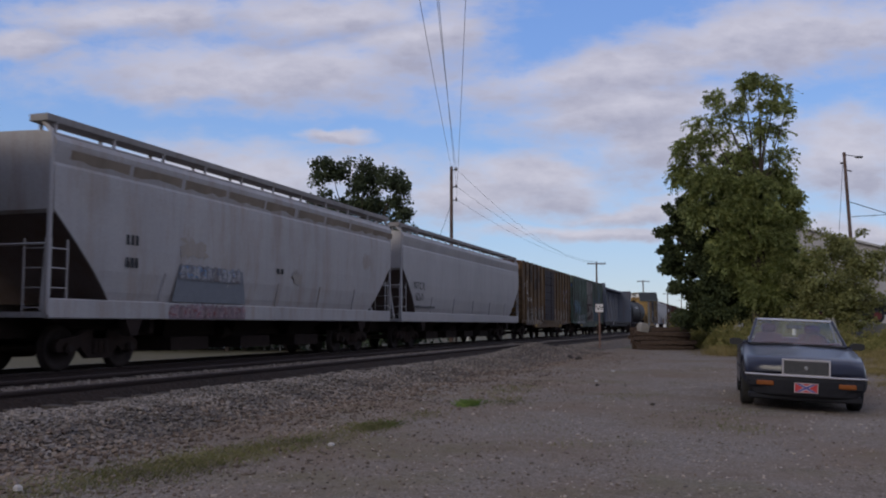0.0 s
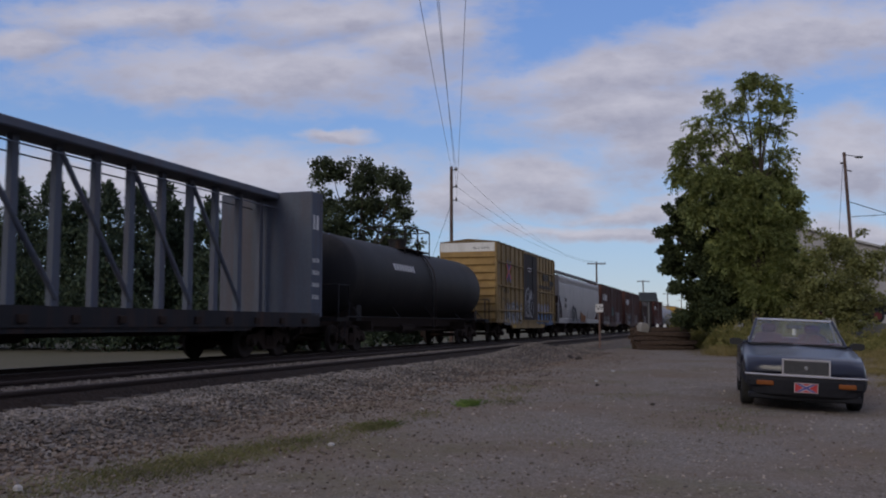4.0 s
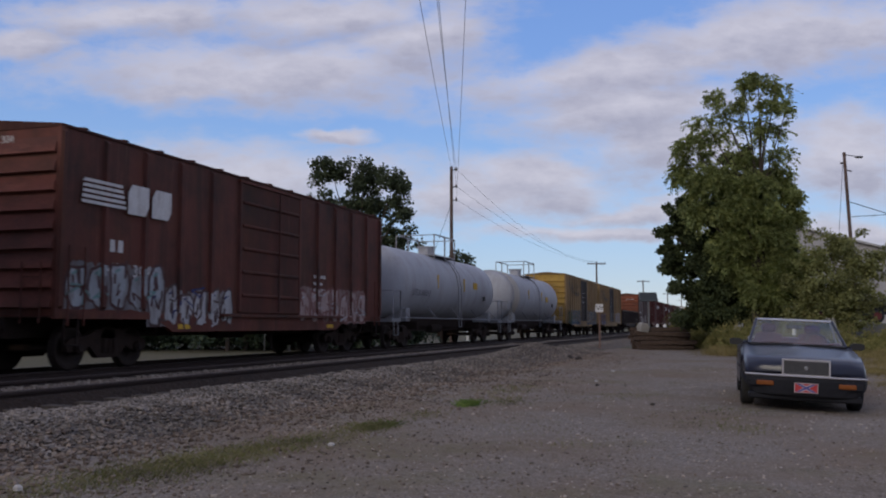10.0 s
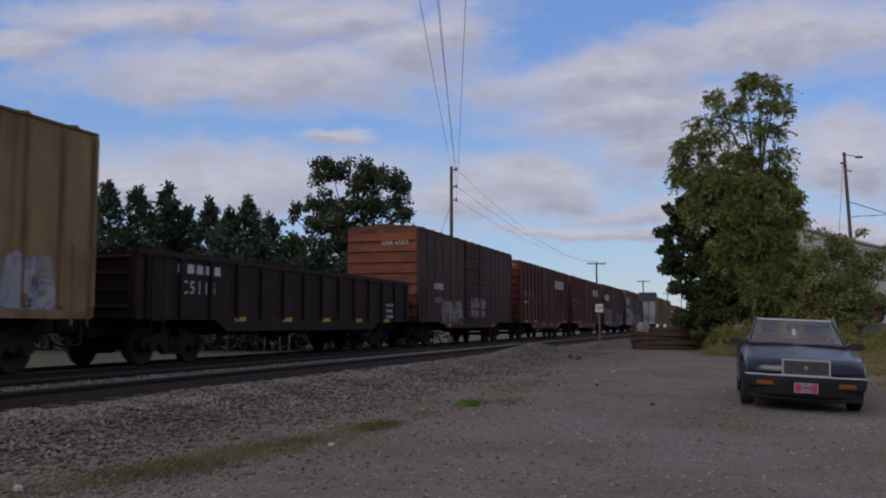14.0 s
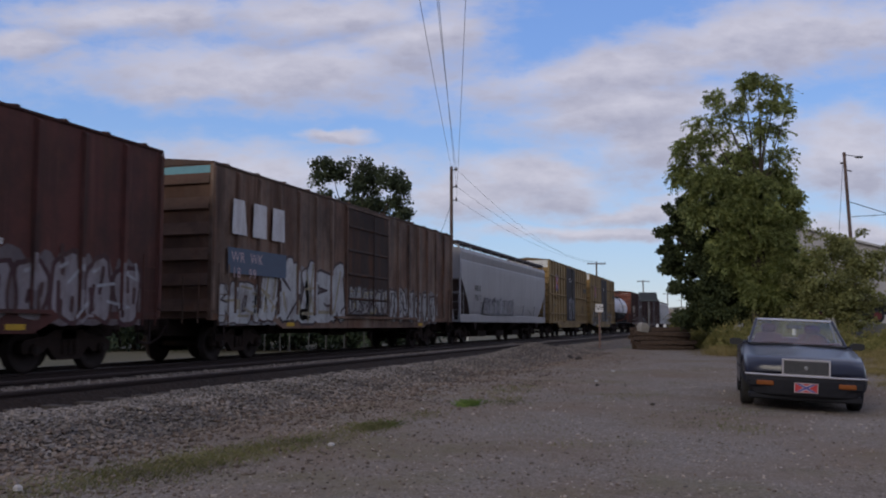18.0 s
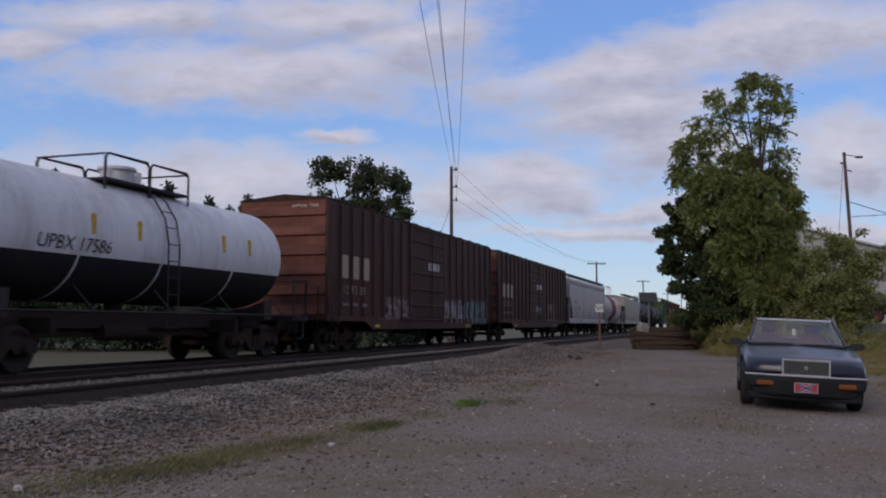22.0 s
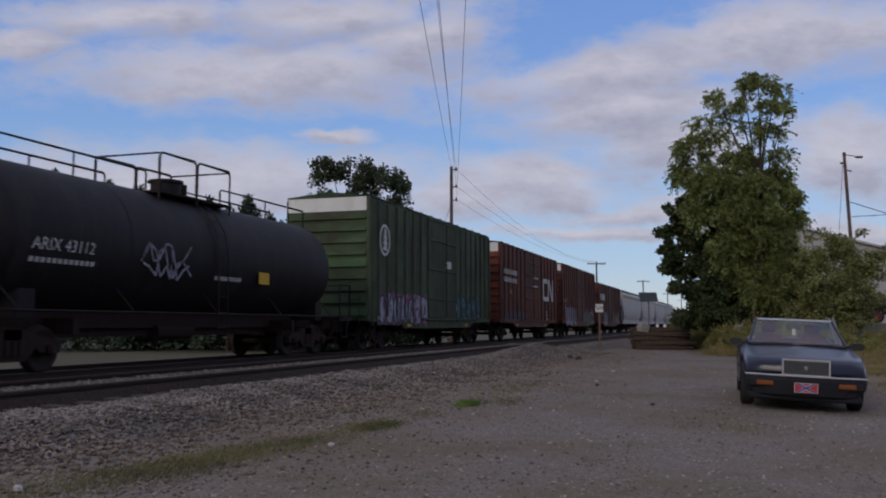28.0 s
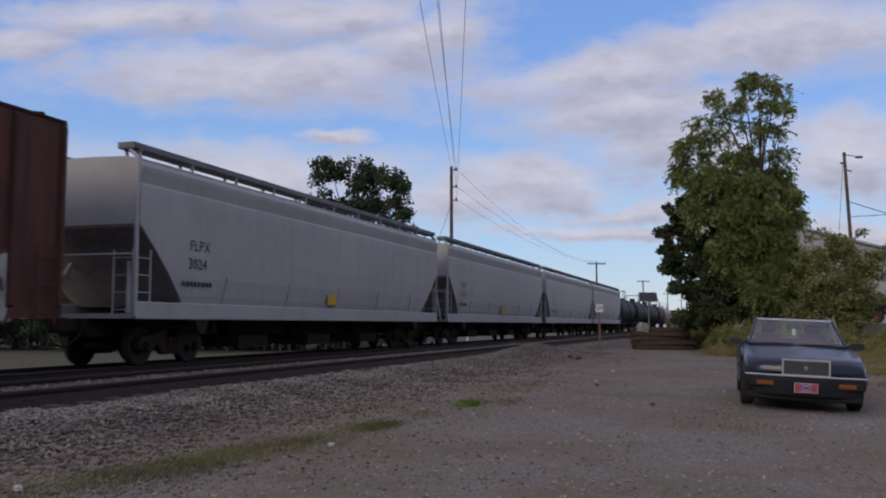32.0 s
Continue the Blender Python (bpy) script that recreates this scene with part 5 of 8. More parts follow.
c, h, w = boxcar(49.65, 65.1, 4.45, (0.150, 0.086, 0.034), (0.04, 0.038, 0.045), "rusty ochre-brown boxcar with a dark slatted door", "posts", 6, (0.03, 3.07), 0.8, (0.1, 0.05, 0.03), False, (0.21, 0.115, 0.045), (0.06, 0.028, 0.016), 0.7, 8, 6)
graffiti(c, w + 0.006, -h + 1.2, -h + 6.0, 0.85, 2.0, 7, CREAM, (0.06, 0.04, 0.03), ORANGE)
graffiti(c, w + 0.006, h - 5.9, h - 1.1, 0.9, 2.0, 8, CREAM, (0.1, 0.06, 0.04), ORANGE)
side_text(c, "38  148", 0.34, w + 0.074, -h + 1.3, 2.22, M["white_paint"], 1.05)
soot_dark = paint("dark_stain", (0.035, 0.022, 0.014), RUST, 0.6, 0.3)
for k, (a, b, q, d) in enumerate(((0.9, 1.6, 3.5, 4.1), (1.9, 2.8, 3.3, 4.0), (3.0, 4.4, 2.9, 3.6), (4.1, 4.9, 3.5, 4.1))):
    ragged_patch(c, w + 0.004, -h + a, -h + b, q, d, soot_dark, 300 + k, "dark stain", "stain", 0.2)
ragged_patch(c, w + 0.005, -h + 1.0, -h + 1.5, 2.6, 3.3, M["white_paint"], 310, "pale scuff", "scuff", 0.3)
lilac_line = plain("lilac_spray", (0.20, 0.16, 0.20))
for a, q, b, d in ((4.3, 2.35, 6.1, 3.35), (4.3, 3.35, 6.1, 2.35)):
    xm = Shape()
    stroke(xm, w + 0.012, [(1.5 + a - 1.0, q), (1.5 + b - 1.0, d)], 0.05, 0)
    part("spray_line", xm, lilac_line, c)
tan_post = paint("tan_post_paint", (0.30, 0.19, 0.085), RUST, 0.5, 0.5)
for k in range(1, 5):
    y = 1.565 + (h - 1.565) * k / 6
    part("pale_streak", Shape().add([(w + 0.074, y - 0.05, 1.25), (w + 0.074, y + 0.05, 1.25), (w + 0.074, y + 0.05, 4.3), (w + 0.074, y - 0.05, 4.3)], [(0, 1, 2, 3)]), tan_post, c, "pale tan face of a side post")
c, h, w = boxcar(66.3, 81.75, 4.46, (0.125, 0.165, 0.128), (0.30, 0.275, 0.24), "faded green boxcar with a rusty white door and blue patches", "posts", 8, (0.05, 3.1), 0.8, (0.10, 0.09, 0.085), False, (0.12, 0.21, 0.16), (0.055, 0.026, 0.018), 0.4, 9, 12, None, 1.0)
gap = (h - 1.6) / 8
roller = paint("blue_roller_paint", (0.075, 0.13, 0.24), (0.10, 0.07, 0.06), 0.5, 0.35)
primer = paint("pale_primer", (0.30, 0.24, 0.23), RUST, 0.5, 0.4)
for k, z in enumerate((2.15, 3.05, 3.0, 2.95, 4.25, 4.2, 2.85)):
    y = 1.6 + gap * k
    part("painted_patch", Shape().add([(w + 0.004, y + 0.08, 1.15), (w + 0.004, y + gap - 0.08, 1.15), (w + 0.004, y + gap - 0.08, z), (w + 0.004, y + 0.08, z - 0.05)], [(0, 1, 2, 3)]), roller if k else primer, c, "blue roller-painted patch" if k else "pale primer patch")
for k, (z0_, z1_) in enumerate(((1.9, 2.9), (1.5, 2.7), (1.2, 2.2), (1.2, 4.1), (1.2, 3.0))):
    y = 1.6 + gap * (k + 2)
    part("pale_streak", Shape().add([(w + 0.074, y - 0.04, z0_), (w + 0.074, y + 0.04, z0_), (w + 0.074, y + 0.04, z1_), (w + 0.074, y - 0.04, z1_)], [(0, 1, 2, 3)]), primer, c)
graffiti(c, w + 0.006, -h + 2.2, -h + 5.8, 0.95, 1.7, 10, WHITE, (0.10, 0.14, 0.16), TEAL)
graffiti(c, w + 0.006, -h + 0.6, -h + 3.6, 1.7, 2.7, 19, (0.16, 0.24, 0.36), (0.12, 0.2, 0.2), TEAL)
door_rust = paint("door_rust", (0.055, 0.026, 0.016), (0.02, 0.012, 0.01), 0.6, 0.5)
for k, (a, b, q, d) in enumerate(((-1.45, 1.3, 2.35, 2.55), (-1.45, -0.6, 1.75, 2.4), (-0.7, 0.7, 1.2, 1.62), (0.5, 1.4, 1.25, 1.9), (-1.45, -0.5, 1.2, 1.5), (1.05, 1.35, 2.9, 3.6), (-1.45, -1.1, 2.6, 3.3))):
    ragged_patch(c, w + 0.0925, a, b, q, d, door_rust, 320 + k, "brown rust on the door", "rust_patch", 0.3)
part("end_band", Shape().box(-0.9, w, -h - 0.1, -h - 0.095, 3.72, 3.92), roller, c, "blue band with pale marks")
bars(c, w + 0.076, -h + 0.6, 1.4, 0.5, 0.4, 2, primer)
centerbeam(83.4, 104.9, "blue-grey centerbeam flatcar with an empty truss between bulkheads")
c, h, r, ax = tank_car(106.2, 123.9, (0.016, 0.015, 0.016), "black tank wagon with a railed platform on top", 1.42, 2.48)
tank_bars(c, -h + 5, 0.25, 2.2, 0.25, 8, r, ax, M["white_paint"])
c, h, w = panel_boxcar(125.1, 140.3, "505976", "tan high-cube boxcar with black door and white graffiti", 11)
graffiti(c, w + 0.006, -h + 1.7, -h + 5.7, 0.85, 2.15, 12, WHITE, (0.05, 0.05, 0.06), (0.5, 0.4, 0.2))
graffiti(c, w + 0.058, -1.3, 0.9, 1.3, 3.0, 13, BLACK, WHITE, WHITE)
graffiti(c, w + 0.006, h - 5.6, h - 0.6, 0.85, 1.6, 14, SKYB, (0.04, 0.06, 0.12), WHITE)
graffiti(c, w + 0.006, h - 5.6, h - 1.6, 1.6, 2.15, 15, WHITE, (0.2, 0.18, 0.2), LILAC)
block_marks(c, w + 0.09, h - 3.95, 3.6, 1.75, 0.42, 3, 0.3, M["black_paint"])
bars(c, w + 0.088, h - 5.2, 3.1, 3.9, 0.2, 22, M["black_paint"])
c, h = hopper(141.7, 160.1, LIGHT, "white covered hopper wagon with black and orange scrawls", 4.55, (0.3, 0.26, 0.2), 0.25, (0.28, 0.27, 0.26))
sprayed_black, sprayed_orange = plain("black_spray", (0.03, 0.03, 0.035), 0.7), paint("orange_spray", (0.24, 0.10, 0.035), RUST, 0.5, 0.3)
fat = Shape()
for k, (wide, e) in enumerate(((0.13, 0.0), (0.05, 0.004))):
    for pts in (((5.75, 2.05), (5.3, 2.2), (4.95, 1.85), (4.95, 1.5), (5.3, 1.25), (5.65, 1.4), (5.65, 1.65), (5.4, 1.7)), ((5.98, 1.35), (6.02, 2.05)), ((6.02, 1.9), (6.4, 2.0), (6.6, 1.8), (6.62, 1.3)), ((6.62, 1.3), (6.95, 1.25), (6.95, 1.55), (6.65, 1.5))):
        stroke(fat, 1.575 + e, [(-h + a, q) for a, q in pts], wide, k)
ob = part("graffiti", fat, [sprayed_black, plain("grey_spray", (0.10, 0.10, 0.115), 0.7)], c, "fat black sprayed loops")
ob["kind"] = "stuff"
rr = random.Random(71)
orange = Shape().add([(1.572, *q) for q in blob(rr, -h + 9.3, 1.42, 0.62, 0.34)], [tuple(range(22))]).add([(1.5755, *q) for q in blob(rr, -h + 10.3, 1.36, 0.6, 0.27)], [tuple(range(22))])
ob = part("graffiti", orange, sprayed_orange, c, "rounded orange sprayed shapes")
ob["kind"] = "stuff"
graffiti(c, 1.545, -h + 3.6, h - 6.8, 1.0, 1.32, 17, WHITE, (0.22, 0.22, 0.25), (0.3, 0.3, 0.34))
for k in range(2):
    bars(c, 1.57, -h + 2.0, 2.5 - 0.42 * k, 0.8, 0.25, 4, M["black_paint"])
c, h, w = striped_boxcar(162.2, 177.35, "451 241", "red-brown boxcar with a white striped mark and graffiti")
graffiti(c, w + 0.006, -h + 1.4, -h + 5.6, 0.85, 1.75, 21, WHITE, (0.06, 0.03, 0.03), (0.3, 0.3, 0.34))
graffiti(c, w + 0.058, -1.2, 0.8, 1.7, 2.6, 22, (0.06, 0.09, 0.08), BLACK, TEAL)
graffiti(c, w + 0.006, h - 5.3, h - 2.0, 0.9, 2.2, 23, WHITE, (0.1, 0.05, 0.04), LILAC)
c, h, w = striped_boxcar(180.05, 195.28, "450 114", "brown boxcar with a striped mark and black-and-white graffiti", 4.48, 2, (0.09, 0.033, 0.025))
graffiti(c, w + 0.006, -h + 2.5, -h + 6.2, 0.85, 2.15, 24, BLACK, WHITE, WHITE)
graffiti(c, w + 0.006, -h + 0.7, -h + 1.9, 1.3, 2.4, 25, (0.3, 0.28, 0.27), (0.08, 0.05, 0.04), WHITE)
graffiti(c, w + 0.006, h - 5.9, h - 1.9, 1.0, 2.1, 26, (0.34, 0.31, 0.28), (0.1, 0.06, 0.05), LILAC)
c, h, w = boxcar(198.15, 213.3, 4.46, (0.060, 0.032, 0.024), (0.052, 0.03, 0.024), "dark weathered brown boxcar with dull white patches", "posts", 5, (0.3, 3.3), 0.8, None, False, (0.15, 0.062, 0.035), RUST, 0.5, 9)
faded = plain("faded_lettering", (0.12, 0.075, 0.06))
block_marks(c, w + 0.0745, -h + 0.75, 3.35, 5.6, 0.5, 7, 0.45, faded)
for k, (a, b, q, d) in enumerate(((3.25, 5.8, 0.95, 2.0), (3.3, 4.0, 1.6, 2.1))):
    ragged_patch(c, w + 0.004, -h + a, -h + b, q, d, M["white_paint"] if k == 0 else faded, 330 + k, "dull white painted-over patch", "painted_patch", 0.12)
side_text(c, "55035", 0.45, w + 0.01, -h + 1.3, 2.12, M["white_paint"], 1.15)
graffiti(c, w + 0.006, -h + 3.2, -h + 5.9, 0.85, 2.0, 27, (0.42, 0.40, 0.40), (0.25, 0.23, 0.22), WHITE)
graffiti(c, w + 0.006, -h + 0.35, -h + 1.1, 2.4, 3.2, 28, (0.4, 0.4, 0.4), DARK, WHITE)
part("placard", Shape().box(w + 0.004, w + 0.012, -h + 0.45, -h + 1.0, 1.25, 1.5), M["yellow_mark"], c)
c, h, w = striped_boxcar(215.95, 231.15, "451 304", "red-brown boxcar with a bold white striped mark", 4.45, 3, (0.115, 0.036, 0.026))
graffiti(c, w + 0.006, -h + 0.2, -h + 3.2, 1.15, 2.1, 29, (0.34, 0.36, 0.38), (0.08, 0.04, 0.04), TEAL)
graffiti(c, w + 0.006, -h + 2.6, -h + 5.9, 0.82, 1.7, 30, WHITE, (0.08, 0.05, 0.05), NAVY)
graffiti(c, w + 0.006, h - 5.9, h - 1.2, 0.9, 2.0, 31, (0.40, 0.30, 0.28), (0.2, 0.09, 0.08), WHITE)
c, h, r, ax = tank_car(232.4, 248.0, (0.40, 0.40, 0.42), "pale grey tank wagon with a railed top platform", 1.42, 2.48, True, "short", None, None, (0.3, 0.3, 0.31))
tank_text(c, "UTLX 640310", 0.36, -h + 2.3, -0.35, r, ax, M["black_paint"])
part("placard", Shape().box(1.41, 1.435, 2.6, 3.2, 2.5, 2.8), M["yellow_mark"], c)
c, h, r, ax = tank_car(249.2, 264.9, (0.40, 0.40, 0.42), "grey tank wagon with a yellow placard and a pale end belt", 1.42, 2.48, True, "short", None, (-6.25, -4.9, (0.50, 0.44, 0.36)), (0.3, 0.3, 0.31))
part("placard", Shape().box(1.41, 1.435, 2.3, 2.95, 2.3, 2.62), M["yellow_mark"], c)
for tank_wagon, _ in CARS[-2:]:
    for y in (-2.6, 1.1):
        part("reflector_mark", Shape().box(1.40, 1.432, y, y + 0.1, 2.35, 2.9), M["yellow_mark"], tank_wagon)
    part("placard", Shape().box(1.40, 1.432, 4.3, 4.62, 2.0, 2.22), M["black_paint"], tank_wagon)
c, h, w = rail_box(266.05, 281.35, "yellow boxcar with black door and blue-green graffiti along the bottom", (0.32, 0.21, 0.098))
graffiti(c, w + 0.018, -h + 0.3, -h + 2.6, 0.9, 2.0, 32, (0.025, 0.06, 0.03), (0.018, 0.035, 0.02), (0.05, 0.10, 0.07), "dark green graffiti", (0.02, 0.045, 0.025))
graffiti(c, w + 0.018, -h + 2.2, -h + 6.2, 0.88, 2.0, 33, (0.035, 0.075, 0.12), (0.36, 0.36, 0.38), (0.05, 0.15, 0.15), "navy and teal graffiti with white outlines", (0.03, 0.035, 0.09))
graffiti(c, w + 0.018, h - 5.9, h - 0.9, 0.88, 2.1, 34, (0.035, 0.075, 0.12), (0.32, 0.33, 0.35), (0.05, 0.15, 0.15), "navy and teal graffiti with white outlines", (0.03, 0.035, 0.09))
c, h, w = rail_box(282.5, 298.03, "yellow boxcar with black door and small purple graffiti", (0.32, 0.205, 0.092))
graffiti(c, w + 0.018, -h + 0.6, -h + 4.2, 0.88, 1.95, 35, (0.05, 0.04, 0.10), (0.34, 0.30, 0.36), (0.16, 0.10, 0.2), "purple graffiti with pale outlines", (0.22, 0.19, 0.22))
graffiti(c, w + 0.06, -1.2, 1.6, 1.25, 2.1, 36, BLACK, (0.3, 0.3, 0.32), WHITE)
graffiti(c, w + 0.018, h - 5.2, h - 1.0, 1.1, 2.1, 37, (0.42, 0.42, 0.42), (0.32, 0.27, 0.18), LILAC)
gondola(299.3, 315.1, "low black gondola wagon with small yellow reflectors")
c, h, w = boxcar(316.2, 331.1, 4.58, (0.065, 0.026, 0.02), (0.07, 0.028, 0.022), "dark red boxcar with an orange-brown end and a pale patch", "smooth", 6, (0.5, 3.6), 0.82, (0.11, 0.055, 0.035), False, (0.21, 0.062, 0.03), RUST, 0.4, 8)
end_text(c, "CAIR 61362", 0.22, 0.0, -h - 0.1, 3.95, M["white_paint"])
bars(c, w + 0.016, -h + 1.9, 2.3, 1.2, 0.26, 4, M["white_paint"])
side_text(c, "61362", 0.34, w + 0.016, -h + 1.9, 1.75, M["white_paint"], 1.3)
graffiti(c, w + 0.018, -h + 2.7, -h + 5.8, 0.9, 1.95, 38, (0.30, 0.25, 0.22), (0.12, 0.06, 0.05), WHITE)
graffiti(c, w + 0.06, -0.6, 1.9, 1.2, 2.2, 39, (0.42, 0.38, 0.36), (0.1, 0.05, 0.05), DARK)
for s0, s1, lab in ((332.9, 348.0, "clean red-brown boxcar with white brand blocks, dull with dust"), (349.27, 364.45, "clean red-brown boxcar with white brand blocks and yellow reflectors")):
    c, h, w = boxcar(s0, s1, 4.42, (0.115, 0.028, 0.022), (0.115, 0.028, 0.022), lab, "posts", 6, (0.1, 3.1), 0.74, None, False, (0.22, 0.05, 0.03), GRIME, 0.2, 8)
    side_text(c, "WRWK 7843", 0.40, w + 0.01, -h + 0.9, 2.5, M["white_paint"], 1.35)
    end_text(c, "WRWK 7843", 0.22, 0.0, -h - 0.02, 4.15, M["white_paint"])
    block_marks(c, w + 0.075, h - 4.95, 3.25, 3.1, 0.55, 4, 0.35)
    for k in range(6):
        part("reflector_mark", Shape().box(w + 0.013, w + 0.017, -h + 1.5 + 2.4 * k, -h + 2.1 + 2.4 * k, 0.84 if 1 < k < 5 else 1.02, 0.95 if 1 < k < 5 else 1.14), M["yellow_mark"], c)
    bars(c, w + 0.01, -h + 0.95, 2.12, 1.6, 0.14, 5, M["white_paint"])
    data_stencils(c, w, h, M["white_paint"], 1.7)
c, h, w = striped_boxcar(366.2, 381.25, "450 740", "red-brown boxcar with pale blue-grey graffiti over its number", 4.5, 4, (0.10, 0.034, 0.026))
graffiti(c, w + 0.006, -h + 0.2, -h + 5.8, 0.85, 2.5, 40, (0.27, 0.33, 0.35), (0.42, 0.43, 0.42), (0.38, 0.26, 0.34), "pale blue-grey graffiti", (0.30, 0.24, 0.29))
for k, digits in enumerate(("450", "740")):
    y = -h + 2.0 + 1.1 * k
    part("number_panel", Shape().add([(w + 0.073, y, 1.4), (w + 0.073, y + 0.85, 1.4), (w + 0.073, y + 0.85, 2.3), (w + 0.073, y, 2.3)], [(0, 1, 2, 3)]), M["black_paint"], c, "black painted number panel")
    side_text(c, digits, 0.40, w + 0.076, y + 0.06, 1.92, M["white_paint"], 1.05)
    for q in range(2):
        bars(c, w + 0.076, y + 0.15, 1.68 - 0.16 * q, 0.5, 0.09, 5, M["white_paint"], "data_stencil", 0.3, q)
graffiti(c, w + 0.006, h - 5.7, h - 0.6, 0.85, 2.25, 41, (0.30, 0.26, 0.26), (0.08, 0.04, 0.04), WHITE)
c, h, w = boxcar(383.2, 401.5, 4.62, (0.150, 0.080, 0.050), (0.05, 0.033, 0.027), "long rusted grey-brown boxcar covered in white graffiti", "posts", 7, (0.07, 3.45), 0.85, (0.09, 0.06, 0.045), False, (0.13, 0.075, 0.05), (0.115, 0.045, 0.02), 0.9, 6, 4, (0.26, 0.215, 0.17))
part("end_band", Shape().box(-0.2, w, -h - 0.02, -h - 0.004, 4.2, 4.58), plain("teal_patch", (0.13, 0.30, 0.33)), c, "teal patch with white marks")
bars(c, w + 0.08, -h + 0.75, 3.05, 2.9, 0.85, 3, M["white_paint"])
part("painted_patch", Shape().add([(w + 0.0735, -h + 0.6, 2.1), (w + 0.0735, -h + 3.5, 2.1), (w + 0.0735, -h + 3.5, 2.72), (w + 0.0735, -h + 0.6, 2.72)], [(0, 1, 2, 3)]), plain("dull_blue_patch", (0.07, 0.095, 0.14)), c, "dull blue painted rectangle")
pink_white = plain("pinkish_lettering", (0.50, 0.36, 0.36))
side_text(c, "WR  WK", 0.36, w + 0.078, -h + 0.75, 2.38, pink_white, 1.1)
side_text(c, "18   99", 0.36, w + 0.078, -h + 0.8, 2.0, pink_white, 1.1)
graffiti(c, w + 0.008, -h + 0.4, -h + 2.4, 0.85, 1.9, 142, (0.50, 0.49, 0.47), (0.07, 0.05, 0.05), (0.35, 0.3, 0.2))
graffiti(c, w + 0.008, -h + 2.3, -h + 7.4, 0.85, 2.55, 42, (0.50, 0.49, 0.47), (0.07, 0.05, 0.05), (0.35, 0.3, 0.2))
graffiti(c, w + 0.058, -1.55, 1.7, 1.2, 2.1, 98, (0.36, 0.35, 0.33), (0.06, 0.045, 0.045), (0.3, 0.24, 0.1))
graffiti(c, w + 0.008, h - 7.2, h - 2.0, 0.9, 2.25, 43, (0.42, 0.41, 0.39), (0.09, 0.06, 0.05), (0.05, 0.05, 0.06))
c, h = hopper(402.75, 420.85, GREY, "grey covered hopper wagon with dark scrawls along its side", 4.56, (0.26, 0.22, 0.18), 0.25, (0.06, 0.05, 0.05))
side_text(c, "ABRX", 0.4, 1.57, -h + 2.05, 2.42, M["black_paint"], 1.1)
side_text(c, "98517", 0.4, 1.57, -h + 2.05, 1.98, M["black_paint"], 1.1)
graffiti(c, 1.56, -h + 3.6, -h + 9.6, 1.36, 2.15, 150, (0.365, 0.35, 0.345), (0.10, 0.10, 0.13), (0.42, 0.41, 0.41), "dark outlined letters on the bare grey paint", (0.36, 0.345, 0.34))
tag_scrawl(c, 1.565, h - 5.0, h - 4.0, 1.45, 2.0, 52, (0.06, 0.06, 0.075))
c, h, w = panel_boxcar(422.45, 437.75, "504241", "tan high-cube boxcar with black door and little graffiti", 44)
graffiti(c, w + 0.058, -0.6, 1.6, 1.3, 2.9, 45, (0.07, 0.07, 0.08), (0.3, 0.3, 0.32), WHITE)
c, h, w = panel_boxcar(439.8, 455.1, "504217", "tan high-cube boxcar with black and white graffiti letters", 46)
graffiti(c, w + 0.006, -h + 0.9, -h + 5.8, 0.85, 2.05, 47, BLACK, WHITE, WHITE)
graffiti(c, w + 0.058, -1.6, 1.8, 1.2, 2.1, 48, BLACK, (0.25, 0.24, 0.22), TAN)
graffiti(c, w + 0.006, h - 5.5, h - 2.6, 0.85, 2.1, 49, WHITE, BLACK, BLACK)
c, h, r, ax = tank_car(456.4, 469.4, (0.70, 0.68, 0.69), "white tank wagon with a black lower half and yellow marks", 1.30, 2.62, True, "short", (0.02, 0.02, 0.022), None, (0.03, 0.03, 0.032), 0.8, 0.45)
tank_text(c, "UPBX 17586", 0.38, -h + 2.8, -0.28, r, ax, M["black_paint"])
for y in (-h + 4.2, -h + 5.6, h - 4.2, h - 3.0):
    part("reflector_mark", Shape().box(1.27, 1.305, y, y + 0.1, 2.6, 3.0), M["yellow_mark"], c)
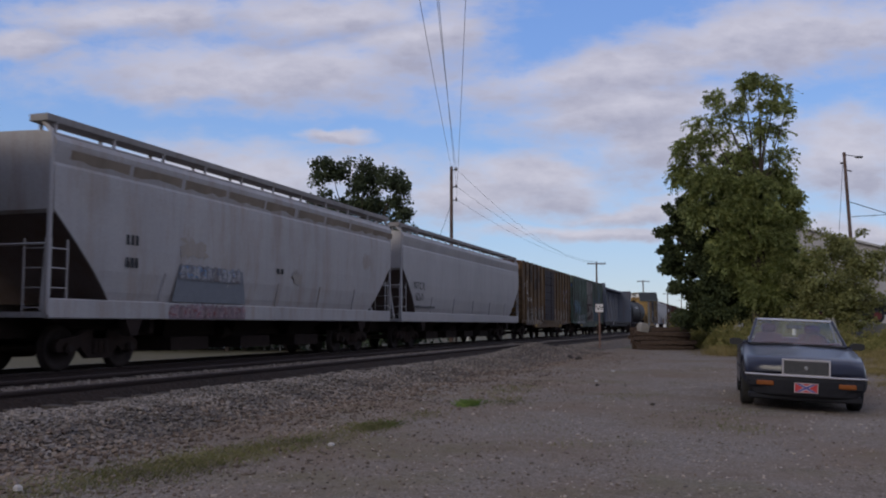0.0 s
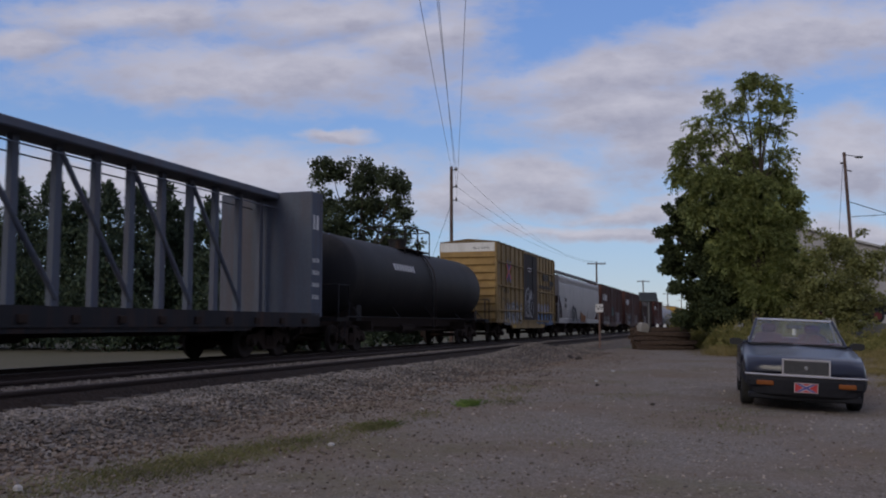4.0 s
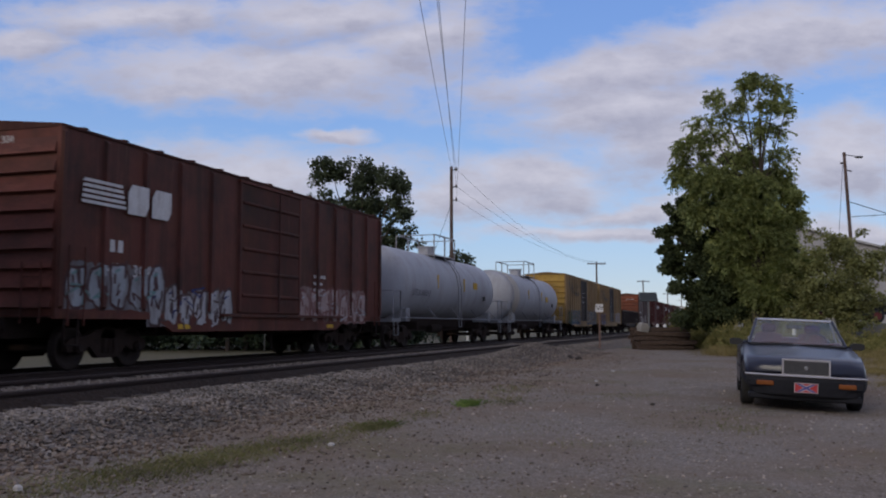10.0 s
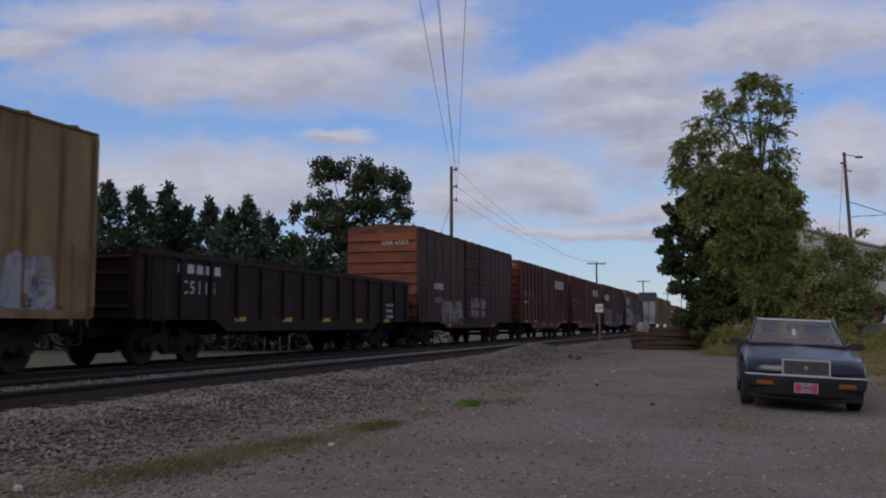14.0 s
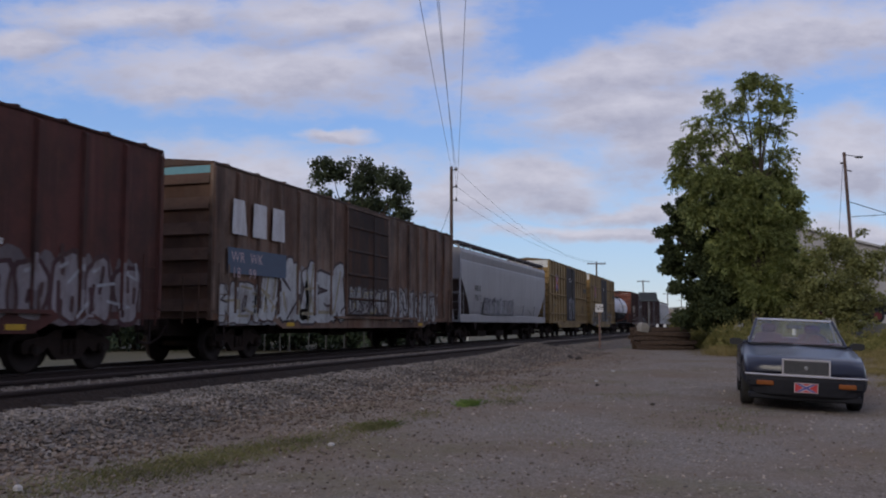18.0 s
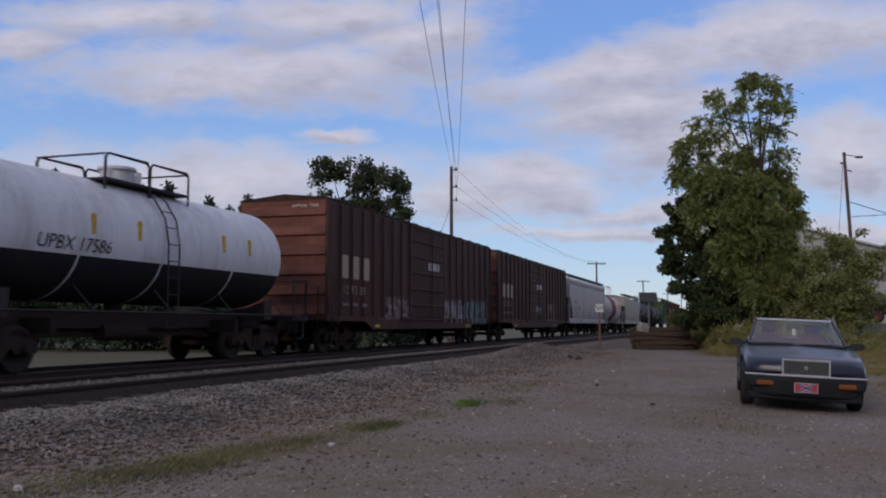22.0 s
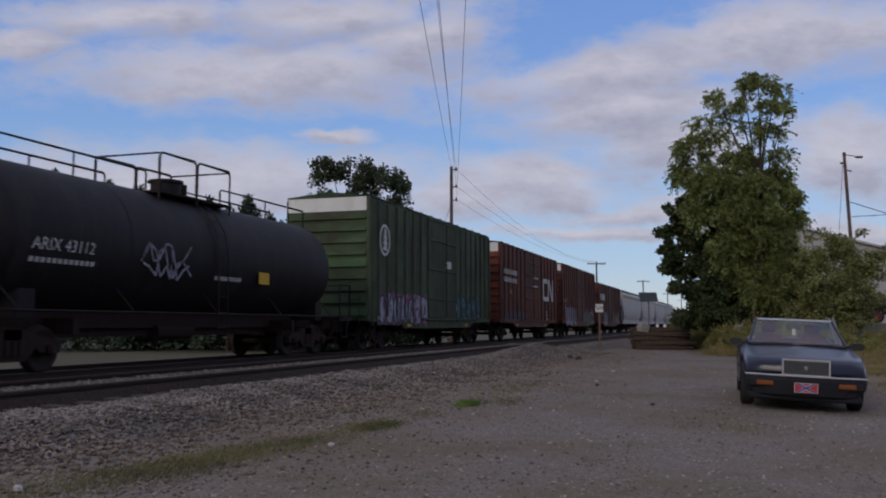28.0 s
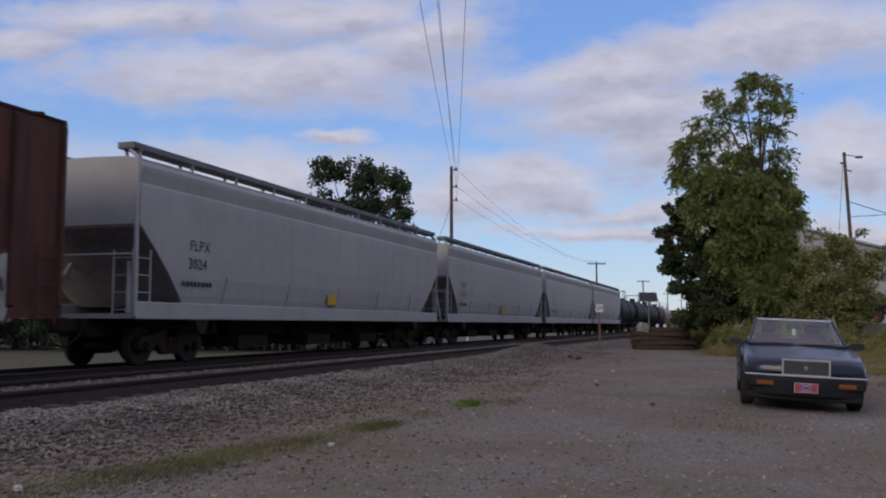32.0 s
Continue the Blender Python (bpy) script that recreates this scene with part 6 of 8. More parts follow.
for s0, s1, sd in ((470.6, 489.05, 60), (490.5, 509.6, 70)):
    c, h, w = boxcar(s0, s1, 4.62, (0.062, 0.028, 0.024), (0.058, 0.028, 0.025), "long dark maroon boxcar with faded brand blocks and pale graffiti", "posts", 8, (-0.2, 4.0), 0.8, None, False, (0.17, 0.06, 0.04), RUST, 0.4, 6)
    block_marks(c, w + 0.0745, -h + 0.9, 2.3, 2.5, 0.72, 3, 0.45, plain("faded_cream", (0.34, 0.27, 0.2)))
    side_text(c, "12 93 80" if sd == 60 else "12 87 54", 0.4, w + 0.0745, -h + 0.95, 1.82, plain("faded_cream", (0.3, 0.22, 0.17)), 1.25)
    for q in range(3):
        bars(c, -0.0 + w + 0.0745, -h + 1.0 + 0.75 * q, 1.45, 0.4, 0.1, 4, plain("faded_cream", (0.28, 0.21, 0.17)), "data_stencil", 0.3, q)
    end_text(c, "KCSX 750", 0.2, 0.3, -h - 0.02, 4.35, M["white_paint"])
    bars(c, w + 0.06, -0.2, 3.0, 1.4, 0.3, 5, M["white_paint"])
    if sd == 60:
        graffiti(c, w + 0.006, h - 7.4, h - 4.4, 0.9, 2.0, sd, (0.40, 0.38, 0.38), (0.12, 0.07, 0.06), LILAC)
        graffiti(c, w + 0.006, h - 4.2, h - 0.7, 0.9, 2.1, sd + 1, TEAL, (0.08, 0.05, 0.05), (0.3, 0.36, 0.34))
        graffiti(c, w + 0.006, -h + 4.6, -h + 7.2, 1.0, 1.9, sd + 2, (0.2, 0.13, 0.12), (0.1, 0.05, 0.045), WHITE)
    else:
        graffiti(c, w + 0.006, h - 6.8, h - 3.8, 1.1, 2.3, sd, (0.10, 0.045, 0.04), (0.34, 0.28, 0.26), (0.4, 0.35, 0.33))
        graffiti(c, w + 0.058, -0.6, 0.7, 1.5, 2.0, sd + 1, WHITE, DARK, WHITE)
c, h = hopper(511.0, 529.15, GREY, "grey covered hopper wagon with a clean plain side", 4.56, (0.28, 0.26, 0.25), 0.15, (0.10, 0.09, 0.09))
side_text(c, "AMCX", 0.36, 1.57, -h + 2.0, 2.45, M["black_paint"], 1.1)
part("warning_mark", Shape().add([(1.534, -h + 2.2, 1.02), (1.534, -h + 2.75, 1.02), (1.534, -h + 2.48, 1.30)], [(0, 1, 2)]), plain("orange_mark", (0.34, 0.09, 0.04)), c, "small orange triangle")
for a, q in ((4.0, 1.98), (16.3, 1.5)):
    part("placard", Shape().box(1.555, 1.57, -h + a, -h + a + 0.16, q, q + 0.2), M["black_paint"], c)
bars(c, 1.534, -h + 4.4, 1.12, 1.2, 0.08, 8, M["black_paint"])
side_text(c, "4585", 0.36, 1.57, -h + 2.0, 2.02, M["black_paint"], 1.1)
c, h, r, ax = tank_car(530.4, 543.9, (0.56, 0.49, 0.465), "white tank wagon with a broad rust-red band and marks", 1.41, 2.48, True, "short", None, (-1.7, 1.15, (0.16, 0.042, 0.03)), (0.48, 0.43, 0.40), 0.9, 0.8, False)
tank_text(c, "RCRX 1965", 0.36, -h + 1.4, -0.2, r, ax, M["black_paint"])
tank_bars(c, -h + 1.5, -0.36, 2.0, 0.12, 14, r, ax, M["black_paint"])
for y in (-h + 1.7, -h + 4.4, h - 3.6):
    part("reflector_mark", Shape().box(1.36, 1.42, y, y + 0.1, 2.5, 2.95), M["yellow_mark"], c)
part("placard", Shape().box(1.40, 1.42, h - 3.1, h - 2.5, 2.55, 2.8), M["yellow_mark"], c)
hopper(545.15, 561.4, (0.30, 0.272, 0.222), "dusty beige covered hopper wagon with open ends", 4.2, (0.2, 0.15, 0.1), 0.4, (0.16, 0.14, 0.12), 4, True)
for s0, s1, txt in ((562.6, 577.6, ""), (578.9, 594.3, "ARIX 43112")):
    c, h, r, ax = tank_car(s0, s1, (0.014, 0.013, 0.015), "black tank wagon with white reporting marks" if txt else "black tank wagon with a yellow placard and long top rails", 1.43, 2.48, True, "long")
    tank_text(c, txt or "ARIX 43105", 0.32, -h + 1.95, -0.2, r, ax, M["white_paint"])
    tank_bars(c, -h + 1.95, -0.36, 1.7, 0.09, 12, r, ax, M["white_paint"])
    tank_bars(c, h - 7.6, -0.4, 1.2, 0.1, 10, r, ax, M["white_paint"])
    part("placard", Shape().box(1.42, 1.445, h - 5.7, h - 5.2, 1.9, 2.2), M["yellow_mark"], c)
    if txt:
        for k in range(3):
            tag_scrawl(c, 1.44, -h + 5.0, -h + 6.6, 1.75, 2.6, 80 + k, (0.3, 0.3, 0.34))
c, h, w = boxcar(595.6, 610.75, 5.12, (0.062, 0.090, 0.046), (0.058, 0.085, 0.043), "green high-cube boxcar with white end band and pink graffiti", "posts", 7, (0.25, 3.6), 0.82, (0.03, 0.06, 0.03), True, (0.062, 0.105, 0.045), GRIME, 0.2, 9, 3)
end_text(c, "BKTY 166602", 0.2, -0.1, -h - 0.03, 4.45, M["white_paint"])
ov = Shape().add([(w + 0.075, -h + 1.3 + 0.5 * math.cos(2 * math.pi * k / 20), 3.77 + 0.55 * math.sin(2 * math.pi * k / 20)) for k in range(20)], [tuple(range(20))])
part("round_mark", ov, M["white_paint"], c, "round white mark")
part("round_mark_core", Shape().add([(w + 0.079, -h + 1.3 + 0.41 * math.cos(2 * math.pi * k / 20), 3.77 + 0.46 * math.sin(2 * math.pi * k / 20)) for k in range(20)], [tuple(range(20))]), plain("mark_green", (0.032, 0.07, 0.03)), c)
fir = Shape()
for k, (q, z) in enumerate(((0.26, 3.42), (0.22, 3.62), (0.17, 3.82), (0.11, 4.0))):
    fir.add([(w + 0.083 + 0.001 * (k % 2), -h + 1.3 - q, z), (w + 0.083 + 0.001 * (k % 2), -h + 1.3 + q, z), (w + 0.083 + 0.001 * (k % 2), -h + 1.3, z + 0.26)], [(0, 1, 2)])
part("round_mark_fir", fir, M["white_paint"], c, "white fir shape")
graffiti(c, w + 0.006, -h + 0.8, -h + 6.0, 0.85, 2.1, 90, (0.36, 0.38, 0.44), (0.04, 0.04, 0.08), PINK, "pink and white graffiti with dark outlines", (0.26, 0.09, 0.17))
graffiti(c, w + 0.006, h - 5.8, h - 1.7, 0.95, 2.2, 91, (0.025, 0.04, 0.05), (0.09, 0.22, 0.26), (0.3, 0.36, 0.4), "dark graffiti with blue-green outlines", (0.03, 0.06, 0.05))
part("placard", Shape().box(w + 0.058, w + 0.066, 0.6, 1.3, 3.2, 3.5), M["white_paint"], c)
c, h, w = boxcar(612.85, 628.25, 5.1, (0.13, 0.038, 0.022), (0.12, 0.036, 0.022), "rust-red high-cube boxcar with a big white looped mark", "posts", 6, (-0.23, 3.55), 0.82, None, True, (0.20, 0.05, 0.024), GRIME, 0.25, 9)
bars(c, w + 0.075, -h + 0.7, 3.55, 3.0, 0.26, 8, M["white_paint"], "lettering_mark", 0.4)
bars(c, w + 0.075, -h + 0.7, 3.12, 3.0, 0.26, 8, M["white_paint"], "lettering_mark", 0.4)
side_text(c, "406 281", 0.34, w + 0.01, -h + 1.8, 2.55, M["white_paint"], 1.2)
s = Shape()
Y, Z, X = h - 4.85, 2.35, w + 0.076
for e, (a, b, q, d) in enumerate(((0, 0.28, 0.1, 1.3), (0.1, 1.35, 1.12, 1.4), (0.1, 1.75, 0, 0.28), (1.5, 1.78, 0.1, 1.4), (2.9, 3.15, 0.0, 1.4))):
    e = X + 0.0025 * (e % 3)
    s.add([(e, Y + a, Z + q), (e, Y + b, Z + q), (e, Y + b, Z + d), (e, Y + a, Z + d)], [(0, 1, 2, 3)])
X += 0.008
s.add([(X, Y + 1.6, Z + 1.4), (X, Y + 1.95, Z + 1.4), (X, Y + 3.05, Z), (X, Y + 2.7, Z)], [(0, 1, 2, 3)])
part("brand_mark", s, M["white_paint"], c, "big white looped mark")
data_stencils(c, w, h, M["white_paint"], 1.6, h - 3.6)
bars(c, w + 0.06, 0.0, 3.6, 1.6, 0.12, 8, M["white_paint"])
bars(c, w + 0.06, 0.0, 3.1, 1.4, 0.12, 8, M["white_paint"])
graffiti(c, w + 0.006, -h + 1.0, -h + 6.0, 0.98, 1.7, 92, (0.12, 0.10, 0.12), (0.05, 0.03, 0.03), (0.2, 0.2, 0.24))
c, h, w = boxcar(630.15, 645.2, 5.1, (0.130, 0.043, 0.030), (0.12, 0.040, 0.028), "brown high-cube boxcar with white end band and lilac graffiti", "posts", 7, (0.03, 2.95), 0.82, None, True, (0.17, 0.05, 0.03), GRIME, 0.25, 9)
side_text(c, "NOKL", 0.42, w + 0.01, -h + 0.65, 2.45, M["white_paint"], 1.3)
side_text(c, "560847", 0.42, w + 0.01, -h + 0.65, 1.95, M["white_paint"], 1.2)
end_text(c, "NOKL 560847", 0.2, -0.1, -h - 0.03, 4.45, M["white_paint"])
graffiti(c, w + 0.006, -h + 1.5, -h + 5.9, 0.82, 2.2, 93, (0.40, 0.40, 0.48), (0.14, 0.10, 0.14), WHITE)
graffiti(c, w + 0.006, h - 5.7, h - 0.7, 0.85, 2.2, 94, (0.30, 0.38, 0.36), (0.07, 0.07, 0.07), CREAM)
c, h, w = striped_boxcar(647.75, 662.8, "456 032", "red-brown boxcar with a striped mark and white graffiti", 4.5, 5, (0.105, 0.036, 0.026))
graffiti(c, w + 0.006, -h + 3.0, -h + 5.8, 0.82, 2.2, 95, (0.40, 0.40, 0.44), (0.1, 0.06, 0.06), WHITE)
graffiti(c, w + 0.006, -h + 0.4, -h + 1.5, 1.3, 2.4, 96, (0.36, 0.33, 0.35), (0.1, 0.06, 0.06), LILAC)
graffiti(c, w + 0.006, h - 5.9, h - 1.1, 0.9, 2.05, 97, (0.42, 0.40, 0.36), (0.1, 0.06, 0.05), (0.3, 0.33, 0.25))
for s0, s1, txt in ((664.9, 683.85, "FLPX"), (685.4, 704.4, ""), (705.7, 724.6, ""), (725.6, 744.0, "")):
    c, h = hopper(s0, s1, (0.40, 0.375, 0.355), "clean silver-grey covered hopper wagon with black marks" if txt else "clean silver-grey covered hopper wagon", 4.56, (0.3, 0.28, 0.27), 0.12, (0.2, 0.19, 0.2), 3, False, (0.24, 0.215, 0.205))
    side_text(c, txt or "FLPX", 0.34, 1.57, -h + 1.75, 2.5, M["black_paint"], 1.1)
    side_text(c, "3024" if txt else "3118", 0.34, 1.57, -h + 1.7, 2.1, M["black_paint"], 1.1)
    bars(c, 1.55, -h + 1.5, 1.72, 1.2, 0.1, 8, M["black_paint"])
    part("placard", Shape().box(1.545, 1.565, -h + 8.8, -h + 9.4, 1.45, 1.75), M["yellow_mark"], c)
for k in range(5):
    tank_car(745.6 + 16.6 * k, 760.9 + 16.6 * k, (0.016, 0.015, 0.017) if k < 4 else (0.4, 0.3, 0.28), "black tank wagon near the end of the train" if k < 4 else "dull reddish tank wagon far down the train", 1.42, 2.48, True, "short")


# ------------------------------------------------------------------ plants
def leaf_cloud(rng, centres, radii, counts, size, droop=0.3, slim=0.42):
    """Many small folded leaves spread through ellipsoids, thicker towards their skins."""
    vs, fs = [], []
    n0 = 0
    for c, r, n in zip(centres, radii, counts):
        d = rng.standard_normal((n, 3))
        d /= np.linalg.norm(d, axis=1)[:, None]
        rad = rng.random(n) ** 0.45 * (0.82 + 0.36 * rng.random(n))
        p = np.array(c) + d * rad[:, None] * np.array(r)
        a = rng.standard_normal((n, 3)) + 0.5 * d
        a[:, 2] -= droop
        a /= np.linalg.norm(a, axis=1)[:, None]
        b = np.cross(a, rng.standard_normal((n, 3)))
        b /= np.linalg.norm(b, axis=1)[:, None]
        s = size * (0.6 + 0.8 * rng.random(n))[:, None]
        nrm = np.cross(a, b)
        quad = np.stack((p, p + a * s * 0.5 + b * s * slim + nrm * s * 0.08, p + a * s, p + a * s * 0.5 - b * s * slim + nrm * s * 0.08), 1)
        vs.append(quad.reshape(-1, 3))
        k = n0 + 4 * np.arange(n)
        fs.append(np.stack((k, k + 1, k + 2, k + 3), 1))
        n0 += 4 * n
    return np.vstack(vs).tolist(), np.vstack(fs).tolist()


M["bark"] = surface("grey_brown_bark", (0.09, 0.07, 0.055), (0.05, 0.04, 0.03), None, 0.95, 0, 6, 4, 0.8, 0, 0.8, 30)
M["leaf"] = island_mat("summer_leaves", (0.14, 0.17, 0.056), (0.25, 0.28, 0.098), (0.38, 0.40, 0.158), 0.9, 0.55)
# darker leaf tone that also paints in the shade inside the big tree
M["leaf_shade"] = island_mat("dense_shade_leaves", (0.036, 0.048, 0.020), (0.060, 0.078, 0.032), (0.098, 0.116, 0.048), 0.8, 0.3)
M["young_leaf"] = island_mat("young_leaves", (0.15, 0.16, 0.055), (0.225, 0.23, 0.088), (0.31, 0.305, 0.125), 0.75, 0.45)
M["leaf_dark"] = island_mat("dark_leaves", (0.030, 0.040, 0.020), (0.052, 0.068, 0.032), (0.080, 0.095, 0.046), 0.7, 0.2)
M["needle"] = island_mat("pine_needles", (0.030, 0.046, 0.030), (0.050, 0.072, 0.042), (0.072, 0.092, 0.050), 0.7, 0.15)
M["weed"] = island_mat("weeds", (0.13, 0.135, 0.04), (0.20, 0.19, 0.062), (0.29, 0.24, 0.09), 0.8, 0.25)
M["grass"] = island_mat("lot_grass", (0.12, 0.125, 0.045), (0.155, 0.15, 0.06), (0.22, 0.185, 0.10), 0.85, 0.25)


def broadleaf(at, clumps, trunk_r, fork, leaf, per, mat, label, seed):
    """clumps: across, height, half width, half height of each bough, in metres."""
    rng = np.random.default_rng(seed)
    tree = thing("tree", at, label, "tree")
    trunk = Shape()
    pts = [(0, 0, -0.3), (0.05 * fork, 0.02, fork * 0.5), (0.0, 0.0, fork), (0.08 * fork, 0.1, fork * 1.6)]
    for i, (p, q) in enumerate(zip(pts, pts[1:])):
        trunk.tube(p, q, trunk_r * (1 - 0.22 * i), 9, 0, trunk_r * (1 - 0.22 * (i + 1)))
    part("trunk", trunk, M["bark"], tree)
    centres, radii, counts = [], [], []
    for cx, cz, rx, rz in clumps:
        dep = rng.uniform(-0.5, 0.5) * max(1.0, rx)
        start = Vector((0.03 * fork, 0.02, fork * rng.uniform(0.7, 1.5)))
        end = Vector((cx, dep, cz))
        mid = start.lerp(end, 0.5) + Vector((rng.uniform(-0.3, 0.3), rng.uniform(-0.3, 0.3), 0.35))
        r = trunk_r * 0.4
        part("limb", Shape().tube(start, mid, r, 6, 0, r * 0.6).tube(mid, end, r * 0.6, 5, 0, r * 0.2), M["bark"], tree)
        # each bough breaks up into twigs with their own tufts
        for k in range(max(9, int(15 * rx * rz))):
            a = rng.standard_normal(3)
            a /= np.linalg.norm(a)
            f = rng.uniform(0.3, 1.18)
            centres.append((cx + a[0] * rx * f, dep + a[1] * rx * f * 0.9, cz + a[2] * rz * f))
            s = rng.uniform(0.28, 0.5) * min(1.3, max(rx, rz))
            radii.append((s, s, s * 0.75))
            counts.append(int(per * s * s * 5) + 6)
    vs, fs = leaf_cloud(rng, centres, radii, counts, leaf)
    ob = bulk("crown", vs, fs, mat, "", "", tree)
    del ob["kind"]
    for k in ("label", "category"):
        if k in ob:
            del ob[k]
    return tree


def fronds(rng, centres, radii, counts, length, leaflet):
    """Feathered leaves: drooping stalks that fan out of each bough, with pairs of slim leaflets."""
    vs, fs, n0 = [], [], 0
    for c, r, n in zip(centres, radii, counts):
        d = rng.standard_normal((n, 3))
        d /= np.linalg.norm(d, axis=1)[:, None]
        p = np.array(c) + d * (rng.random(n) ** 0.5)[:, None] * np.array(r)
        a = d + 0.55 * rng.standard_normal((n, 3)) + np.array((0, 0, 0.15))
        a /= np.linalg.norm(a, axis=1)[:, None]
        b = np.cross(a, np.array((0, 0, 1.0)) + 0.6 * rng.standard_normal((n, 3)))
        b /= np.linalg.norm(b, axis=1)[:, None] + 1e-6
        ln = (length * (0.6 + 0.7 * rng.random(n)))[:, None]
        for j in range(7):
            t = 0.15 + 0.85 * j / 6
            q = p + a * ln * t
            q[:, 2] -= (ln * 0.55 * t * t)[:, 0]
            for side in (-1, 1):
                tip = a * 0.55 + b * side * (1.0 - 0.35 * t) + 0.22 * rng.standard_normal((n, 3))
                tip[:, 2] -= 0.25
                tip *= leaflet * (0.7 + 0.6 * rng.random(n))[:, None]
                wide = np.cross(tip, np.cross(a, b) + 0.35 * rng.standard_normal((n, 3))) * 0.26
                vs.append(np.stack((q, q + tip * 0.5 + wide, q + tip, q + tip * 0.5 - wide), 1).reshape(-1, 3))
                k = n0 + 4 * np.arange(n)
                fs.append(np.stack((k, k + 1, k + 2, k + 3), 1))
                n0 += 4 * n
    return np.vstack(vs).tolist(), np.vstack(fs).tolist()


def feathered_tree(at, clumps, trunk_r, fork, mat, label, seed, per=55):
    """A tree with compound leaves; clumps as for broadleaf()."""
    rng = np.random.default_rng(seed)
    tree = thing("tree", at, label, "tree")
    trunk = Shape()
    pts = [(0.5, 0, -0.3), (0.55, 0.02, fork * 0.5), (0.6, 0.0, fork), (0.7, 0.1, fork * 1.9), (0.95, 0.05, fork * 2.9), (1.05, 0.0, fork * 3.8)]
    for i, (p, q) in enumerate(zip(pts, pts[1:])):
        trunk.tube(p, q, trunk_r * (1 - 0.17 * i), 9, 0, trunk_r * (1 - 0.17 * (i + 1)))
    part("trunk", trunk, M["bark"], tree)
    centres, radii, counts = [], [], []
    for cx, cz, rx, rz in clumps:
        dep = rng.uniform(-0.6, 0.6) * max(0.8, rx)
        start = Vector((0.6 + 0.02 * cz, 0.02, max(fork * 0.7, cz * rng.uniform(0.5, 0.7))))
        end = Vector((cx, dep, cz))
        mid = start.lerp(end, 0.5) + Vector((rng.uniform(-0.15, 0.15), rng.uniform(-0.2, 0.2), -0.15))
        r = trunk_r * 0.3
        part("limb", Shape().tube(start, mid, r, 6, 0, r * 0.6).tube(mid, end, r * 0.6, 5, 0, r * 0.2), M["bark"], tree)
        for k in range(max(5, int((13 if cz > 8.4 else 24) * rx * rz))):
            a = rng.standard_normal(3)
            a /= np.linalg.norm(a)
            f = rng.uniform(0.2, 0.95)
            centres.append((cx + a[0] * rx * f, dep + a[1] * max(rx, 0.5) * f, cz + a[2] * rz * f))
            sz = rng.uniform(0.22, 0.42) * min(1.2, max(0.7, rx))
            radii.append((sz, sz, sz * 0.7))
            counts.append(max(5, int(per * sz * (1.0 if cz > 8.4 else 1.9))))
    vs, fs = fronds(rng, centres, radii, counts, 0.42, 0.125)
    ob = bulk("crown", vs, fs, mat, "", "", tree)
    for k in ("kind", "label", "category"):
        if k in ob:
            del ob[k]
    return tree


def at_view(px, z, dist):
    """A place at a picture column and a depth before the camera."""
    a = (px - 784) / 1581.0 * dist
    c, s = math.cos(radians(YAW)), math.sin(radians(YAW))
    return pose(a * c - dist * s, dist * c + a * s, z, 0, 0, YAW)


# the big tree, a darker one close behind it painting in its shaded underside, and the small one beside the lot
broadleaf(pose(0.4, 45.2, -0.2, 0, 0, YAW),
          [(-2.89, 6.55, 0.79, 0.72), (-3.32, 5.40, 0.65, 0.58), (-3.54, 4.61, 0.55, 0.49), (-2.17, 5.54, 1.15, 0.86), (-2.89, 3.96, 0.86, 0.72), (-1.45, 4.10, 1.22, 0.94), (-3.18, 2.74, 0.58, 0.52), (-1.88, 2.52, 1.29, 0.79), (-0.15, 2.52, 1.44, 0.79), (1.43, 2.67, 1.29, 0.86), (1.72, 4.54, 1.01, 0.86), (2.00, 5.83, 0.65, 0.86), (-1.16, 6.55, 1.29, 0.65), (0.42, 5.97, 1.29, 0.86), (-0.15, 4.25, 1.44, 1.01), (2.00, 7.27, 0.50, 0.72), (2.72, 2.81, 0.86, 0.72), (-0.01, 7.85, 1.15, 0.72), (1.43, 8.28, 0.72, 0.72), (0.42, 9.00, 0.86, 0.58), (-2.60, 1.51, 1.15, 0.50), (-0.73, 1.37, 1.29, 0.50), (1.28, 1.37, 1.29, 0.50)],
          0.20, 1.6, 0.14, 420, M["leaf_shade"], "dense dark green tree crowded behind a lighter one, shade painted in", 15)
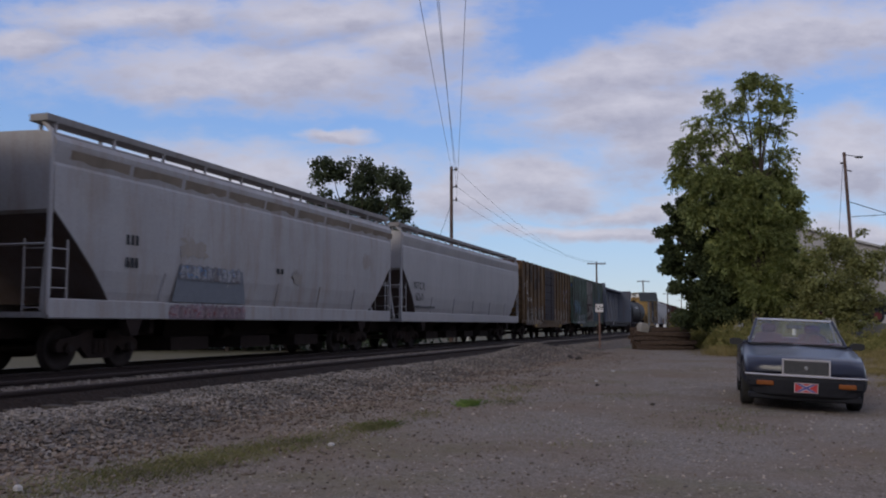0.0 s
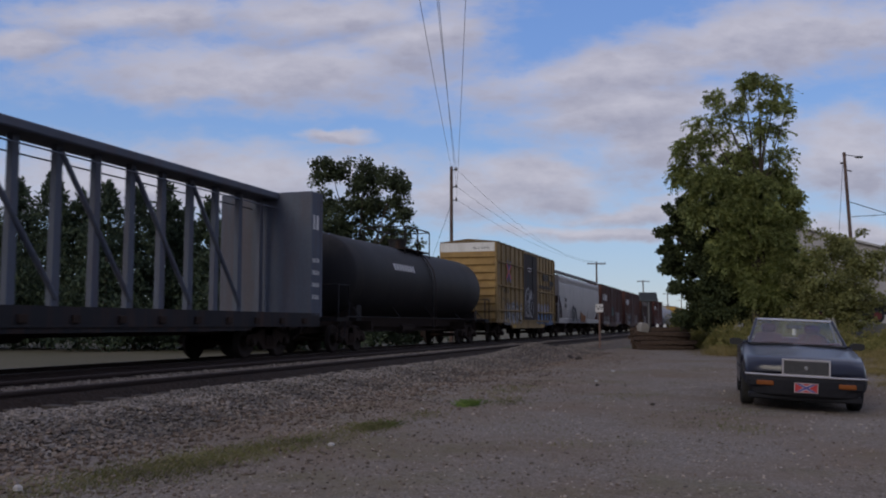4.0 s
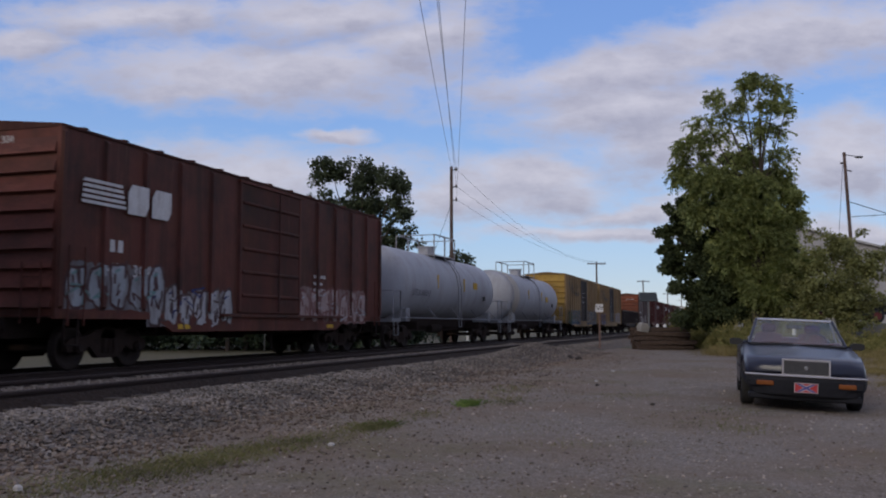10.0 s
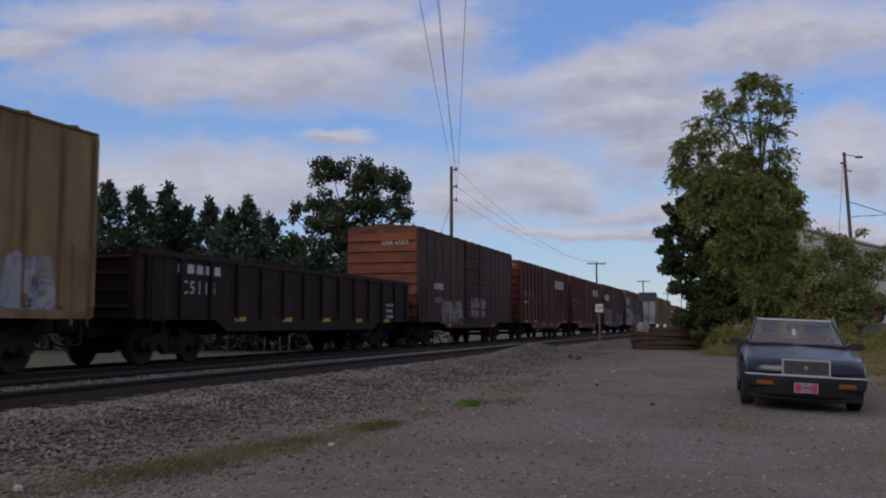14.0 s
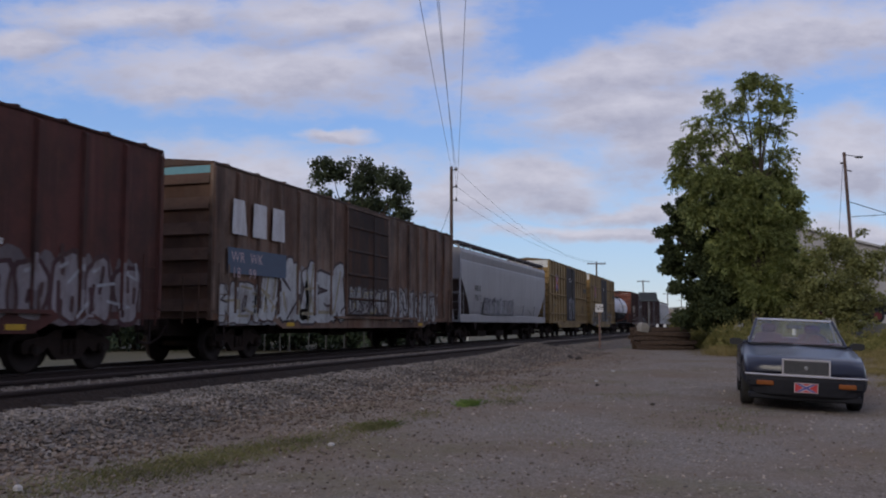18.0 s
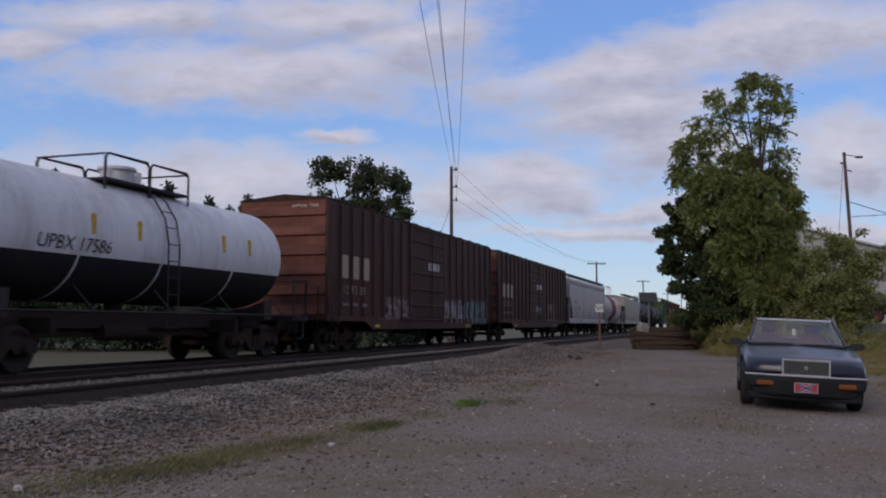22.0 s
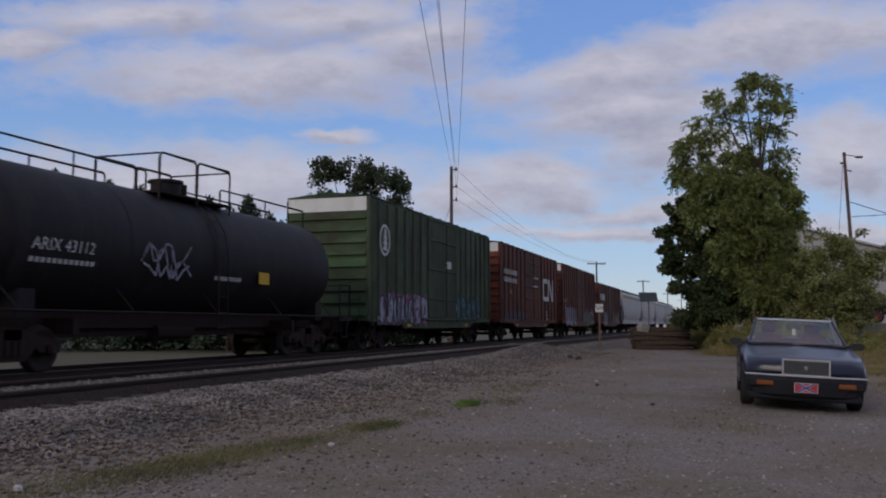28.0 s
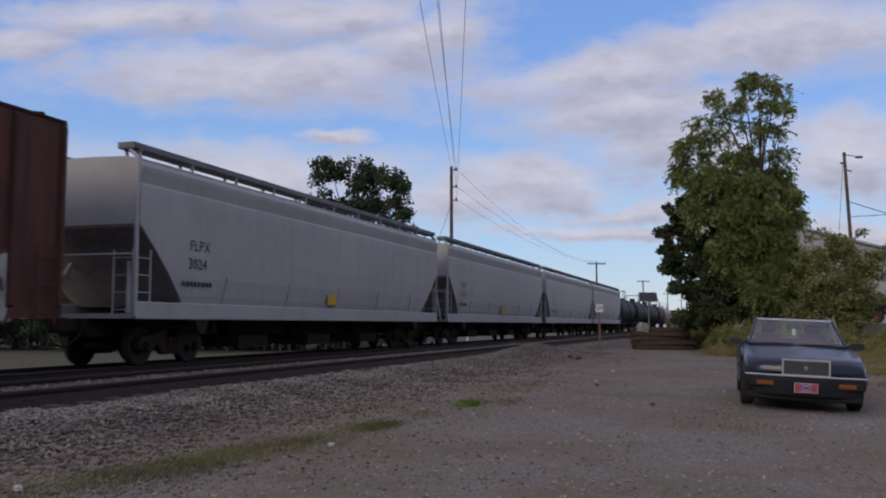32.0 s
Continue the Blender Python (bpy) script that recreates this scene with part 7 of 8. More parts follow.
feathered_tree(pose(0.35, 43.0, -0.2, 0, 0, YAW),
               [(0.84, 12.21, 0.49, 0.44), (0.19, 12.05, 0.35, 0.38), (1.69, 12.00, 0.49, 0.38), (2.10, 10.98, 0.41, 0.49), (1.22, 11.12, 0.68, 0.61), (-0.86, 11.66, 0.44, 0.38), (-0.62, 10.78, 0.57, 0.44), (-1.71, 10.46, 0.65, 0.16), (0.54, 10.03, 0.82, 0.61), (1.90, 9.96, 0.48, 0.61), (-0.76, 9.73, 0.65, 0.46), (-2.40, 9.37, 0.65, 0.25), (-2.46, 8.60, 0.41, 0.46), (-1.44, 8.80, 0.71, 0.49), (0.06, 8.80, 0.95, 0.68), (1.49, 8.73, 0.82, 0.75), (2.04, 7.57, 0.41, 0.55), (-1.24, 7.64, 1.02, 0.65), (0.47, 7.44, 1.09, 0.82), (-0.42, 6.41, 1.16, 0.61)] + [(-2.87, 9.21, 0.41, 0.19), (-1.92, 9.59, 0.55, 0.30), (-2.46, 8.05, 0.49, 0.46), (-1.92, 7.30, 0.68, 0.57), (-2.12, 6.21, 0.61, 0.55), (1.01, 12.45, 0.52, 0.35), (0.94, 2.39, 1.09, 0.49), (2.58, 3.75, 0.49, 0.55), (-0.01, 11.25, 0.27, 0.22), (1.15, 6.21, 0.95, 0.68), (-0.01, 5.12, 1.30, 0.68), (-0.96, 4.71, 0.75, 0.55), (-0.28, 3.89, 1.09, 0.55), (0.94, 5.12, 0.82, 0.61), (2.58, 5.94, 0.38, 0.16), (1.49, 3.89, 0.82, 0.61), (2.31, 6.89, 0.30, 0.25), (1.90, 5.12, 0.55, 0.61), (0.67, 3.21, 0.95, 0.41)],
               0.20, 2.8, M["leaf"], "tall feathery green tree beside the lot, sparse at its top", 11)
broadleaf(pose(4.6, 42.5, 0.0, 0, 0, YAW),
          [(-0.9, 4.3, 0.9, 0.8), (0.3, 4.5, 1.0, 0.6), (1.3, 3.9, 0.7, 0.5), (-1.2, 3.0, 1.1, 0.8), (0.2, 3.2, 1.0, 0.9), (-0.8, 1.7, 1.3, 0.8), (-1.9, 1.2, 1.0, 0.7), (0.0, 0.9, 1.1, 0.5), (-1.8, 2.4, 0.8, 0.7), (1.0, 3.0, 0.7, 0.6), (2.0, 4.0, 0.45, 0.35), (-0.2, 2.2, 1.2, 0.8), (0.9, 1.8, 0.9, 0.7), (-1.2, 3.6, 0.8, 0.6)],
          0.08, 1.2, 0.12, 140, M["young_leaf"], "loose leafy shrub-like young tree before the grey shed", 12)
# trees on the far side of the line
broadleaf(at_view(622, -0.64, 58),
          [(-1.4, 11.6, 1.25, 1.15), (0.7, 11.2, 1.4, 1.15), (2.7, 10.5, 1.2, 1.25), (-2.0, 9.4, 0.9, 0.9), (0.5, 9.1, 2.4, 1.3), (3.2, 8.7, 1.1, 1.1), (-1.3, 7.9, 1.9, 1.3),
           (-3.9, 8.6, 0.9, 0.6), (3.6, 7.0, 1.0, 0.9), (-2.4, 6.2, 2.2, 1.3), (1.5, 6.3, 2.4, 1.6), (-0.5, 4.4, 2.8, 1.2), (3.0, 4.6, 1.6, 1.1)],
          0.24, 3.0, 0.19, 60, M["leaf_dark"], "dark broadleaf tree beyond the railway with gaps in its crown", 13)
broadleaf(at_view(806, -0.64, 72), [(-0.6, 6.6, 1.0, 0.7), (0.7, 6.7, 0.9, 0.6), (0.0, 5.6, 1.5, 1.0), (0.3, 4.0, 1.6, 1.1)], 0.12, 2.0, 0.28, 30, M["leaf_dark"], "small round dark tree beyond the railway", 14)


def conifer(at, height, spread, label, seed):
    rng = np.random.default_rng(seed)
    tree = thing("pine_tree", at, label, "tree", "row of pines beyond the railway")
    part("trunk", Shape().tube((0, 0, -0.2), (0.05, 0, height * 0.95), 0.16, 7, 0, 0.02), M["bark"], tree)
    centres, radii, counts = [], [], []
    n = int(height * 19)
    for k in range(n):
        f = (k + rng.random()) / n
        z = 0.5 + (height - 0.5) * f
        r = spread * 1.05 * (1 - f) ** 0.85 * rng.uniform(0.45, 1.1) + 0.05
        a = rng.uniform(0, 6.283)
        centres.append((r * math.cos(a), r * math.sin(a), z + 0.15 * rng.standard_normal()))
        s = 0.20 + 0.5 * (1 - f)
        radii.append((s * 1.2, s * 1.2, s * 0.8))
        counts.append(int(22 + 60 * (1 - f)))
    for k in range(9):
        z = height * rng.uniform(0.72, 1.0)
        reach = 0.9 * (1 - z / height) * spread
        centres.append((rng.uniform(-1, 1) * reach, rng.uniform(-1, 1) * reach, z + 0.2))
        radii.append((0.07, 0.07, 0.45))
        counts.append(14)
    vs, fs = leaf_cloud(rng, centres, radii, counts, 0.30, -0.4, 0.22)
    ob = bulk("crown", vs, fs, M["needle"], "", "", tree)
    del ob["kind"]
    for k in ("label", "category"):
        if k in ob:
            del ob[k]
    return tree


rng0 = random.Random(5)
for k, (px, top) in enumerate(((-330, 330), (-250, 318), (-170, 335), (-95, 322), (-30, 335), (30, 322), (88, 306), (140, 345), (186, 327), (240, 337), (293, 333), (330, 372), (368, 362), (405, 380), (437, 358), (476, 388), (520, 425), (566, 452), (612, 462), (660, 455), (704, 470))):
    dist = 52 + rng0.uniform(0, 7)
    conifer(at_view(px, -0.64, dist), (575 - top) / 1581.0 * dist + 1.51, rng0.uniform(2.7, 3.5), "dark green pine in a close row beyond the railway", 100 + k)


def far_woods():
    rng = np.random.default_rng(77)
    centres, radii, counts = [], [], []
    for k in range(420):
        a = radians(rng.uniform(-38, 40))
        d = rng.uniform(430, 520)
        x, y = d * math.sin(a), d * math.cos(a)
        if abs(x + 13) < 7:
            continue
        h = 7.5 + 3.5 * noise.noise((a * 14, 1, 2)) + rng.uniform(-1, 1)
        centres.append((x, y, h * 0.5))
        radii.append((6, 5, max(2.5, h * 0.5)))
        counts.append(24)
    for k in range(60):
        a = radians(rng.uniform(-75, -38))
        d = rng.uniform(150, 190)
        centres.append((d * math.sin(a), d * math.cos(a), 3.0))
        radii.append((4, 4, 3.2))
        counts.append(60)
    # unseen woods added round the lot behind the camera, to darken the car's reflections
    for k in range(330):
        a = radians(rng.uniform(75, 285))
        d = rng.uniform(62, 84)
        x, y = d * math.sin(a), d * math.cos(a)
        if -17 < x < -6:
            continue
        h = 9.5 + 3.0 * noise.noise((a * 9, 4, 2)) + rng.uniform(-1, 1)
        centres.append((x, y, h * 0.45))
        radii.append((3.4, 3.4, h * 0.5))
        counts.append(46)
    vs, fs = leaf_cloud(rng, centres, radii, counts, 2.0, 0.0, 0.5)
    bulk("far_woods", vs, fs, M["leaf_dark"], "distant low line of dark horizon trees, unseen ones added behind", "woods")


far_woods()


def tufts(name, spots, label, mat, seed):
    """Grass or weeds: x, y, half width, half length, count, blade length."""
    rng = np.random.default_rng(seed)
    vs, fs = [], []
    n = 0
    for x0, y0, rx, ry, count, ln in spots:
        for k in range(count):
            x, y = x0 + rx * rng.standard_normal() * 0.55, y0 + ry * rng.standard_normal() * 0.55
            z = ground_z(x, y) - 0.01
            a, lean = rng.uniform(0, 6.283), rng.uniform(0.1, 0.75 if ln > 0.12 else 1.8)
            h = ln * rng.uniform(0.4, 1.1)
            dx, dy, w = math.cos(a), math.sin(a), 0.003 + 0.007 * min(ln, 0.8)
            vs += [(x - dy * w, y + dx * w, z), (x + dy * w, y - dx * w, z), (x + dx * lean * h * 0.5 + dy * w * 0.7, y + dy * lean * h * 0.5 - dx * w * 0.7, z + h * 0.65), (x + dx * lean * h, y + dy * lean * h, z + h)]
            fs.append((n, n + 1, n + 2, n + 3))
            n += 4
    bulk(name, vs, fs, mat, label, "grass")


tufts("lot_grass", [(-4.85, 5.7, 0.45, 1.0, 1700, 0.05), (-4.6, 6.7, 0.45, 1.0, 2550, 0.055), (-4.4, 7.7, 0.4, 0.9, 1700, 0.055), (-4.25, 8.8, 0.35, 0.8, 765, 0.05), (-4.1, 9.9, 0.25, 0.45, 1105, 0.06), (-4.0, 11.4, 0.3, 0.7, 272, 0.05), 
                    (-3.5, 13.8, 0.35, 0.9, 272, 0.07), (-0.5, 12.0, 0.8, 1.0, 442, 0.04), (-0.1, 13.4, 0.6, 0.8, 374, 0.045), (0.0, 11.2, 0.4, 0.6, 272, 0.05), (2.2, 9.6, 0.9, 1.0, 221, 0.04), (-4.0, 16.5, 0.4, 1.8, 374, 0.07), (-1.6, 9.0, 0.5, 0.7, 187, 0.04), (-2.4, 10.5, 0.5, 0.8, 153, 0.04), (-1.9, 15.5, 0.6, 1.2, 272, 0.05)],
      "thin green and dry grass growing through the gravel", M["grass"], 21)
M["green_grass"] = island_mat("fresh_grass", (0.09, 0.15, 0.03), (0.13, 0.19, 0.045), (0.17, 0.21, 0.06), 0.85, 0.3)
tufts("green_tufts", [(-3.85, 13.0, 0.13, 0.35, 520, 0.10), (-4.05, 10.1, 0.18, 0.4, 420, 0.05), (-4.3, 8.5, 0.12, 0.2, 160, 0.04)], "small fresh green grass tufts in the gravel", M["green_grass"], 24)


def weeds(name, spots, label, mat, seed):
    """Leafy weeds: x, y, half width, half length, count of plants, height."""
    rng = np.random.default_rng(seed)
    centres, radii, counts = [], [], []
    for x0, y0, rx, ry, count, ht in spots:
        for k in range(count):
            x, y = x0 + rx * rng.standard_normal() * 0.6, y0 + ry * rng.standard_normal() * 0.6
            h = ht * rng.uniform(0.35, 1.0) * (0.75 + 0.6 * noise.noise((x * 0.9, y * 0.5, 3)) + (0.5 if rng.random() < 0.06 else 0))
            h = max(h, 0.12)
            centres.append((x, y, ground_z(x, y) + h * 0.5))
            radii.append((0.10 + 0.12 * h, 0.10 + 0.12 * h, h * 0.52))
            counts.append(int(26 + 40 * h))
    vs, fs = leaf_cloud(rng, centres, radii, counts, 0.13, -0.9, 0.17)
    bulk(name, vs, fs, mat, label, "weeds")


weeds("tall_weeds", [(0.1, 41.6, 0.5, 0.8, 110, 1.0), (0.5, 40.2, 0.7, 0.9, 150, 1.3), (0.3, 38.6, 0.5, 0.6, 50, 1.5), (1.1, 39.0, 1.1, 1.3, 190, 1.4), (1.7, 37.8, 0.5, 0.7, 60, 1.7), (2.5, 38.0, 1.0, 1.4, 190, 1.4), (3.3, 37.5, 1.0, 1.2, 120, 0.8),
                     (4.8, 38.0, 1.4, 1.6, 200, 0.6), (6.6, 39.0, 1.6, 2.0, 200, 0.5), (-1.3, 47.5, 0.9, 0.8, 150, 1.8), (-0.7, 41.0, 0.35, 0.5, 60, 1.1), (-2.0, 49.0, 1.0, 1.0, 130, 1.6), (-3.0, 50.5, 0.7, 1.0, 120, 1.5), (1.8, 41.5, 1.3, 0.8, 200, 1.1)],
      "tall leafy green and yellow weeds under the tree", M["weed"], 22)
M["dry_grass"] = island_mat("dry_grass", (0.16, 0.135, 0.05), (0.22, 0.175, 0.07), (0.29, 0.225, 0.10), 0.85, 0.2)
tufts("dry_grass", [(-0.2, 38.4, 0.8, 0.9, 2600, 0.4), (0.3, 37.0, 1.2, 1.0, 2600, 0.3), (1.4, 36.2, 1.2, 1.0, 2200, 0.3), (4.6, 36.0, 1.4, 1.6, 2600, 0.3), (6.6, 36.0, 1.6, 2.0, 2600, 0.3), (4.4, 30.0, 1.0, 2.5, 2000, 0.14), (5.6, 26.0, 1.0, 3.0, 2200, 0.14), (5.6, 32.0, 1.4, 3.0, 2600, 0.2), (3.5, 25.0, 0.7, 2.2, 2400, 0.10), (3.0, 20.5, 0.5, 1.4, 900, 0.06)],
      "dry yellow grass along the edge of the gravel", M["dry_grass"], 23)


# ------------------------------------------------------------------ poles and wires
M["pole"] = surface("weathered_pole", (0.125, 0.08, 0.066), (0.06, 0.045, 0.04), (0.15, 0.12, 0.10), 0.9, 0, 3, 6, 0.8, 0.4, 0.4)
M["wire"] = plain("dark_wire", (0.02, 0.02, 0.02), 0.6)
M["glass_insulator"] = plain("porcelain", (0.12, 0.10, 0.09), 0.3)


def utility_pole(at, height, kind, label, r=0.15):
    p = thing("utility_pole", at, label, "utility pole", "poles along the line")
    part("shaft", Shape().tube((0, 0, -0.6), (0, 0, height), r, 12, 0, r * 0.7), M["pole"], p)
    if kind == "arm":
        part("crossarm", Shape().box(-1.2, 1.2, -0.17, -0.07, height - 0.35, height - 0.22, 0, 0.01), M["pole"], p)
        for k in range(4):
            x = (-1.1, -0.55, 0.55, 1.1)[k]
            part("insulator", Shape().tube((x, -0.12, height - 0.22), (x, -0.12, height - 0.08), 0.05, 8), M["glass_insulator"], p)
    elif kind == "brackets":
        for k in range(3):
            z = (height - 0.15, height - 1.25, height - 2.1)[k]
            part("bracket", Shape().tube((0, 0, z - 0.1), (0.3, 0, z), 0.035, 6), M["wire"], p)
            part("insulator", Shape().tube((0.26, 0, z), (0.38, 0, z), 0.07, 8).tube((0.3, 0, z - 0.12), (0.3, 0, z + 0.12), 0.045, 8), M["glass_insulator"], p)
    return p


P1 = at_view(799, -0.5, 56)
utility_pole(P1, 11.35, "brackets", "tall wooden pole with three insulators stacked on brackets", 0.14)
for px, dist, h in ((1056, 114, 9.4), (1138, 171, 9.9), (1181, 232, 9.6), (1205, 290, 9.6)):
    utility_pole(at_view(px, -0.5, dist), h, "arm", "wooden telegraph pole with a crossarm along the railway", 0.15)
P0 = at_view(784, -0.34, -7) @ pose(-0.75, 0, 0)
utility_pole(P0, 11.0, "arm", "wooden pole with crossarm standing behind the camera", 0.15)


def wire(name, a, b, sag, r=0.010, label="thin dark overhead wire"):
    a, b = Vector(a), Vector(b)
    s = Shape()
    n = 18
    pts = [a.lerp(b, k / n) - Vector((0, 0, sag * 4 * (k / n) * (1 - k / n))) for k in range(n + 1)]
    s.path(pts, r, 4)
    w = thing(name, Matrix.Identity(4), label, "wire", "overhead wires")
    part("strand", s, M["wire"], w)


def near_arm(x):
    return P0 @ Vector((x, -0.12, 10.9))


tops = [P1 @ Vector((0.32, 0, z)) for z in (11.2, 10.1, 9.25)]
wire("overhead_wire", near_arm(-1.15), P1 @ Vector((0, 0, 11.3)), 0.55)
wire("overhead_wire", near_arm(-0.42), tops[0], 0.75)
wire("overhead_wire", near_arm(-0.25), tops[1], 0.6)
wire("overhead_wire", near_arm(1.1), tops[2], 0.5)
P2 = at_view(1056, -0.5, 114)
for k, x in enumerate((-1.1, 0.55, 1.1)):
    wire("overhead_wire", tops[k], P2 @ Vector((x, -0.12, 9.3)), 1.1, 0.008)
wire("guy_wire", P1 @ Vector((0, 0, 9.0)), P1 @ Vector((-3.0, -2.0, 0.2)), 0.0, 0.012, "thin slanting guy wire of a pole")

# pole with a street lamp before the shed
LP = pose(5.35, 45.4, 0.5, 0, -2.3, YAW)
lp = thing("lamp_pole", LP, "leaning wooden pole with a small street lamp on an arm", "street lamp")
part("shaft", Shape().tube((0, 0, -0.8), (0, 0, 8.45), 0.095, 12, 0, 0.07), M["pole"], lp)
part("lamp_arm", Shape().tube((0, 0, 8.35), (0.62, 0, 8.22), 0.02, 6), M["wire"], lp)
part("lamp_head", Shape().rings([[(x, 0.08 * s * math.cos(2 * math.pi * k / 8), 8.2 + 0.06 * s * math.sin(2 * math.pi * k / 8)) for k in range(8)] for x, s in ((0.5, 0.4), (0.6, 1.0), (0.8, 1.0), (0.86, 0.5))]), plain("lamp_grey", (0.12, 0.12, 0.12)), lp)
part("insulator", Shape().tube((0.0, 0, 7.6), (0.3, 0, 7.55), 0.03, 6), M["glass_insulator"], lp)
part("insulator", Shape().tube((-0.2, 0, 7.95), (-0.1, 0, 7.95), 0.05, 6), M["glass_insulator"], lp)
wire("service_wire", LP @ Vector((0.1, 0, 6.1)), LP @ Vector((14, 3, 3.0)), 0.3, 0.02)
wire("service_wire", LP @ Vector((0.1, 0, 5.4)), LP @ Vector((14, -2, 6.2)), 0.2, 0.02)
wire("service_wire", LP @ Vector((-0.1, 0, 7.9)), LP @ Vector((-1.0, 0, 1.0)), 0.0, 0.012)


# ------------------------------------------------------------------ lineside things
def whistle_sign():
    s = thing("whistle_sign", pose(-6.3, 43.7, -0.28, 0, 0, 8), "white square board lettered W on a wooden post", "sign")
    part("post", Shape().box(-0.045, 0.045, -0.045, 0.045, -0.2, 1.85, 0, 0.008), surface("sign_post_wood", (0.16, 0.10, 0.08), None, None, 0.9), s)
    b = part("board", Shape().box(-0.19, 0.19, -0.075, -0.05, 1.76, 2.15, 0, 0.008), plain("sign_white", (0.62, 0.60, 0.58)), s, "white sign board")
    lettering("W", 0.34, M["black_paint"], b, pose(-0.155, -0.079, 1.84) @ END_TEXT)


whistle_sign()


def solar_panel():
    s = thing("solar_panel", pose(-4.8, 53.1, -0.34, 0, 0, YAW), "dark tilted solar panel on a thin steel post", "solar panel")
    part("post", Shape().tube((0, 0, -0.1), (0, 0, 2.75), 0.045, 8), plain("galvanised", (0.22, 0.22, 0.22), 0.5, 0.6), s)
    p = part("panel", Shape().box(-0.52, 0.47, -0.025, 0.025, -0.29, 0.29, 0, 0.01), plain("panel_back", (0.03, 0.034, 0.032), 0.35), s, "dark panel", pose(0, -0.05, 2.82, -38, 0, 0))
    part("panel_frame", Shape().box(-0.54, 0.49, -0.03, 0.03, -0.32, -0.28).box(-0.54, 0.49, -0.03, 0.03, 0.28, 0.32).box(-0.55, -0.52, -0.03, 0.03, -0.32, 0.32).box(0.46, 0.49, -0.03, 0.03, -0.32, 0.32), plain("panel_frame", (0.10, 0.11, 0.10), 0.4, 0.5), p)
    part("battery_box", Shape().box(-0.2, 0.2, -0.15, 0.15, 0.3, 0.95, 0, 0.02), plain("box_grey", (0.12, 0.12, 0.11)), s)


solar_panel()
for k, px in enumerate((1162, 1175)):
    m = at_view(px, -0.34, 49)
    c = thing("capped_pipe", m, "short grey pipe with a white cap", "pipe", "capped pipes behind the timber stack")
    part("pipe", Shape().tube((0, 0, -0.1), (0, 0, 1.08), 0.07, 10), M["truck"], c)
    part("cap", Shape().tube((0, 0, 1.08), (0, 0, 1.24), 0.09, 12, 0, 0.06), plain("cap_white", (0.75, 0.75, 0.75)), c)

M["old_tie"] = surface("old_split_timber", (0.075, 0.048, 0.036), (0.04, 0.028, 0.022), (0.15, 0.11, 0.085), 0.95, 0, 4, 0.35, 0.8, 0.5, 0.9, 24)
tie_mesh = []
for k in range(4):
    rr = random.Random(40 + k)
    rings = []
    for j in range(9):
        x = -1.35 + 2.7 * j / 8
        e = 0.03
        rings.append([(x + rr.uniform(-e, e) * (j in (0, 8)) * 2, sy * (0.125 + rr.uniform(-e, e) * 0.6), sz * (0.10 + rr.uniform(-e, e) * 0.6)) for sy, sz in ((-1, -0.8), (-0.8, -1), (0.8, -1), (1, -0.8), (1, 0.8), (0.8, 1), (-0.8, 1), (-1, 0.8))])
    tie_mesh.append(Shape().rings(rings).mesh("timber", [M["old_tie"]]))
rr = random.Random(9)
base = at_view(1172, -0.34, 44.5)
for row, n in enumerate((5, 5, 4, 4, 3)):
    for k in range(n):
        ob = new("railway_tie", tie_mesh[(row + k) % 4])
        ob.matrix_basis = base @ pose(rr.uniform(-0.12, 0.12) - 0.05 * row, 0.75 - 0.34 * k - 0.1 * row, 0.12 + 0.215 * row, rr.uniform(-3, 3), rr.uniform(-1.5, 1.5), rr.uniform(-4, 4))
        tagged(ob, "old dark split wooden sleeper in a weathered stack", "timber", "stack of old sleepers")
blk = Shape()
blk.rings([[(x * s + 0.02 * math.sin(9 * x), y * s, z) for x, y in ((-0.2, -0.2), (0.18, -0.22), (0.24, 0.1), (0.0, 0.24), (-0.22, 0.15))] for z, s in ((0, 1.0), (0.2, 1.1), (0.36, 0.9), (0.44, 0.55))])
ob = part("concrete_lump", blk, surface("pale_concrete", (0.30, 0.28, 0.25), (0.2, 0.18, 0.16), None, 0.95, 0, 5, 1, 0.7, 0, 0.6), None, "", base @ pose(-1.16, -0.52, 0.87, 5, 8, 20))
tagged(ob, "pale broken concrete lump on the timber stack", "rubble")

# stray rocks and dark lumps on the lot
M["pale_rock"] = surface("pale_rock", (0.42, 0.40, 0.38), (0.3, 0.28, 0.26), None, 0.9)
for x, y, s, pale in ((-4.93, 5.26, 0.032, 1), (-3.8, 8.1, 0.028, 1), (-2.8, 18.8, 0.03, 1), (-6.9, 27.7, 0.16, 0), (-5.6, 31.5, 0.12, 0), (-5.2, 31.0, 0.10, 0), (-2.6, 17.6, 0.035, 0), (-1.2, 13.6, 0.03, 0), (-4.2, 11.9, 0.022, 1), (-3.0, 23.0, 0.04, 1)):
    rk = random.Random(x * 7)
    rings = [[(s * q * math.cos(a) * rk.uniform(0.8, 1.3), s * q * math.sin(a) * rk.uniform(0.7, 1.1), z * s) for a in (0.1, 1.1, 2.2, 3.3, 4.3, 5.3)] for z, q in ((-0.4, 1.0), (0.2, 1.15), (0.6, 0.8), (0.85, 0.35))]
    ob = part("rock", Shape().rings(rings), M["pale_rock"] if pale else M["tie"], None, "", pose(x, y, max(ground_z(x, y), -0.3 if x > -6 else -0.12)))
    tagged(ob, "pale stone lying on the gravel" if pale else "dark lump of wood on the ballast edge", "rock")

mp = thing("marker_post", at_view(827, -0.45, 55), "short white marker post beside the far track", "post")
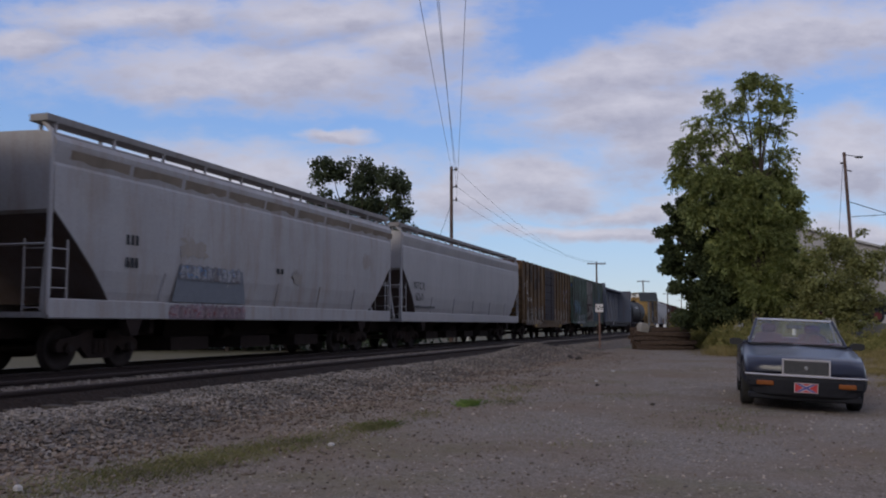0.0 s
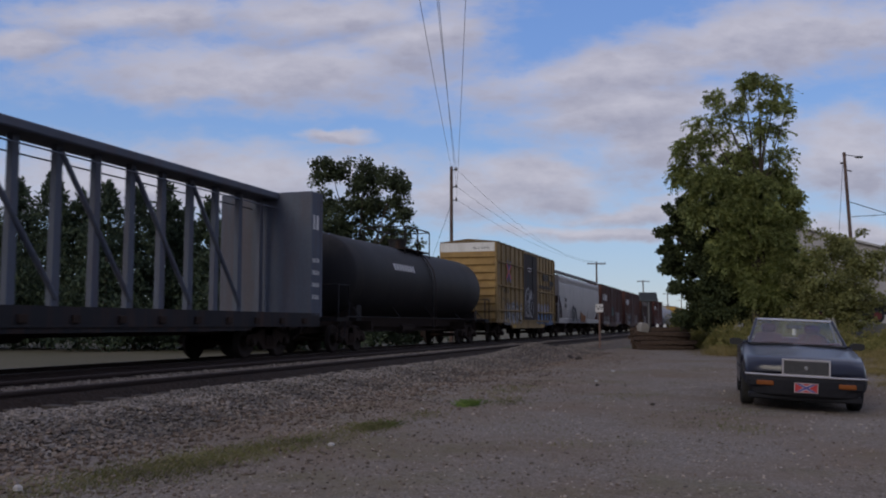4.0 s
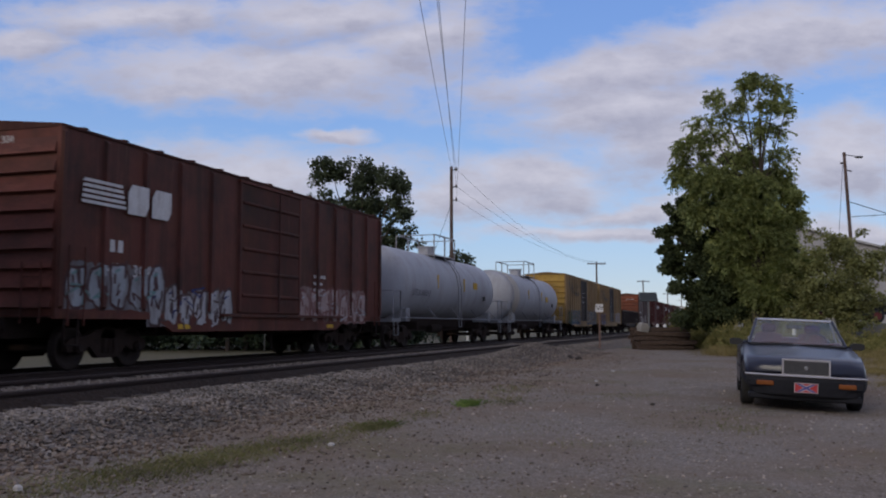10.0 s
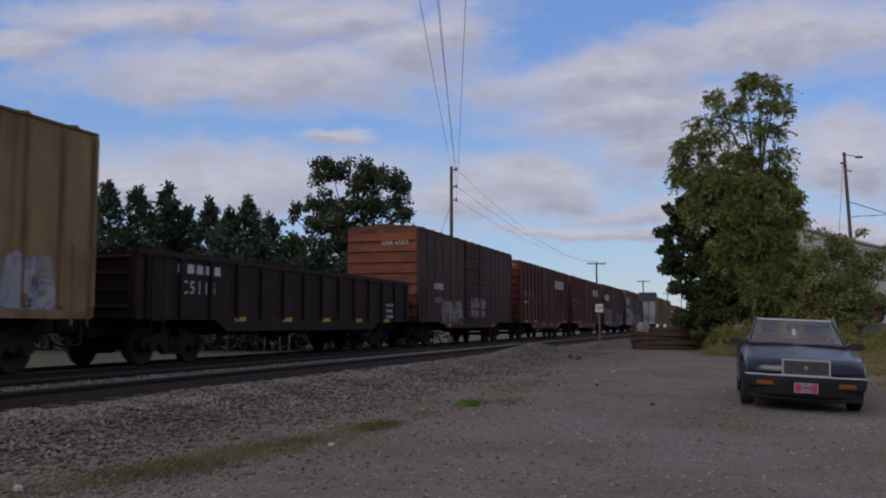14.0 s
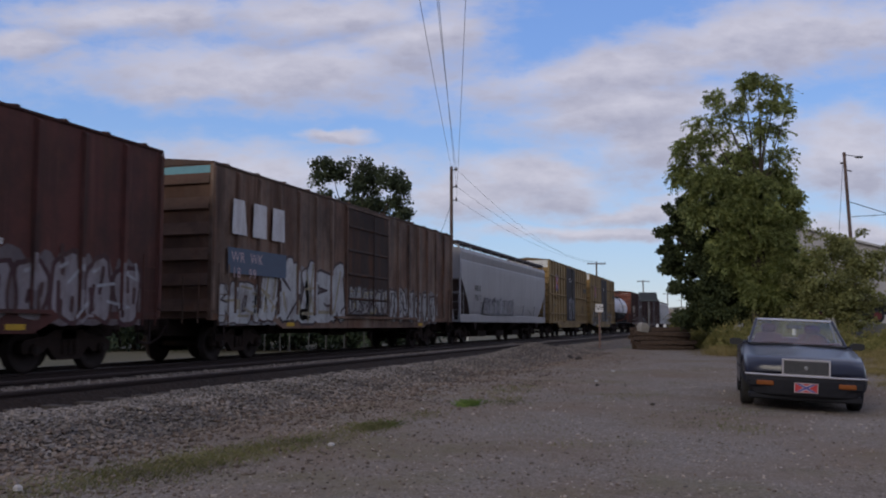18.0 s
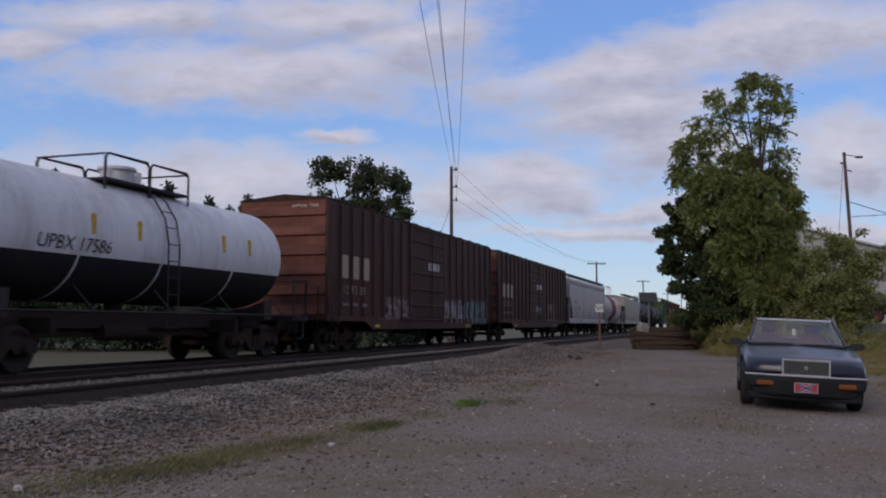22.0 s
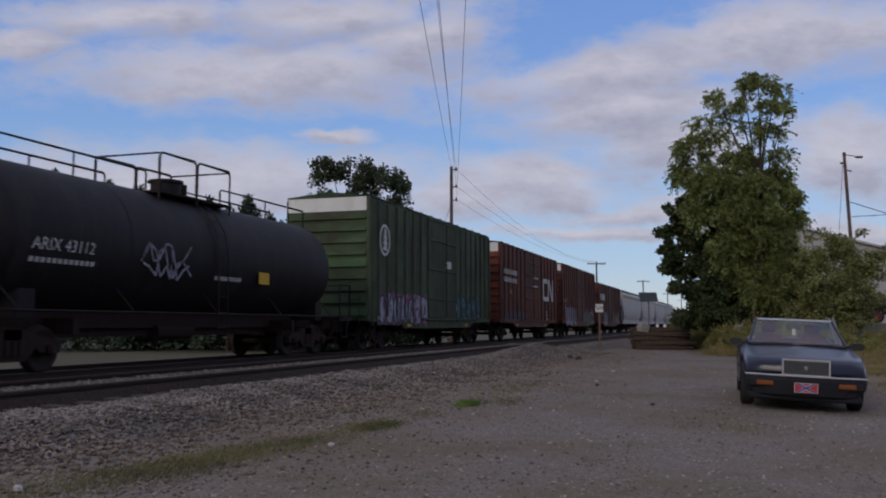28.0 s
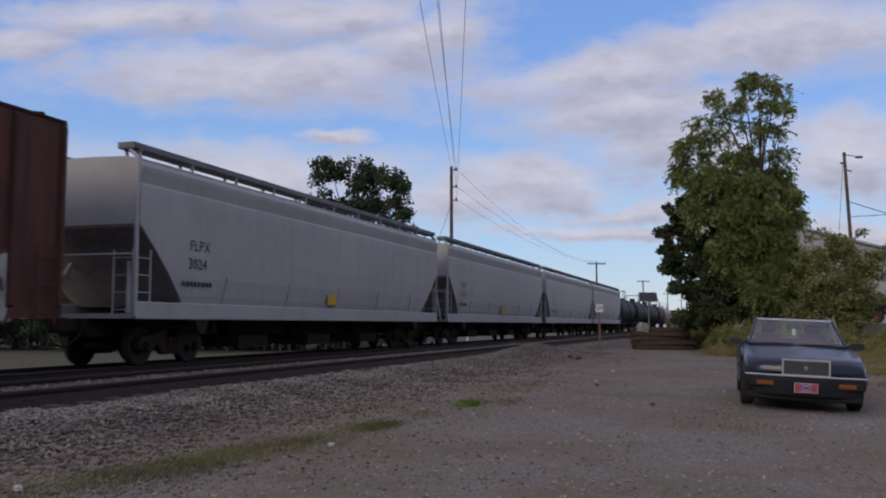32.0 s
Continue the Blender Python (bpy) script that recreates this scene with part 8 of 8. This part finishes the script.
part("stake", Shape().box(-0.06, 0.06, -0.03, 0.03, -0.2, 1.05, 0, 0.01), plain("marker_white", (0.7, 0.7, 0.7)), mp)
for px in (470, 497, 514, 548, 578, 610, 645):
    f = thing("fence_post", at_view(px, -0.66, 50), "thin grey metal fence post in the grass", "fence post", "fence beyond the railway")
    part("stake", Shape().tube((0, 0, -0.2), (0, 0, 1.15), 0.028, 6), plain("post_grey", (0.10, 0.10, 0.095)), f)


# ------------------------------------------------------------------ buildings
def shed():
    m = at_view(1392, 0.5, 66)
    b = thing("metal_shed", m, "large pale grey metal shed with a single-pitch roof", "building")
    siding = surface("pale_grey_siding", (0.40, 0.38, 0.37), (0.33, 0.31, 0.30), (0.25, 0.2, 0.17), 0.6, 0, 0.4, 6, 0.6, 0.25, 0.1)
    W_, D = 16.7, 16.0
    hl, hr = 7.74, 3.7
    wall = Shape().add([(0, 0, -1), (W_, 0, -1), (W_, 0, hr), (0, 0, hl), (0, D, -1), (W_, D, -1), (W_, D, hr), (0, D, hl)], [(0, 1, 2, 3), (5, 4, 7, 6), (4, 0, 3, 7), (1, 5, 6, 2)])
    part("wall", wall, siding, b)
    roof = Shape().add([(-0.3, -0.3, hl + 0.07), (W_ + 0.3, -0.3, hr - 0.07), (W_ + 0.3, D + 0.3, hr - 0.07), (-0.3, D + 0.3, hl + 0.07), (-0.3, -0.3, hl + 0.22), (W_ + 0.3, -0.3, hr + 0.08), (W_ + 0.3, D + 0.3, hr + 0.08), (-0.3, D + 0.3, hl + 0.22)],
                       [(3, 2, 1, 0), (4, 5, 6, 7), (0, 1, 5, 4), (1, 2, 6, 5), (2, 3, 7, 6), (3, 0, 4, 7)])
    part("roof", roof, surface("roof_sheet", (0.42, 0.40, 0.38), None, None, 0.5), b)
    for k in range(35):
        x = 0.25 + k * 0.475
        z = hl + (hr - hl) * x / W_
        part("siding_rib", Shape().box(x - 0.03, x + 0.03, -0.035, 0.0, -0.9, z), siding, b)


shed()
hs = thing("small_house", at_view(100, -0.7, 100), "small white house with a pale roof behind the pines", "house")
part("wall", Shape().box(-2.2, 2.2, 0, 5, 0, 2.2), plain("house_white", (0.6, 0.6, 0.6)), hs)
part("roof", Shape().extrude_y([(-2.5, 2.2), (2.5, 2.2), (0, 3.6)], -0.3, 5.3), plain("house_roof", (0.65, 0.65, 0.66)), hs)
hs = thing("far_house", at_view(1196, -0.4, 330), "low far-off tan house with a brown roof", "house")
part("wall", Shape().box(-3.6, 3.6, 0, 8, 0, 3.0), plain("tan_wall", (0.3, 0.25, 0.2)), hs)
part("roof", Shape().extrude_y([(-4.2, 3.0), (4.2, 3.0), (2.0, 5.4), (-2.0, 5.4)], -0.4, 8.4), plain("brown_roof", (0.15, 0.11, 0.09)), hs)


# ------------------------------------------------------------------ vehicles
M["tyre"] = surface("tyre_rubber", (0.018, 0.018, 0.019), (0.03, 0.028, 0.026), None, 0.85, 0, 8)
M["chrome"] = plain("chrome", (0.7, 0.7, 0.7), 0.22, 1.0)
M["rim"] = plain("alloy_rim", (0.25, 0.25, 0.26), 0.35, 0.8)
M["trim_black"] = plain("black_trim", (0.012, 0.012, 0.014), 0.5)


def car_paint(name, col):
    m = surface(name, col, tuple(c * 0.85 for c in col), (0.03, 0.03, 0.035), 0.3, 0.0, 2.0, 1.0, 0.4, 0.10, 0.0, 90, 0.25, 0.1)
    b = m.node_tree.nodes["Principled BSDF"]
    b.inputs["Coat Weight"].default_value, b.inputs["Coat Roughness"].default_value = 0.2, 0.08
    return m


def road_wheel(parent, x, y, r, width, rim_mat, side):
    w = part("wheel", Shape().tube((-width * 0.3, 0, 0), (width * 0.3, 0, 0), r * 0.5, 16), M["trim_black"], parent, "", pose(x, y, r))
    n = 28
    prof = [(-0.5, 0.62), (-0.5, 0.9), (-0.4, 0.98), (-0.2, 1.0), (0.2, 1.0), (0.4, 0.98), (0.5, 0.9), (0.5, 0.62)]
    part("tyre", Shape().rings([[(a * width, q * r * math.cos(2 * math.pi * k / n), q * r * math.sin(2 * math.pi * k / n)) for k in range(n)] for a, q in prof], 0, True, False), M["tyre"], w)
    rs = Shape().rings([[(side * a * width, q * r * math.cos(2 * math.pi * k / n), q * r * math.sin(2 * math.pi * k / n)) for k in range(n)] for a, q in ((0.42, 0.66), (0.46, 0.62), (0.36, 0.55), (0.30, 0.2), (0.34, 0.14), (0.34, 0.02))], 0, True, False)
    part("rim", rs, rim_mat, w)


def convertible():
    car = thing("parked_car", pose(0.87, 16.5, ground_z(0.87, 16.3), 0, 2.6, 1.3) @ Matrix.Diagonal((1, 1, 1.06, 1)), "dark blue convertible car parked with its top down", "car")
    blue = car_paint("dark_blue_car_paint", (0.016, 0.018, 0.034))
    red = surface("dark_red_leather", (0.055, 0.013, 0.018), (0.035, 0.010, 0.013), None, 0.55, 0, 6, 1, 0.6)
    bright = plain("bright_trim", (0.50, 0.47, 0.48), 0.3, 0.35)
    ring = lambda y, w, zb, zs, zt, crown=0.0, bow=0.0: [(px_, y + bow * (abs(px_) / 0.86) ** 3, pz_) for px_, y, pz_ in ((-w * 0.93, y, zb), (-w, y, zb + 0.10), (-w * 1.0, y, zs - 0.12), (-w * 0.95, y, zs - 0.02), (-w * 0.72, y, zt), (0, y, zt + crown), (w * 0.72, y, zt), (w * 0.95, y, zs - 0.02), (w, y, zs - 0.12), (w, y, zb + 0.10), (w * 0.93, y, zb), (0, y, zb))]
    # nose and bonnet, with the front wheel arches
    nose = [ring(-2.372, 0.80, 0.40, 0.53, 0.535, 0.0, 0.17), ring(-2.370, 0.82, 0.37, 0.605, 0.61, 0.0, 0.17), ring(-2.345, 0.83, 0.36, 0.645, 0.652, 0.0, 0.17), ring(-2.29, 0.838, 0.35, 0.675, 0.684, 0.002, 0.16), ring(-2.22, 0.842, 0.34, 0.705, 0.712, 0.004, 0.14), ring(-2.12, 0.845, 0.34, 0.735, 0.733, 0.01, 0.08), ring(-1.80, 0.855, 0.36, 0.77, 0.755, 0.015), ring(-1.70, 0.86, 0.60, 0.78, 0.765, 0.015),
            ring(-1.40, 0.865, 0.68, 0.82, 0.80, 0.02), ring(-1.10, 0.868, 0.60, 0.85, 0.835, 0.02), ring(-1.0, 0.87, 0.24, 0.86, 0.845, 0.02), ring(-0.62, 0.87, 0.20, 0.90, 0.885, 0.02)]
    part("front_body", Shape().rings(nose, 0, True), blue, car)
    for s in (-1, 1):
        side = [[(s * 0.80, y, 0.20), (s * 0.87, y, 0.28), (s * 0.875, y, 0.78), (s * 0.84, y, 0.90), (s * 0.76, y, 0.91), (s * 0.76, y, 0.20)] for y in (-0.62, 0.2, 1.0)]
        part("door", Shape().rings(side), blue, car)
        part("door_handle", Shape().box(s * 0.872 - 0.012, s * 0.872 + 0.012, 0.55, 0.75, 0.70, 0.74), M["trim_black"], car)
        part("side_moulding", Shape().box(s * 0.872 - 0.012, s * 0.872 + 0.014, -0.6, 1.0, 0.50, 0.55), M["trim_black"], car)
    tail = [ring(1.0, 0.87, 0.20, 0.92, 0.91, 0.01), ring(1.06, 0.87, 0.24, 0.92, 0.915, 0.01), ring(1.1, 0.868, 0.60, 0.92, 0.915, 0.01), ring(1.38, 0.865, 0.68, 0.92, 0.915, 0.01), ring(1.66, 0.86, 0.60, 0.91, 0.905), ring(1.72, 0.86, 0.26, 0.91, 0.905), ring(2.2, 0.82, 0.30, 0.87, 0.86), ring(2.34, 0.74, 0.36, 0.80, 0.79)]
    part("rear_body", Shape().rings(tail, 0, True), blue, car)
    # bumper with bright strip, air dam, lamps, grille
    bump = [[(x, -2.38 + 0.16 * (abs(x) / 0.86) ** 3 + 0.16 * (abs(x) > 0.85) - e, z) for x in (-0.865 * t, -0.81 * t, -0.6 * t, -0.3, 0, 0.3, 0.6 * t, 0.81 * t, 0.865 * t)] for z, e, t in ((0.19, -0.06, 0.76), (0.23, 0.0, 0.80), (0.34, 0.015, 0.95), (0.43, 0.02, 1.0), (0.50, -0.01, 1.0))]
    bs = Shape()
    for i in range(4):
        a, b = bump[i], bump[i + 1]
        o = a + b
        bs.add(o, [(k, k + 1, 9 + k + 1, 9 + k) for k in range(8)])
    for s in (0, 8):
        sx = -1 if s == 0 else 1
        col = [r[s] for r in bump]
        bs.add(col + [(sx * 0.875 if p[2] > 0.38 else sx * 0.74, -1.78, p[2]) for p in col], [(k, k + 1, 5 + k + 1, 5 + k) for k in range(4)])
    dark = surface("bumper_black", (0.016, 0.016, 0.020), None, None, 0.6, 0, 2, 1, 0.4, 0, 0.0, 60, 0.15, 0.1)
    bp = part("front_bumper", bs, dark, car)
    part("bright_strip", Shape().rings([[(x, -2.405 + 0.16 * (abs(x) / 0.86) ** 3, z), (x, -2.42 + 0.16 * (abs(x) / 0.86) ** 3, z + 0.012), (x, -2.405 + 0.16 * (abs(x) / 0.86) ** 3, z + 0.028)] for x, z in ((-0.84, 0.475), (-0.8, 0.475), (-0.5, 0.475), (0, 0.475), (0.5, 0.475), (0.8, 0.475), (0.84, 0.475))]), bright, bp, "thin bright strip")
    part("air_dam", Shape().box(-0.78, 0.78, -2.30, -2.1, 0.15, 0.24, 0, 0.02), dark, car)
    part("bright_edge", Shape().rings([[(x, -2.335, z), (x, -2.345, z + 0.008), (x, -2.335, z + 0.016)] for x, z in ((-0.36, 0.222), (-0.1, 0.212), (0.1, 0.212), (0.3, 0.212))]), bright, car)
    amber = plain("amber_lens", (0.21, 0.065, 0.015), 0.25)
    for s in (-1, 1):
        part("turn_signal", Shape().box(s * 0.56 - 0.12, s * 0.56 + 0.12, -2.385, -2.33, 0.345, 0.41, 0, 0.012), amber, bp, "amber lens")
        part("lamp_recess", Shape().box(s * 0.60 - 0.18, s * 0.60 + 0.18, -2.368, -2.33, 0.33, 0.425, 0, 0.01), dark, bp)
    g = part("grille", Shape().box(-0.30, 0.30, -2.375, -2.33, 0.515, 0.70, 0, 0.006), surface("grille_mesh", (0.14, 0.14, 0.15), (0.06, 0.06, 0.065), None, 0.4, 0.6, 30), car)
    part("grille_frame", Shape().box(-0.33, 0.33, -2.395, -2.33, 0.70, 0.722).box(-0.33, 0.33, -2.395, -2.33, 0.497, 0.515).box(-0.33, -0.306, -2.395, -2.33, 0.515, 0.70).box(0.306, 0.33, -2.395, -2.33, 0.515, 0.70), bright, g, "bright metal surround")
    for k in range(9):
        part("grille_bar", Shape().box(-0.30, 0.30, -2.381, -2.374, 0.527 + 0.018 * k, 0.535 + 0.018 * k), M["trim_black"], g)
    part("emblem", Shape().tube((0, -2.39, 0.605), (0, -2.376, 0.605), 0.03, 10), M["chrome"], g, "small bright emblem")
    pl = part("front_plate", Shape().box(-0.155, 0.155, -2.425, -2.41, 0.272, 0.40, 0, 0.006), plain("plate_red", (0.42, 0.035, 0.04), 0.4), bp, "red and blue novelty plate")
    blue_bar, pale_bar = plain("plate_blue", (0.07, 0.07, 0.24), 0.4), plain("plate_pale", (0.45, 0.42, 0.44), 0.4)
    for s in (-1, 1):
        for mat, wide, e in ((pale_bar, 0.085, 0.0), (blue_bar, 0.055, 0.002)):
            y = -2.427 - e - 0.0008 * s
            part("plate_bar", Shape().add([(-0.14, y, 0.336 - s * 0.055), (-0.14 + wide, y, 0.336 - s * 0.055), (0.14, y, 0.336 + s * 0.055), (0.14 - wide, y, 0.336 + s * 0.055)], [(0, 1, 2, 3)]), mat, pl)
    part("plate_border", Shape().box(-0.16, 0.16, -2.427, -2.415, 0.394, 0.403).box(-0.16, 0.16, -2.427, -2.415, 0.269, 0.278).box(-0.163, -0.152, -2.427, -2.415, 0.269, 0.403).box(0.152, 0.163, -2.427, -2.415, 0.269, 0.403), plain("plate_rim", (0.4, 0.33, 0.33)), pl)
    # windscreen with its frame, mirrors, cowl
    A = [(-0.74, -0.78, 0.885), (0.74, -0.78, 0.885), (0.60, -0.10, 1.27), (-0.60, -0.10, 1.27)]
    mid = lambda p, q, t: tuple(p[i] + (q[i] - p[i]) * t for i in range(3))
    gl = Shape().add(A + [(x, y + 0.012, z - 0.006) for x, y, z in A], [(0, 1, 2, 3), (7, 6, 5, 4), (0, 4, 5, 1), (1, 5, 6, 2), (2, 6, 7, 3), (3, 7, 4, 0)])
    ws = part("windscreen", gl, glass_mat("windscreen_glass", (0.80, 0.84, 0.86)), car)
    ws.visible_shadow = False
    for q in ((0, 3), (1, 2)):
        part("pillar", Shape().tube(A[q[0]], A[q[1]], 0.024, 8), blue, car)
    part("header_rail", Shape().tube(A[3], A[2], 0.024, 8), plain("header_bright", (0.5, 0.5, 0.53), 0.25, 0.6), car, "pale windscreen header")
    part("cowl", Shape().box(-0.74, 0.74, -0.80, -0.62, 0.86, 0.90, 0, 0.015), M["trim_black"], car)
    for s in (-1, 1):
        part("wiper", Shape().tube((s * 0.3 - 0.26, -0.80, 0.902), (s * 0.3 + 0.24, -0.785, 0.912), 0.006, 5), M["trim_black"], car)
        mr = Shape().rings([[(s * (0.83 + a), -0.55 + b * 0.05, 0.90 + c) for b, c in ((-1, -0.05 * q), (1, -0.05 * q), (1, 0.055 * q), (-1, 0.055 * q))] for a, q in ((0.0, 0.5), (0.05, 0.95), (0.16, 1.0), (0.21, 0.7))])
        part("wing_mirror", mr, M["trim_black"], car, "dark wing mirror")
    part("rear_view_mirror", Shape().box(-0.12, 0.12, -0.18, -0.15, 1.13, 1.19, 0, 0.012), M["trim_black"], car)
    part("hanging_charm", Shape().tube((0, -0.2, 1.03), (0, -0.18, 1.13), 0.03, 7), plain("pale_charm", (0.5, 0.5, 0.45)), car)
    part("dashboard", Shape().box(-0.72, 0.72, -0.62, -0.2, 0.70, 0.93, 0, 0.05), red, car)
    st = Shape()
    for k in range(16):
        a, b = 2 * math.pi * k / 16, 2 * math.pi * (k + 1) / 16
        st.tube((0.36 + 0.18 * math.cos(a), -0.12 + 0.05 * math.sin(a), 0.90 + 0.17 * math.sin(a)), (0.36 + 0.18 * math.cos(b), -0.12 + 0.05 * math.sin(b), 0.90 + 0.17 * math.sin(b)), 0.014, 5)
    part("steering_wheel", st, M["trim_black"], car)
    part("cabin_tub", Shape().box(-0.75, 0.75, -0.60, 0.99, 0.24, 0.62), red, car)
    for x in (-0.36, 0.36):
        seat = part("seat", Shape().box(x - 0.25, x + 0.25, -0.05, 0.42, 0.60, 0.74, 0, 0.05), red, car, "dark red leather seat")
        part("backrest", Shape().rings([[(x - w, y, z), (x + w, y, z), (x + w, y + 0.12, z), (x - w, y + 0.12, z)] for w, y, z in ((0.25, 0.38, 0.66), (0.26, 0.46, 0.88), (0.22, 0.52, 1.03), (0.14, 0.54, 1.06))]), red, seat)
        part("headrest", Shape().box(x - 0.13, x + 0.13, 0.55, 0.65, 1.06, 1.20, 0, 0.035), red, seat)
    part("rear_bench", Shape().box(-0.6, 0.6, 0.72, 0.98, 0.6, 0.98, 0, 0.05), red, car)
    part("folded_top", Shape().box(-0.70, 0.70, 0.95, 1.35, 0.90, 0.985, 0, 0.04), plain("white_top_cover", (0.30, 0.29, 0.28), 0.8), car, "folded pale soft top")
    for s in (-1, 1):
        road_wheel(car, s * 0.775, -1.40, 0.31, 0.20, M["rim"], s)
        road_wheel(car, s * 0.755, 1.38, 0.31, 0.20, M["rim"], s)
    part("underbody", Shape().box(-0.68, 0.68, -2.0, 2.0, 0.20, 0.40), M["trim_black"], car)


convertible()
ps = thing("leaning_post", pose(2.2, 20.4, ground_z(2.2, 20.4), 0, -13, 0), "pale weathered board leaning behind the parked car", "post")
part("plank", Shape().box(-0.05, -0.005, -0.03, 0.03, -0.1, 1.44, 0, 0.01).box(0.025, 0.075, -0.02, 0.02, -0.1, 1.43, 0, 0.01), surface("grey_board", (0.26, 0.25, 0.22), None, None, 0.9), ps)


def pickup():
    v = thing("pickup_truck", at_view(1490, 0.95, 49) @ pose(0, 0, 0, 0, 0, -6), "old black pickup truck with red wheels beside the shed", "truck")
    pt = car_paint("black_truck_paint", (0.012, 0.012, 0.016))
    lower = Shape().extrude_y([(-2.4, 0.45), (2.2, 0.45), (2.35, 0.6), (2.35, 0.95), (2.2, 1.05), (1.0, 1.12), (-0.9, 1.12), (-2.4, 1.08)], -0.85, 0.85)
    part("body", lower, pt, v)
    part("cab", Shape().rings([[(-0.8, -0.8, 1.1), (0.95, -0.8, 1.1), (0.95, 0.8, 1.1), (-0.8, 0.8, 1.1)], [(-0.62, -0.68, 1.62), (0.35, -0.68, 1.62), (0.35, 0.68, 1.62), (-0.62, 0.68, 1.62)], [(-0.5, -0.6, 1.7), (0.25, -0.6, 1.7), (0.25, 0.6, 1.7), (-0.5, 0.6, 1.7)]]), pt, v, "", pose(0.75, 0, 0))
    part("side_window", Shape().add([(-0.6, -0.775, 1.2), (0.65, -0.775, 1.2), (0.3, -0.70, 1.57), (-0.5, -0.70, 1.57)], [(0, 1, 2, 3)]), plain("dark_glass", (0.02, 0.022, 0.025), 0.05), v, "", pose(0.75, 0, 0))
    part("windscreen", Shape().add([(0.93, -0.7, 1.16), (0.93, 0.7, 1.16), (0.42, 0.6, 1.58), (0.42, -0.6, 1.58)], [(0, 1, 2, 3)]), plain("pale_glass", (0.30, 0.32, 0.34), 0.05), v, "", pose(0.75, 0, 0))
    part("front_bumper", Shape().box(2.32, 2.46, -0.85, 0.85, 0.48, 0.62, 0, 0.02), M["chrome"], v)
    part("side_trim", Shape().box(-2.3, 2.3, -0.862, -0.85, 0.98, 1.01), plain("grey_trim", (0.2, 0.2, 0.2)), v)
    part("headlamp", Shape().tube((2.3, -0.6, 0.85), (2.4, -0.6, 0.85), 0.1, 10), plain("lamp_glass", (0.4, 0.4, 0.4), 0.1), v)
    redrim = plain("red_rim", (0.12, 0.022, 0.018), 0.5)
    for x in (-1.5, 1.5):
        for y in (-0.75, 0.75):
            w = part("wheel", Shape().tube((0, -0.1, 0), (0, 0.1, 0), 0.2, 14), M["trim_black"], v, "", pose(x, y, 0.37))
            part("tyre", Shape().rings([[(q * 0.37 * math.cos(2 * math.pi * k / 20), a, q * 0.37 * math.sin(2 * math.pi * k / 20)) for k in range(20)] for a, q in ((-0.11, 0.6), (-0.11, 0.9), (-0.05, 1), (0.05, 1), (0.11, 0.9), (0.11, 0.6))], 0, True, False), M["tyre"], w)
            part("rim", Shape().tube((0, -0.115, 0), (0, 0.115, 0), 0.21, 14), redrim, w)


pickup()


# ------------------------------------------------------------------ the train rolls by
SPEED = 20.295


def motions():
    for car, start in CARS:
        rows = []
        for t in (0.0, 8.0, 16.0, 24.0, 32.0):
            run = SPEED * (t + 0.0154 * (t / 16 - 1) ** 2)
            rows.append((t, pose(TRAIN_X, start - run, 0)))
        walk(car, rows)


motions()
